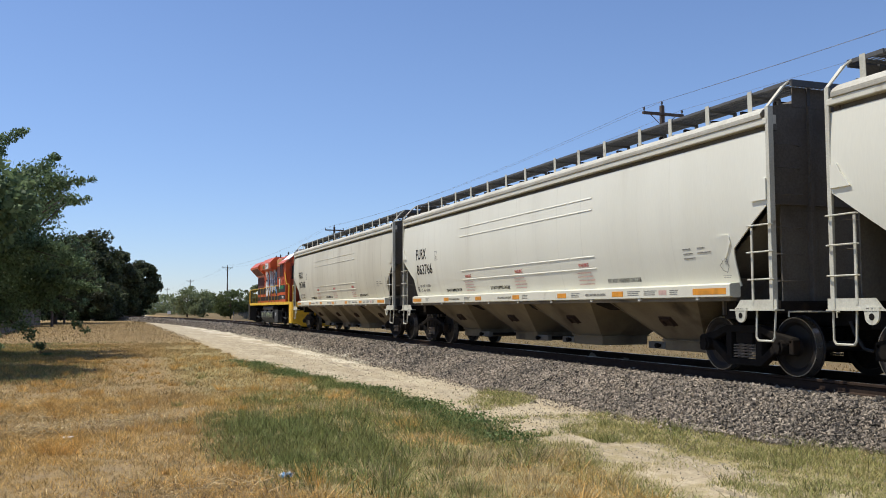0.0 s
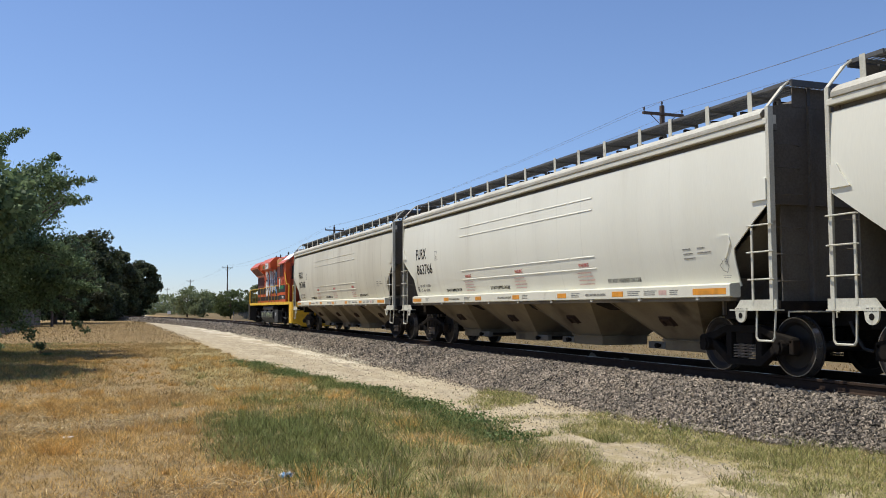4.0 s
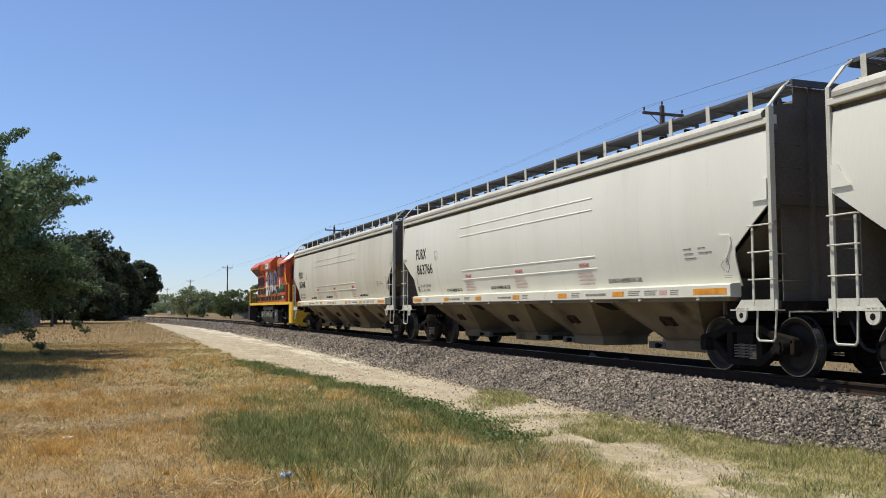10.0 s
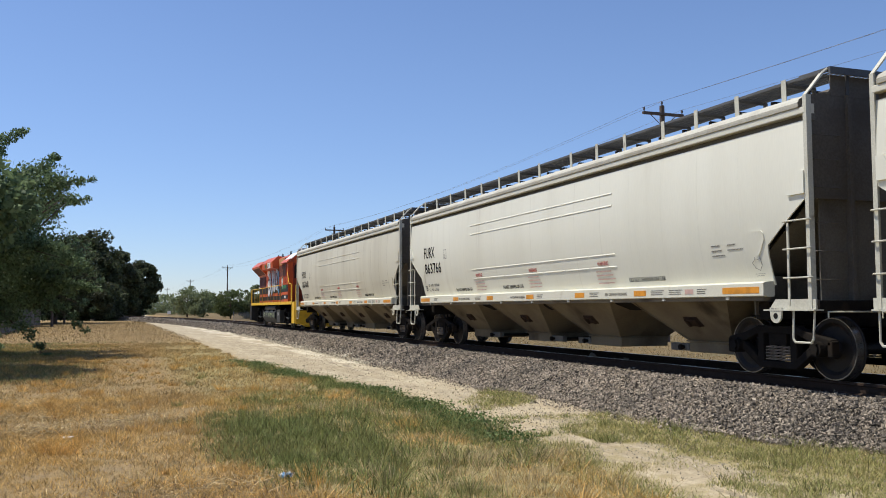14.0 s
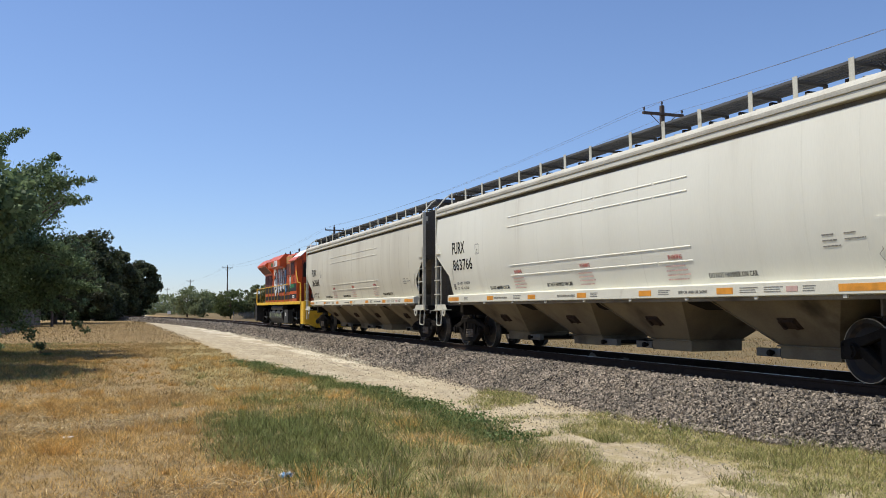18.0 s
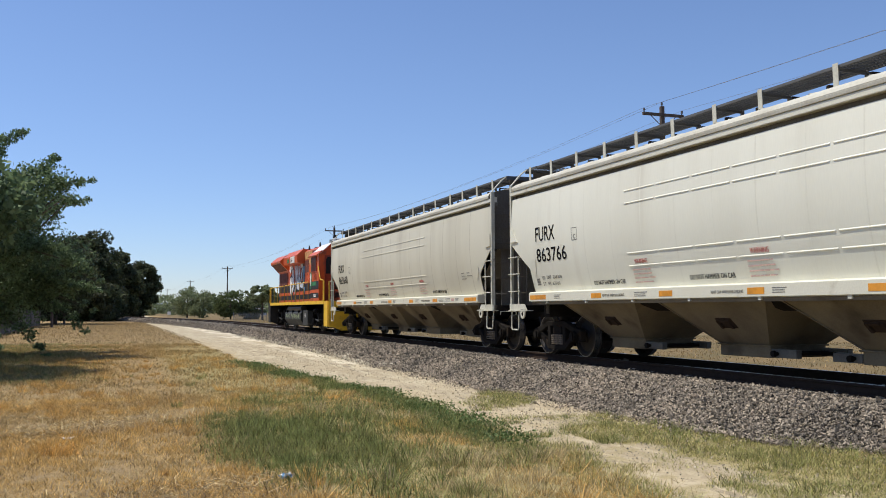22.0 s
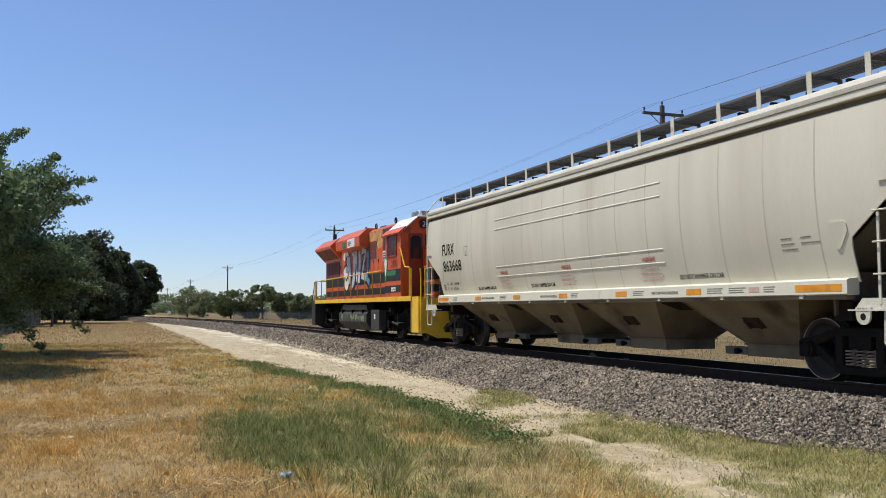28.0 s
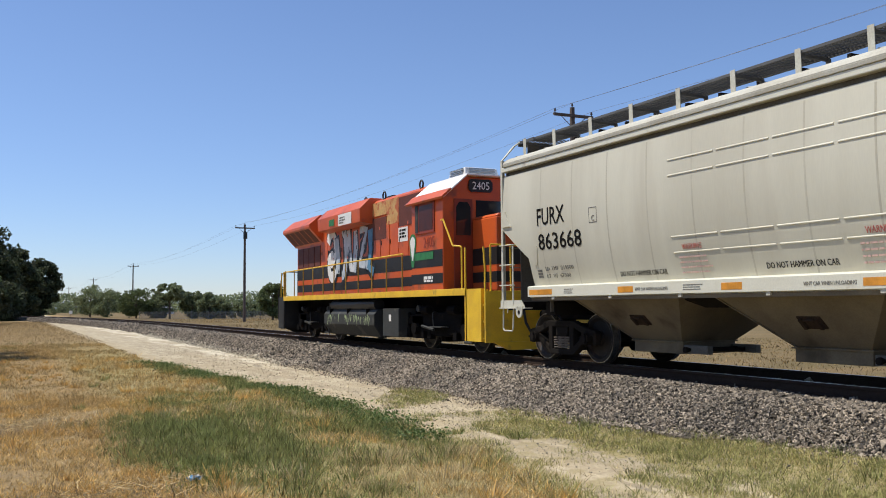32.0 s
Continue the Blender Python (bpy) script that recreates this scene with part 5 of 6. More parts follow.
                s.box(min(side * 1.165, side * 1.46), max(side * 1.165, side * 1.46), ya, yb, z, z + 0.03)
                part("step", s, paint, pilot)
            s = Shape()
            s.pipe([(side * 1.44, yo, 0.6), (side * 1.44, yo - 0.0, 1.9), (side * 1.44, yo + (-e) * 0.06, 2.35)], 0.022)
            part("grab_rail", s, LOCO_YELLOW, lo)
            s = Shape()
            s.pipe([(side * 1.5, inner, 1.40), (side * 1.5, inner, 2.38)], 0.022)
            part("grab_rail", s, LOCO_YELLOW, lo)
        s = Shape()
        s.rod((0, yo, 0.88), (0, yo + e * 0.25, 0.88), 0.1, 8)
        s.box(-0.16, 0.14, yo + e * 0.32 - 0.1, yo + e * 0.32 + 0.1, 0.73, 1.03)
        part("coupler", s, TRUCK, lo, bevel=0.02)
        s = Shape()
        s.pipe([(-0.5, yo + e * 0.03, 1.0), (-0.5, yo + e * 0.12, 0.7), (-0.42, yo + e * 0.2, 0.5)], 0.03)
        part("air_hose", s, RUBBER, lo)
        s = Shape()
        s.pipe([(0.5, yo + e * 0.03, 1.0), (0.5, yo + e * 0.12, 0.7), (0.42, yo + e * 0.2, 0.5)], 0.03)
        part("air_hose", s, RUBBER, lo)
        s = Shape()
        for x in (-1.3, -0.8, 0.8, 1.3):
            s.rod((x, yo, 1.4), (x, yo, 2.4), 0.02)
        s.rod((-1.3, yo, 2.4), (1.3, yo, 2.4), 0.02)
        part("end_railing", s, LOCO_YELLOW if e < 0 else LOCO_BLACK, lo)
    # side handrails
    for side in (-1, 1):
        x = side * 1.48
        for i in range(11):
            y = 7.45 - i * 1.08
            s = Shape()
            s.rod((x, y, 1.42), (x, y, 2.40), 0.018)
            part("stanchion", s, RAIL_YELLOW, lo)
        s = Shape()
        s.pipe([(x, 7.6, 2.36), (x, 0, 2.41), (x, -3.4, 2.43)], 0.02)
        part("handrail", s, LOCO_YELLOW, lo, "yellow handrail")
        s = Shape()
        s.pipe([(x, 7.6, 2.36), (side * 1.42, 8.15, 2.32), (side * 1.46, 8.5, 1.5), (side * 1.46, 8.5, 0.62), (side * 1.46, 8.3, 0.55)], 0.018)
        part("end_handrail", s, LOCO_BLACK, lo, "black bent end handrail")
        s = Shape()
        s.pipe([(side * 1.52, -5.75, 3.1), (side * 1.56, -5.95, 3.1), (side * 1.56, -6.45, 2.45), (side * 1.5, -6.70, 2.42), (side * 1.5, -6.78, 2.40), (side * 1.5, -6.78, 1.44)], 0.022)
        part("cab_grab", s, LOCO_YELLOW, lo)
        # fuel tank, air reservoir, battery box
        s = Shape()
        s.prism([(side * 0.2, 1.0), (side * 1.30, 1.0), (side * 1.42, 0.86), (side * 1.42, 0.55), (side * 1.2, 0.22), (side * 0.2, 0.22)], -1.2, 3.2, "y")
        tank = part("fuel_tank", s, TANK_GREY, lo, "dark grey fuel tank half", bevel=0.02)
        rng2 = random.Random(4)
        s = Shape()
        for k in range(46):
            y, z = rng2.uniform(-0.9, 2.95), rng2.uniform(0.74, 0.86)
            h, slant, w = rng2.uniform(0.06, 0.24), rng2.uniform(-0.08, 0.08), rng2.uniform(0.012, 0.03)
            s.sheet([[(side * 1.4225, y + slant * t - w * (1 - 0.5 * t), z - h * t), (side * 1.4225, y + slant * t + w * (1 - 0.5 * t), z - h * t)] for t in (0.0, 0.33, 0.66, 1.0)])
        tagged(part("sprayed_tag", s, LIME_PAINT, tank, "lime sprayed scribble"), kind="stuff")
        s = Shape()
        for y in (3.28, 2.6, 1.0, -0.6):
            s.box(min(side * 1.30, side * 1.425), max(side * 1.30, side * 1.425), y - 0.02, y + 0.02, 0.86, 1.02)
        part("tank_strap", s, LOCO_GRIME, tank)
        s = Shape()
        s.rod((side * 1.22, 2.7, 1.13), (side * 1.22, -1.1, 1.13), 0.165, 14)
        part("air_reservoir", s, LOCO_BLACK, lo, "long black air tank")
        s = Shape()
        s.box(min(side * 0.9, side * 1.42), max(side * 0.9, side * 1.42), -2.95, -1.85, 0.27, 1.02)
        box_ = part("battery_box", s, TANK_GREY, lo, "dull metal battery box", bevel=0.015)
        s = Shape()
        s.box(min(side * 1.421, side * 1.426), max(side * 1.421, side * 1.426), -2.45, -2.30, 0.68, 0.86)
        part("tag", s, LOCO_WHITE, box_)
    for y0 in (-5.0, 4.9):
        bol = Shape()
        bol.box(-1.0, 1.0, -0.3, 0.3, 0.5, 0.95)
        tr = part("truck", bol, LOCO_GRIME, lo, "black four-wheel truck", at=pose(0, y0, 0))
        for y in (-1.4, 1.4):
            g = Shape()
            g.box(-0.66, 0.66, y - 0.62, y + 0.62, 0.17, 0.80)
            part("traction_motor", g, LOCO_GRIME, tr, bevel=0.05)
        for side in (-1, 1):
            f2 = Shape()
            a, b = side * 0.98, side * 1.16
            f2.prism([(-2.05, 0.62), (-1.9, 0.85), (-0.6, 0.92), (0.6, 0.92), (1.9, 0.85), (2.05, 0.62), (1.7, 0.60), (0.8, 0.42), (0.3, 0.34), (-0.3, 0.34), (-0.8, 0.42), (-1.7, 0.60)], a, b, "x")
            for y in (-1.4, 1.4):
                f2.box(min(a, b), max(a, b) + (0.02 if side > 0 else 0), y - 0.34, y + 0.34, 0.26, 0.84)
            part("side_frame", f2, LOCO_GRIME, tr, bevel=0.02)
            for y in (-1.4, 1.4):
                g = Shape()
                g.rod((side * 1.1, y, 0.51), (side * 1.28, y, 0.51), 0.15, 12)
                part("journal_box", g, LOCO_GRIME, tr)
            for y in (-0.75, 0.75):
                g = Shape()
                g.rod((side * 1.2, y - 0.2, 0.98), (side * 1.2, y + 0.2, 0.98), 0.11, 10)
                part("brake_cylinder", g, LOCO_GRIME, tr)
            for y in (-2.02, -0.72, 0.72, 2.02):
                g = Shape()
                g.rod((side * 1.12, y, 0.92), (side * 1.14, y, 0.30), 0.04, 6)
                g.box(min(side * 1.02, side * 1.17), max(side * 1.02, side * 1.17), y - 0.10, y + 0.10, 0.26, 0.52)
                part("brake_hanger", g, LOCO_GRIME, tr, bevel=0.012)
            for y in (-1.72, 1.05):
                g = Shape()
                g.rod((side * 1.20, y, 1.02), (side * 1.32, y, 1.02), 0.085, 10)
                part("shock_absorber", g, TANK_GREY, tr, "grey end cap of a damper")
            g = Shape()
            g.box(min(side * 1.18, side * 1.40), max(side * 1.18, side * 1.40), -0.45, 0.30, 0.56, 0.585)
            g.rod((side * 1.28, 0.2, 0.57), (side * 1.28, 0.25, 0.92), 0.015, 5)
            part("foot_step", g, TANK_GREY, tr, "grey hanging foot step")
            g = Shape()
            g.rod((side * 1.22, -1.9, 0.95), (side * 1.22, -1.2, 0.45), 0.035, 6)
            part("brake_rod", g, TANK_GREY, tr, "grey brake rod")
            g = Shape()
            g.rod((side * 1.22, 0.3, 0.5), (side * 1.22, 1.0, 0.58), 0.04, 6)
            part("brake_lever", g, TANK_GREY, tr, "grey brake lever")
            g = Shape()
            g.pipe([(side * 1.3, -1.95, 1.2), (side * 1.32, -1.95, 0.25), (side * 1.32, -1.55, 0.25)], 0.03)
            part("sand_pipe", g, TANK_GREY, tr, "grey sanding pipe")
    return lo


loco = build_loco()
for y in (-6.4, -3.6, 3.5, 6.3):
    wheelsets.append(build_wheelset(loco, y))

# ---------------------------------------------------------------- poles and wires
POLES = [(26.0, -38.0), (26.0, 38.2), (26.0, 109.0), (26.0, 217.0), (26.0, 322.0), (26.0, 455.0), (26.0, 600.0), (26.0, 760.0)]


def build_pole(x, y, h=11.9, label="tall dark wooden line pole with one crossarm"):
    p = thing("utility_pole", pose(x, y, -0.02), label, "utility pole", "poles along the line")
    s = Shape()
    s.rod((0, 0, -0.3), (0, 0, h), 0.19, 10, 0.125)
    part("shaft", s, POLE_WOOD, p)
    s = Shape()
    s.box(-1.2, 1.2, -0.16, -0.05, h - 0.52, h - 0.38)
    part("crossarm", s, POLE_WOOD, p)
    s = Shape()
    for e in (-1, 1):
        s.rod((e * 0.75, -0.1, h - 0.5), (0, -0.14, h - 1.15), 0.022, 4)
    part("arm_brace", s, POLE_WOOD, p)
    for x2, z in ((-1.12, h - 0.38), (1.12, h - 0.38), (0.0, h)):
        s = Shape()
        s.rod((x2, -0.1 if x2 else 0, z), (x2, -0.1 if x2 else 0, z + 0.09), 0.03, 6)
        s.rod((x2, -0.1 if x2 else 0, z + 0.09), (x2, -0.1 if x2 else 0, z + 0.21), 0.065, 8, 0.045)
        part("insulator", s, CERAMIC, p)
    return p


for x, y in POLES:
    build_pole(x, y)


def build_wires():
    for x2, dz in ((-1.12, -0.17), (0.0, 0.21), (1.12, -0.17)):
        cu = bpy.data.curves.new("line_wire", "CURVE")
        cu.dimensions, cu.bevel_depth, cu.bevel_resolution = "3D", 0.0065, 1
        sp = cu.splines.new("POLY")
        pts = []
        for (xa, ya), (xb, yb) in zip(POLES, POLES[1:]):
            for i in range(16):
                t = i / 16
                pts.append((xa + x2, ya + (yb - ya) * t - 0.1, 11.9 + dz - 4 * t * (1 - t) * 0.9 * (yb - ya) / 90))
        sp.points.add(len(pts) - 1)
        for q, p in zip(sp.points, pts):
            q.co = (*p, 1)
        cu.materials.append(WIRE)
        tagged(new("line_wire", cu), "thin sagging electric line wire between the poles", "wire", "wires along the line")


build_wires()
# transformer can on the pole behind the locomotive
s = Shape()
s.rod((26.0, 108.72, 10.1), (26.0, 108.72, 10.9), 0.24, 12)
part("transformer", s, TANK_GREY, None)
tagged(bpy.data.objects["transformer"], "grey can transformer hung on a line pole", "transformer")


# ---------------------------------------------------------------- trees
def build_tree(x, y, h, spread, low, material, label, leaf, n, seed, clumps=60, lean=0.0, name="tree", cat="tree", group="", limbs=7, squash=1.0, foot=0.62, sprigs=0):
    rng = np.random.default_rng(seed)
    root = thing(name, pose(x, y, -0.03), label, cat, group)
    s = Shape()
    r = max(0.05, h * 0.022)
    top = Vector((lean, 0, h * 0.62))
    s.rod((0, 0, -0.2), (lean * 0.3, 0, h * 0.28), r * 1.3, 8, r)
    s.rod((lean * 0.3, 0, h * 0.28), top, r, 8, r * 0.45)
    tips = []
    for i in range(limbs):
        a = i * 2.4 + rng.random()
        z0 = h * (0.2 + 0.35 * rng.random())
        base = Vector((lean * 0.3, 0, z0))
        mid = base + Vector((math.cos(a), math.sin(a), 0.7)) * spread * 0.4
        tip = base + Vector((math.cos(a), math.sin(a), 0.0)) * spread * 0.8 + Vector((0, 0, (h - z0) * 0.55))
        s.rod(base, mid, r * 0.5, 6, r * 0.32)
        s.rod(mid, tip, r * 0.32, 5, r * 0.08)
        tips += [mid, tip]
    part("trunk", s, BARK, root, smooth=True)
    # crown: clumps over a lumpy form, leaves thick at their rims
    cz, rz = (h + low) / 2, (h - low) / 2
    d = rng.normal(size=(clumps, 3))
    d /= np.linalg.norm(d, axis=1)[:, None]
    rad = 0.45 + 0.5 * rng.random(clumps) ** 0.6
    cen = d * rad[:, None] * np.array([spread * 0.86, spread * 0.86, rz * 0.88]) + np.array([lean, 0, cz])
    # narrower towards the foot
    k = np.clip((cen[:, 2] - low) / (h - low), 0, 1)
    cen[:, :2] *= (foot + (1.12 - foot) * np.sin(np.pi * np.clip(k * 0.85 + 0.12, 0, 1)))[:, None]
    size = (0.14 + 0.22 * rng.random(clumps) ** 1.5) * min(spread, rz) * squash
    if sprigs:
        mid = np.array([lean, 0, cz])
        out = cen[np.argsort(-np.linalg.norm((cen - mid) / np.array([spread, spread, rz]), axis=1))[:sprigs * 2:2]]
        sprays = Shape()
        for q in out:
            way = (q - mid) / np.linalg.norm(q - mid) + np.array([0, 0, 0.35]) + rng.normal(size=3) * 0.25
            way /= np.linalg.norm(way)
            reach = 1.3 + 1.9 * rng.random()
            at = [q + way * reach * k + np.array([0, 0, -0.25 * reach * k * k]) + rng.normal(size=3) * 0.08 for k in np.linspace(0.1, 1, 7)]
            sprays.rod(q, at[-1], 0.03, 4, 0.008)
            cen = np.concatenate([cen, at])
            size = np.concatenate([size, np.linspace(0.42, 0.16, 7)])
        tagged(part("spray", sprays, BARK, root), kind="stuff")
        clumps = len(cen)
    chance = size ** 1.5 / (size ** 1.5).sum()
    pick = rng.choice(clumps, n, p=chance)
    o = rng.normal(size=(n, 3))
    o /= np.linalg.norm(o, axis=1)[:, None]
    p = cen[pick] + o * (size[pick] * (0.2 + 0.9 * rng.random(n) ** 0.6))[:, None] * np.array([1.15, 1.15, 0.8])
    p[:, 2] = np.maximum(p[:, 2], 0.08)
    a = rng.normal(size=(n, 3))
    a /= np.linalg.norm(a, axis=1)[:, None]
    b = np.cross(a, rng.normal(size=(n, 3)))
    b /= np.linalg.norm(b, axis=1)[:, None]
    ls = leaf * (0.6 + 0.8 * rng.random(n))[:, None]
    v = np.stack([p - a * ls, p + b * ls * 0.5, p + a * ls, p - b * ls * 0.5], 1).reshape(-1, 3)
    me = bpy.data.meshes.new("crown")
    me.from_pydata(v.tolist(), [], np.arange(n * 4).reshape(-1, 4).tolist())
    me.materials.append(material)
    part("crown", me, material, root)
    return root


build_tree(-5.6, 38.0, 8.75, 5.0, 0.4, LEAF_BRIGHT, "leafy green tree overhanging the dry grass", 0.066, 100000, 11, 90, limbs=12, sprigs=40, squash=0.8)
build_tree(-7.2, 28.6, 9.2, 4.5, 1.5, LEAF_BRIGHT, "leafy green tree at the edge of the grass", 0.13, 66000, 12, 100)
for x, y, h, r, seed in ((-12.6, 66, 9.5, 4.4, 21), (-12.6, 86, 10.6, 4.6, 22), (-6.3, 120, 11.6, 4.8, 23), (-13.5, 118, 13.5, 6.0, 27), (-12.5, 102, 11.0, 5.0, 30), (-11.0, 128, 12.0, 5.0, 33)):
    build_tree(x, y, h, r, -0.5, LEAF_DARK, "dense dark green tree in a shelter belt", 0.20, 16000, seed, 110, group="dark trees beside the field", foot=1.0)
for x, y, h, r, seed in ((-2.6, 172, 16.9, 5.4, 24), (1.3, 184, 13.8, 4.2, 25), (6.5, 216, 14.2, 4.1, 26), (2.4, 214, 12.2, 4.4, 28), (-7.5, 165, 14.0, 5.6, 29), (-2.0, 150, 6.5, 5.0, 31), (0.8, 205, 7.0, 5.0, 32)):
    build_tree(x, y, h, r, -0.8, LEAF_DARK, "tall dark broad-crowned tree in a shelter belt", 0.30, 19000, seed, 110, group="dark trees beside the field", foot=0.95 if x < 5 else 0.5)
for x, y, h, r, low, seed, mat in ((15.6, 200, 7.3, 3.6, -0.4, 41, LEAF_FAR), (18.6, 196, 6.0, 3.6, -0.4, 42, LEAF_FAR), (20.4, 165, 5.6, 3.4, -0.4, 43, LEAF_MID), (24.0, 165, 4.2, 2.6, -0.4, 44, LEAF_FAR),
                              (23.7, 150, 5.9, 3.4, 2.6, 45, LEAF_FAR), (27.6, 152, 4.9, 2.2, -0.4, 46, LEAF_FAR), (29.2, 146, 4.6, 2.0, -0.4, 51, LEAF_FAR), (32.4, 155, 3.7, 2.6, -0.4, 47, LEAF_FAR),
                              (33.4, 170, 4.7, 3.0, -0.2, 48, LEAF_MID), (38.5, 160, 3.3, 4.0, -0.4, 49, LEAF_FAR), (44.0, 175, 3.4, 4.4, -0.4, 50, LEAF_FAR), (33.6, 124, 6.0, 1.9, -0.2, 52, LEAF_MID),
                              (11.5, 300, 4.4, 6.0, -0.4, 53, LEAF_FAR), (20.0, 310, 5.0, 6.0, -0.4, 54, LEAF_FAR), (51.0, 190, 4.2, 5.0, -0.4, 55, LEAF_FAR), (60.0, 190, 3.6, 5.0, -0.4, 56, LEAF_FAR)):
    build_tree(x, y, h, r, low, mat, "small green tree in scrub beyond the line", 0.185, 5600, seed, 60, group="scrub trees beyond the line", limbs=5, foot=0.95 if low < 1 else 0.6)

# blue distance haze is painted straight into the hill colour
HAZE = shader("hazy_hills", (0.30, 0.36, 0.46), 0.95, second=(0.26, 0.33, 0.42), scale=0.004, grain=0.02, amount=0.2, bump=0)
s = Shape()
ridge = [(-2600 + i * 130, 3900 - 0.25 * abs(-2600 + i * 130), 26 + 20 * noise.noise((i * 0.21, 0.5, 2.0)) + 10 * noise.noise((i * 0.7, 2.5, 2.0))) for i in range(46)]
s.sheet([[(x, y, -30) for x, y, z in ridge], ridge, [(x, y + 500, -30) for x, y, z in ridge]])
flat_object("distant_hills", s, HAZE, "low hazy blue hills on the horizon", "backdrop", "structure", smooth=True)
rng = np.random.default_rng(77)
n = 26000
px = rng.uniform(-40, 330, n)
py = 420 + 60 * rng.random(n) - px * 0.35
top = 6.2 + 2.6 * np.sin(px * 0.11) * np.sin(px * 0.037 + 1) + 1.5 * np.sin(px * 0.31)
p = np.stack([px, py, np.maximum(0.2, top) * rng.random(n) ** 0.8], 1)
a = rng.normal(size=(n, 3))
a /= np.linalg.norm(a, axis=1)[:, None]
b = np.cross(a, rng.normal(size=(n, 3)))
b /= np.linalg.norm(b, axis=1)[:, None]
v = np.stack([p - a * 0.7, p + b * 0.4, p + a * 0.7, p - b * 0.4], 1).reshape(-1, 3)
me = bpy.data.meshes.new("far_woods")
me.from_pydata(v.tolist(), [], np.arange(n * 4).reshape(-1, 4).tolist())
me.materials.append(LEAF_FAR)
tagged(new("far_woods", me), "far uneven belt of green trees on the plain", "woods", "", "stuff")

# ---------------------------------------------------------------- wire fence beyond the line
wire_fence = thing("wire_fence", pose(0, 0, 0), "low grey wire mesh fence across the far field", "fence")
s = Shape()
s.rod((0, 0, 0), (0, 0, 1.25), 0.035, 6)
post = s.mesh("post", FENCE_WIRE)
for i in range(40):
    part("post", post, FENCE_WIRE, wire_fence, at=pose(18 + i * 2.4, 142 - i * 0.9, 0))
s = Shape()
for z in (0.1, 0.65, 1.22):
    s.rod((18, 142, z), (18 + 39 * 2.4, 142 - 39 * 0.9, z), 0.012, 4)
for i in range(900):
    x = 18 + i * 0.104
    s.rod((x, 142 - (x - 18) * 0.375, 0.05), (x, 142 - (x - 18) * 0.375, 1.15), 0.022, 3)
part("wire_mesh", s, FENCE_WIRE, wire_fence)

# ---------------------------------------------------------------- board fence and posts at the field's edge
fence = thing("board_fence", pose(0, 0, 0), "weathered grey board fence under the trees", "fence")
s = Shape()
s.box(-0.075, 0.075, -0.012, 0.012, 0.0, 1.75)
board = s.mesh("board", FENCE_WOOD)
rng = random.Random(6)
for i in range(230):
    y = 64 + i * 0.21
    x = -7.6 + 0.35 * math.sin(i * 0.03)
    part("board", board, FENCE_WOOD, fence, at=pose(x, y, rng.uniform(-0.06, 0.03), 0, rng.uniform(-1, 1), 90 + rng.uniform(-3, 3)))
s = Shape()
for z in (0.4, 1.4):
    s.pipe([(-7.65, 64, z), (-7.3, 75, z), (-7.95, 96, z), (-7.6, 112, z)], 0.04, 4)
part("fence_rail", s, FENCE_WOOD, fence)


def build_small_pole(x, y, h):
    p = thing("service_pole", pose(x, y, 0), "thin dark wooden service pole before the trees", "utility pole", "service poles by the trees")
    s = Shape()
    s.rod((0, 0, -0.3), (0, 0, h), 0.14, 8, 0.1)
    part("shaft", s, POLE_WOOD, p)
    s = Shape()
    s.pipe([(0, 0, h - 1.9), (-0.8, 0, h - 2.1), (-1.9, 0, h - 1.7)], 0.04)
    part("bracket_arm", s, POLE_WOOD, p)
    return p


build_small_pole(-5.5, 100, 7.2)
build_small_pole(-5.3, 122, 6.6)


def build_far_car(x, y):
    car = thing("parked_car", pose(x, y, 0.0, 0, 0, 8), "dull grey parked car far off beside the track", "car")
    s = Shape()
    s.prism([(-2.1, 0.35), (-2.15, 0.8), (-1.2, 0.95), (1.1, 0.98), (2.1, 0.85), (2.15, 0.4)], -0.86, 0.86, "x")
    part("body", s, FAR_PAINT, car, bevel=0.05)
    s = Shape()
    s.prism([(-1.3, 0.95), (-0.8, 1.42), (0.6, 1.45), (1.3, 0.97)], -0.74, 0.74, "x")
    part("cabin", s, TANK_GREY, car, "dark glazed cabin", bevel=0.04)
    s = Shape()
    s.prism([(-0.8, 1.42), (0.6, 1.45), (0.6, 1.48), (-0.8, 1.46)], -0.74, 0.74, "x")
    part("roof", s, FAR_PAINT, car)
    for sx in (-0.78, 0.78):
        for sy in (-1.35, 1.35):
            s = Shape()
            s.rod((sx - 0.1, sy, 0.32), (sx + 0.1, sy, 0.32), 0.32, 14)
            part("wheel", s, RUBBER, car)


build_far_car(6.9, 232)


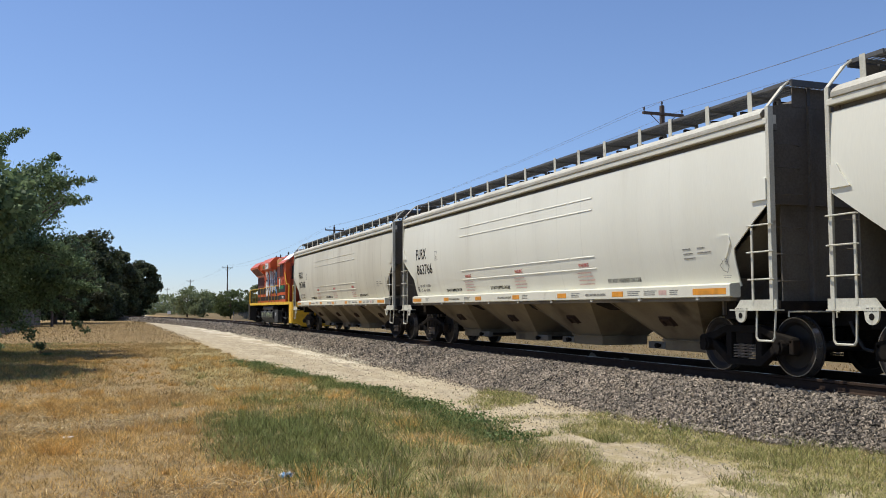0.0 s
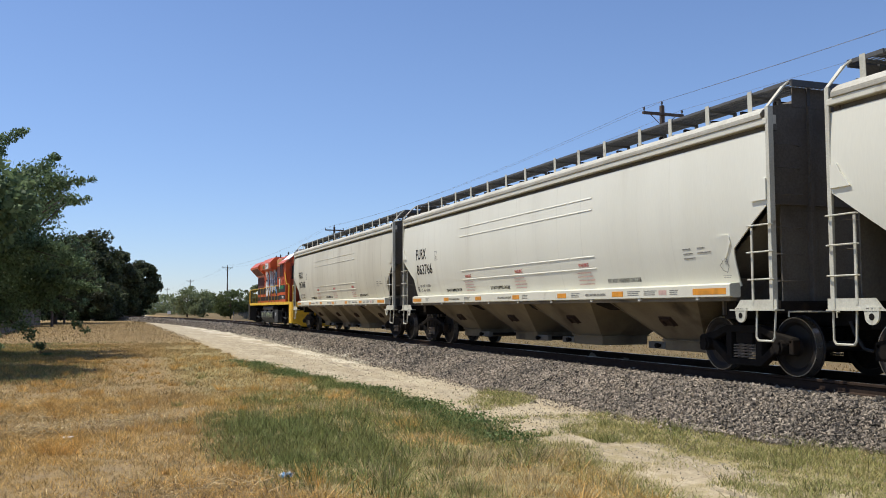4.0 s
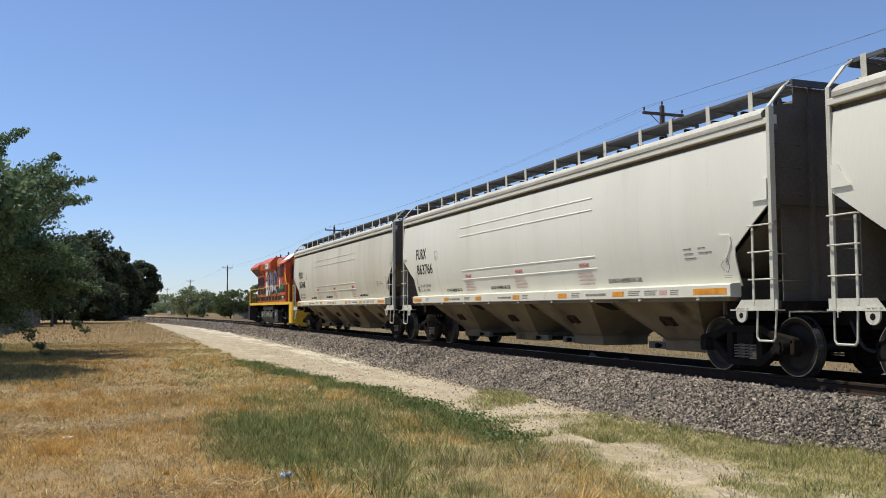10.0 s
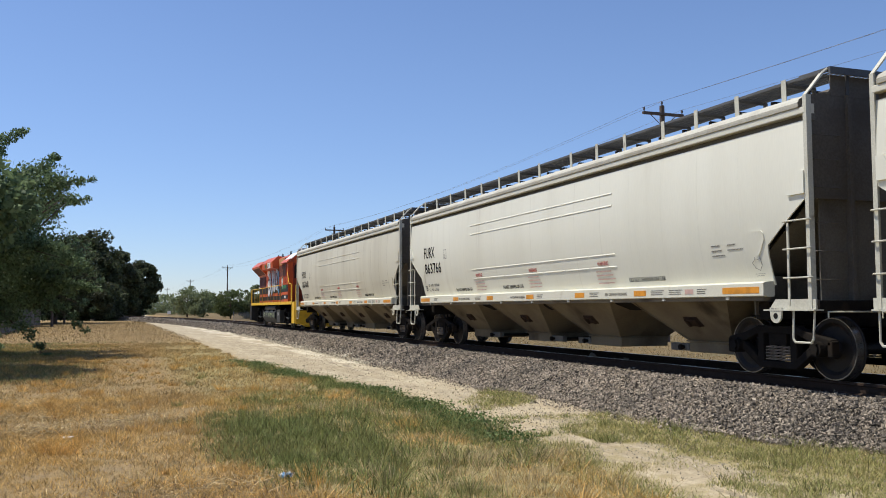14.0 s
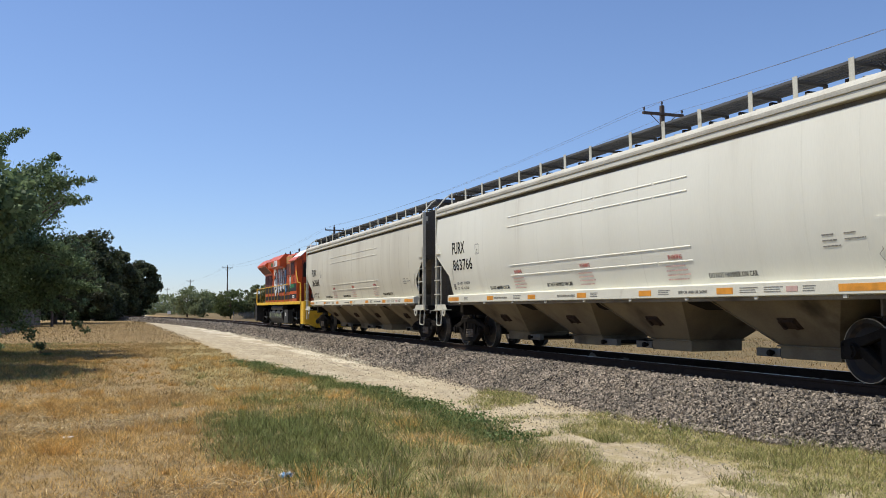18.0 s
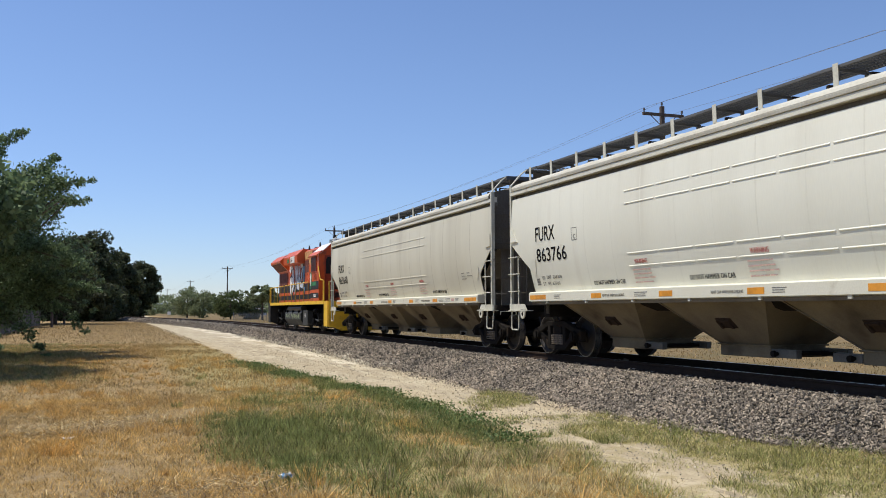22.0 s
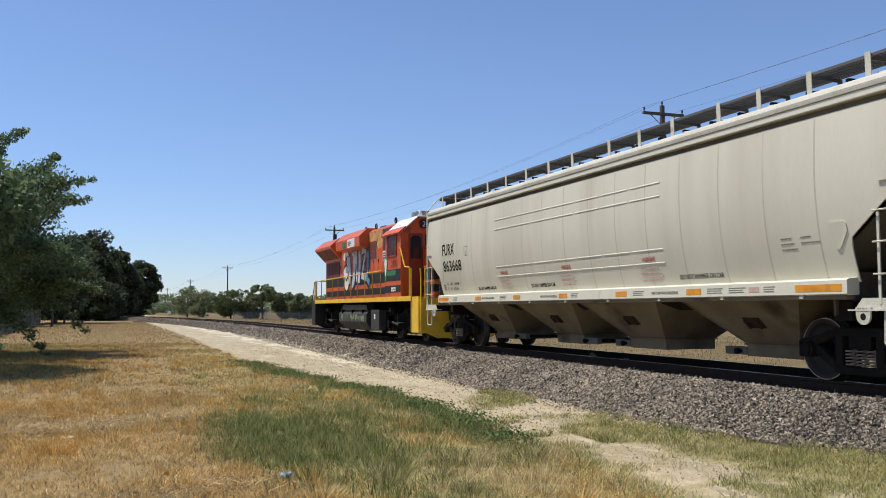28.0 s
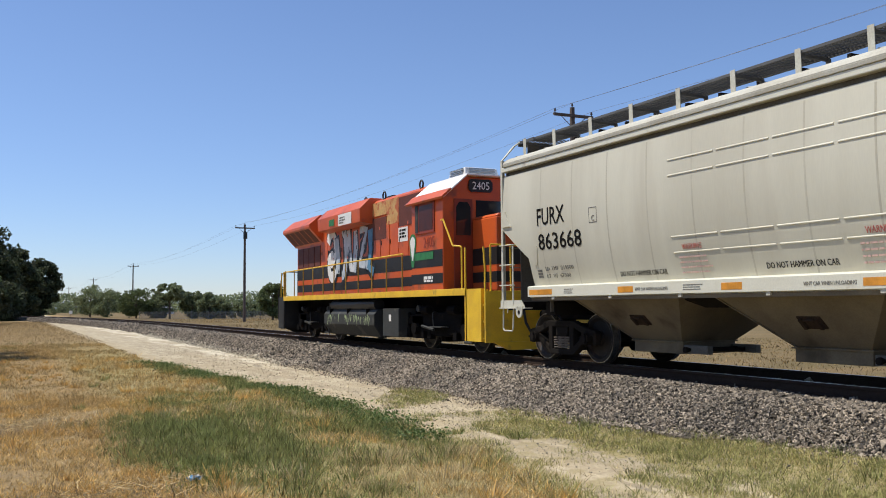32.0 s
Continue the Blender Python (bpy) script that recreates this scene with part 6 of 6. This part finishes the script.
def build_shed(x, y, w, d, h, turn, label):
    """A low far farm building with a shallow gable roof."""
    b = thing("farm_shed", pose(x, y, -0.05, 0, 0, turn), label, "shed")
    s = Shape()
    s.prism([(-w / 2, 0), (w / 2, 0), (w / 2, h), (0, h + w * 0.12), (-w / 2, h)], -d / 2, d / 2, "y")
    part("wall", s, LOCO_WHITE, b)
    for side in (-1, 1):
        s = Shape()
        s.hexa([(0, -d / 2 - 0.3, h + w * 0.12), (side * (w / 2 + 0.3), -d / 2 - 0.3, h - 0.07), (side * (w / 2 + 0.3), d / 2 + 0.3, h - 0.07), (0, d / 2 + 0.3, h + w * 0.12)],
               [(0, -d / 2 - 0.3, h + w * 0.12 + 0.1), (side * (w / 2 + 0.3), -d / 2 - 0.3, h + 0.03), (side * (w / 2 + 0.3), d / 2 + 0.3, h + 0.03), (0, d / 2 + 0.3, h + w * 0.12 + 0.1)])
        part("roof", s, TANK_GREY, b)
    s = Shape()
    s.box(-0.6, 0.6, -d / 2 - 0.04, -d / 2 - 0.005, 0.05, 2.0)
    part("door", s, FENCE_WOOD, b)


build_shed(42.0, 285, 7.0, 5.0, 2.2, 12, "low white shed with a grey roof beyond the scrub")
build_shed(67.0, 300, 9.0, 6.0, 2.4, -20, "long low white shed among far trees")
marker = thing("marker_post", pose(8.9, 150, 0), "small white marker plate on a thin post by the line", "marker")
s = Shape()
s.rod((0, 0, -0.1), (0, 0, 1.2), 0.04, 6)
part("post", s, POLE_WOOD, marker)
s = Shape()
s.box(-0.25, 0.25, -0.05, -0.03, 0.95, 1.45)
part("plate", s, LOCO_WHITE, marker)


# ---------------------------------------------------------------- grass
def build_grass(name, label, n, x0, x1, y0, y1, tall, wide, material, keep, seed, lean=0.5):
    rng = np.random.default_rng(seed)
    x, y = x0 + (x1 - x0) * rng.random(n), y0 + (y1 - y0) * rng.random(n)
    ok = np.array([keep(a, b) for a, b in zip(x, y)]) > rng.random(n)
    x, y = x[ok], y[ok]
    n = len(x)
    h = tall * rng.lognormal(0, 0.38, n) * (0.85 + 0.5 * np.sin(x * 5.1 + 2 * np.sin(y * 3.3)) * np.sin(y * 4.7 + 2 * np.sin(x * 2.9)))
    w = wide * (0.6 + 0.8 * rng.random(n))
    a = rng.random(n) * math.tau
    ax, ay = np.cos(a), np.sin(a)
    b = rng.random(n) * math.tau
    k = lean * rng.random(n) * h
    dx, dy = np.cos(b) * k, np.sin(b) * k
    z = ground_z(x, y) - 0.008
    v = np.stack([np.stack([x - ax * w, y - ay * w, z], 1), np.stack([x + ax * w, y + ay * w, z], 1),
                  np.stack([x + ax * w * 0.25 + dx, y + ay * w * 0.25 + dy, z + h], 1),
                  np.stack([x - ax * w * 0.25 + dx, y - ay * w * 0.25 + dy, z + h], 1)], 1).reshape(-1, 3)
    faces = np.arange(n * 4).reshape(-1, 4).tolist()
    me = bpy.data.meshes.new(name)
    me.from_pydata(v.tolist(), [], faces)
    me.materials.append(material)
    return tagged(new(name, me), label, "grass", "", "stuff")


STRAW = shader("dry_straw", (0.60, 0.40, 0.145), 0.8, second=(0.37, 0.265, 0.125), scale=0.45, grain=6, amount=0.3, bump=0, spread=0.8, island=True, translucent=0.25, spec=0.15)
STRAW_FAR = shader("brown_straw", (0.31, 0.215, 0.10), 0.85, second=(0.215, 0.17, 0.08), scale=0.12, grain=2, amount=0.3, bump=0, spread=0.8, island=True, translucent=0.25, spec=0.15)
STRAW_MID = shader("dull_straw", (0.47, 0.315, 0.125), 0.8, second=(0.29, 0.225, 0.11), scale=0.3, grain=4, amount=0.3, bump=0, spread=0.8, island=True, translucent=0.25, spec=0.15)
STRAW_PALE = shader("pale_straw", (0.60, 0.49, 0.28), 0.8, second=(0.47, 0.36, 0.18), scale=0.7, grain=6, amount=0.3, bump=0, spread=0.62, island=True, translucent=0.25, spec=0.15)
BLADE = shader("green_blade", (0.21, 0.235, 0.082), 0.7, second=(0.275, 0.265, 0.10), scale=0.8, grain=6, amount=0.3, bump=0, spread=0.8, island=True, translucent=0.25, spec=0.15)
WEED = shader("weed_leaf", (0.11, 0.165, 0.055), 0.7, second=(0.15, 0.18, 0.07), scale=0.9, grain=6, amount=0.3, bump=0, spread=0.35, island=True, translucent=0.25, spec=0.15)


def wave(x, y, s, k):
    return noise.noise((x * s, y * s, k))


def dry_here(x, y):
    e = float(edge_x(y)) + 0.35 * wave(x, y, 0.9, 2)
    if x > e:
        return 0.0
    return (1 - 0.96 * green_here(x, y)) * min(1, max(0.10, 0.85 + 1.3 * wave(x, y, 0.45, 5) + 1.0 * wave(x, y, 2.6, 15)))


def green_here(x, y):
    """A soft deep patch, thinner growth round it, and a belt along the dirt track."""
    u, w = (x - 2.35) / 1.15, (y - 12.0) / 3.2
    core = 1.35 - (u * u + w * w) + 0.7 * wave(x, y, 0.8, 9)
    u, w = (x - 3.2) / 2.0, (y - 12.5) / 6.0
    thin = min(0.5, 1.1 - (u * u + w * w)) + 0.8 * wave(x, y, 0.9, 23) - 0.1 - (0.22 if x > 3.5 and y < 11.5 else 0.0)
    e = float(edge_x(y))
    belt = 0.9 - abs(x - e + 0.5 - 0.3 * wave(x, y, 0.4, 4)) / 0.55 + 0.6 * wave(x, y, 0.9, 3) - max(0.0, (10.5 - y) * 0.5) - max(0.0, (y - 26) * 0.08)
    return 0.0 if x > e + 0.1 else max(0, min(1, core), min(0.45, thin), min(0.85, belt))


def verge_here(x, y):
    """Growth along the foot of the bed, an island farther on, and sparse tufts on the trodden dirt."""
    f, e = float(foot_x(y)), float(edge_x(y))
    if x > f + 0.05:
        return 0.12
    low = min(1.0, (x - 6.15 - 0.9 * wave(x, y, 0.7, 31)) / 0.25) * min(1.0, (13.0 - y - 2.0 * wave(x, y, 0.8, 33)) / 0.8)
    a, b = (x - 7.3) * 0.48 + (y - 16.3) * 0.877, (x - 7.3) * 0.877 - (y - 16.3) * 0.48
    isle = 1.3 - (a / 1.9) ** 2 - (b / 0.62) ** 2 + 0.9 * wave(x, y, 1.4, 37)
    tuft = (2.6 * wave(x, y, 1.1, 7) + 0.0) * min(1.0, max(0.0, (13.5 - y) / 2.0))
    fringe = (0.9 - (x - e) / 0.5 + wave(x, y, 1.2, 39)) * min(1.0, max(0.0, (11.5 - y) / 1.5))
    return max(0.0, min(1.0, max(low if x > 6.0 and y < 14 else 0.0, isle, tuft * 0.8, fringe)))


STRAW_GREEN = shader("yellowing_blade", (0.40, 0.36, 0.145), 0.8, second=(0.29, 0.30, 0.11), scale=0.8, grain=6, amount=0.3, bump=0, spread=0.62, island=True, translucent=0.25, spec=0.15)
DEAD = shader("dead_weed", (0.30, 0.23, 0.17), 0.9, second=(0.22, 0.17, 0.12), scale=0.8, grain=6, amount=0.3, bump=0, spread=0.5, island=True)
build_grass("dry_grass", "short dry golden grass over the field", 270000, -3.5, 5.4, 6.5, 19, 0.045, 0.0040, STRAW, dry_here, 1, 1.8)
build_grass("dry_grass", "dry golden grass over the middle field", 140000, -6, 4.4, 19, 48, 0.05, 0.0075, STRAW_MID, dry_here, 2, 1.6)
build_grass("dry_grass", "dry golden grass over the far field", 52000, -8, 4.6, 48, 135, 0.045, 0.016, STRAW_FAR, lambda x, y: 0.9, 10, 1.2)
build_grass("pale_grass", "pale dead grass stalks", 80000, -3.5, 5.5, 6.5, 22, 0.055, 0.0036, STRAW_PALE, lambda x, y: max(0, 0.42 + wave(x, y, 0.7, 12) + (0.6 if x > 3.3 and y < 11.5 else 0.0)) * (1 - 0.85 * green_here(x, y)) * (1 if x < edge_x(y) else 0.08), 3, 2.2)
build_grass("dead_weeds", "brown matted dead weeds", 26000, -3.0, 2.5, 8.0, 16.5, 0.05, 0.003, DEAD, lambda x, y: max(0, 1.1 - ((x - 0.2) / 1.6) ** 2 - ((y - 14.0) / 0.9) ** 2, 1.0 - ((x - 0.6) / 1.5) ** 2 - ((y - 8.7) / 0.7) ** 2) + 0.06, 8, 2.5)
build_grass("green_grass", "green grass patch among the straw", 230000, 0.5, 5.6, 7.5, 28, 0.075, 0.0048, BLADE, green_here, 4, 1.2)
build_grass("yellowing_grass", "sparse yellowing grass beside the ballast", 150000, 4.4, 8.6, 5.0, 19.5, 0.042, 0.0042, STRAW_GREEN, verge_here, 5, 1.6)
build_grass("verge_grass", "green tufts beside the ballast", 30000, 4.6, 8.5, 5.0, 19.0, 0.06, 0.004, BLADE, lambda x, y: verge_here(x, y) * max(0, min(1, 0.2 + 2.5 * wave(x, y, 1.1, 17))), 6, 1.2)
build_grass("pale_grass", "pale dead grass beside the ballast", 26000, 4.4, 8.6, 5.0, 19, 0.05, 0.003, STRAW_PALE, lambda x, y: min(1, 0.04 + verge_here(x, y)), 9, 2.0)
build_grass("shaded_grass", "greener grass under the overhanging tree", 45000, -5.5, 1.5, 22, 50, 0.06, 0.008, BLADE, lambda x, y: max(0, min(0.9, 0.75 - (x + 2.6) / 3.5 + 1.2 * wave(x, y, 0.35, 21))), 15, 1.2)
build_grass("dry_grass", "dry grass beyond the rails", 34000, 13.4, 34, 2, 60, 0.06, 0.014, STRAW_FAR, lambda x, y: 0.9, 7, 1.2)
build_grass("dry_grass", "rough brown grass over the far field beyond the rails", 42000, 13.4, 70, 60, 141, 0.10, 0.022, STRAW_FAR, lambda x, y: max(0.1, min(1, 0.6 + 1.6 * wave(x, y, 0.11, 61))), 16, 1.2)


def build_tussocks(name, label, clumps, blades, x0, x1, y0, y1, tall, wide, material, keep, seed):
    """Taller tufts standing out of the short grass, their blades fanning from one foot."""
    rng = np.random.default_rng(seed)
    c = np.stack([x0 + (x1 - x0) * rng.random(clumps), y0 + (y1 - y0) * rng.random(clumps)], 1)
    c = c[np.array([keep(a, b) for a, b in c]) > rng.random(clumps)]
    k = len(c)
    big = 0.5 + rng.random(k)
    at = np.repeat(np.arange(k), blades)
    n = len(at)
    a = rng.random(n) * math.tau
    r = rng.random(n) ** 0.7
    x = c[at, 0] + np.cos(a) * r * 0.10 * big[at]
    y = c[at, 1] + np.sin(a) * r * 0.10 * big[at]
    h = tall * big[at] * (0.45 + 0.75 * rng.random(n))
    k2 = h * (0.15 + 0.75 * r)
    dx, dy = np.cos(a) * k2, np.sin(a) * k2
    b = rng.random(n) * math.tau
    w = wide * (0.6 + 0.8 * rng.random(n))
    ax, ay = np.cos(b) * w, np.sin(b) * w
    z = ground_z(x, y) - 0.008
    v = np.stack([np.stack([x - ax, y - ay, z], 1), np.stack([x + ax, y + ay, z], 1),
                  np.stack([x + ax * 0.25 + dx, y + ay * 0.25 + dy, z + h * 0.95], 1),
                  np.stack([x - ax * 0.25 + dx, y - ay * 0.25 + dy, z + h * 0.95], 1)], 1).reshape(-1, 3)
    me = bpy.data.meshes.new(name)
    me.from_pydata(v.tolist(), [], np.arange(n * 4).reshape(-1, 4).tolist())
    me.materials.append(material)
    tagged(new(name, me), label, "grass", "", "stuff")


GOLD = shader("golden_straw", (0.68, 0.42, 0.13), 0.8, second=(0.50, 0.30, 0.10), scale=0.8, grain=6, amount=0.3, bump=0, spread=0.5, island=True, translucent=0.25, spec=0.15)
build_tussocks("dry_tussocks", "taller golden tufts in the dry grass", 900, 60, -4.0, 4.6, 6.8, 34, 0.12, 0.0038, GOLD, lambda x, y: dry_here(x, y) * max(0, min(1, 0.45 + 2.4 * wave(x, y, 0.5, 41))), 51)
build_tussocks("pale_tussocks", "taller pale dead tufts among the green", 420, 50, 1.5, 5.4, 6.8, 16, 0.13, 0.0032, STRAW_PALE, lambda x, y: max(0, min(1, 0.35 + 2.0 * wave(x, y, 0.7, 43))) * (1 - green_here(x, y)) * (1 if x < edge_x(y) else 0), 52)
build_tussocks("green_tussocks", "taller soft green tufts", 700, 60, 0.5, 5.4, 7.5, 26, 0.13, 0.004, BLADE, lambda x, y: max(0.05, green_here(x, y)) * (1 if x < edge_x(y) else 0), 53)
build_tussocks("verge_tussocks", "low green tufts along the foot of the ballast", 520, 50, 5.4, 8.6, 5.5, 19, 0.085, 0.0036, BLADE, lambda x, y: verge_here(x, y) * max(0.1, min(1, 0.5 + 2 * wave(x, y, 0.9, 45))), 54)


def build_weeds(n, seed):
    """Low leafy weeds along the edge of the dirt track."""
    rng = np.random.default_rng(seed)
    c = rng.random((90, 2)) ** np.array([1.0, 1.4]) * np.array([0.45, 19]) + np.array([0, 11.0])
    c[:, 0] = edge_x(c[:, 1]) - 0.05 - c[:, 0]
    pick = rng.integers(0, 90, n)
    p = np.concatenate([c[pick] + rng.normal(size=(n, 2)) * 0.19, 0.01 + 0.10 * rng.random((n, 1)) ** 1.5], 1)
    p[:, 2] += ground_z(p[:, 0], p[:, 1])
    a = rng.normal(size=(n, 3)) * np.array([1, 1, 0.5])
    a /= np.linalg.norm(a, axis=1)[:, None]
    b = np.cross(a, rng.normal(size=(n, 3)))
    b /= np.linalg.norm(b, axis=1)[:, None]
    ls = 0.022 * (0.5 + rng.random(n))[:, None]
    v = np.stack([p - a * ls, p + b * ls * 0.6, p + a * ls, p - b * ls * 0.6], 1).reshape(-1, 3)
    me = bpy.data.meshes.new("leafy_weeds")
    me.from_pydata(v.tolist(), [], np.arange(n * 4).reshape(-1, 4).tolist())
    me.materials.append(WEED)
    tagged(new("leafy_weeds", me), "low dark green leafy weeds along the dirt track", "weeds", "", "stuff")


build_weeds(11000, 14)


def build_scrap(name, label, cat, x, y, size, material, seed, flat=0.5):
    """A crumpled scrap lying on the grass."""
    rng = random.Random(seed)
    s = Shape()
    s.sheet([[(x + (i / 5 - 0.5) * size + rng.uniform(-0.02, 0.02), y + (j / 4 - 0.5) * size * 0.6 + rng.uniform(-0.02, 0.02), 0.03 + float(ground_z(np.array([x]), np.array([y]))[0]) + rng.uniform(-0.3, 0.5) * size * flat) for j in range(5)] for i in range(6)])
    ob = flat_object(name, s, material, label, cat)
    m = ob.modifiers.new("thick", "SOLIDIFY")
    m.thickness = 0.004




def build_sticks(n, seed):
    """Dead stalks lying in two mats on the grass."""
    rng = random.Random(seed)
    s = Shape()
    for i in range(n):
        cx, cy, rx, ry = rng.choice(((0.4, 14.2, 1.0, 0.55), (0.9, 8.9, 1.1, 0.5), (-0.9, 13.8, 0.5, 0.5), (-1.6, 15.5, 0.8, 0.5)))
        x, y = cx + rng.gauss(0, rx * 0.5), cy + rng.gauss(0, ry * 0.5)
        z = float(ground_z(np.array([x]), np.array([y]))[0]) + rng.uniform(0.01, 0.07)
        a, l = rng.uniform(0, math.tau), rng.uniform(0.06, 0.22)
        s.rod((x, y, z), (x + l * math.cos(a), y + l * math.sin(a), z + rng.uniform(-0.02, 0.06)), 0.0035, 3, 0.0015)
    flat_object("dead_stalks", s, STRAW_PALE, "mats of pale dead weed stalks on the grass", "dead stalks", "stuff")


build_sticks(900, 21)
build_scrap("plastic_wrapper", "crumpled blue and white plastic wrapper in the grass", "litter", 1.68, 9.08, 0.12, BLUE_PAINT, 2)
build_scrap("paper_scrap", "crumpled white paper scrap in the grass", "litter", 1.72, 9.16, 0.12, LOCO_WHITE, 3)
build_scrap("paper_scrap", "small pale paper scrap in the dry grass", "litter", -0.49, 13.07, 0.13, LOCO_WHITE, 5, 0.25)


# ---------------------------------------------------------------- movement
def travel(t):
    """Metres that the train has rolled towards the camera since it stood still."""
    if t <= 9.4:
        return 0.0
    u = (t - 9.4) / 10
    return 4.9398 * u ** 2 - 6.6156 * u ** 3 + 10.1599 * u ** 4 - 4.025 * u ** 5 + 0.101 * u ** 6 + 0.1366 * u ** 7


def motions():
    stops = [0.0, 9.4] + [9.8 + 0.4 * i for i in range(56)]
    stops = [t for t in stops if t < 31.9] + [32.0]
    for ob, y in ((second, CAR_Y["second"]), (first, CAR_Y["first"]), (third, CAR_Y["third"]), (loco, LOCO_Y)):
        walk(ob, [(t, on_line(y - travel(t))) for t in stops])
    times = [0.0, 9.4] + [9.6 + 0.2 * i for i in range(112)]
    times = [t for t in times if t < 31.95] + [32.0]
    for w in wheelsets:
        y = w.location.y
        walk(w, [(t, pose(0, y, 0.457, math.degrees(travel(t) / 0.457), 0, 0)) for t in times])


motions()
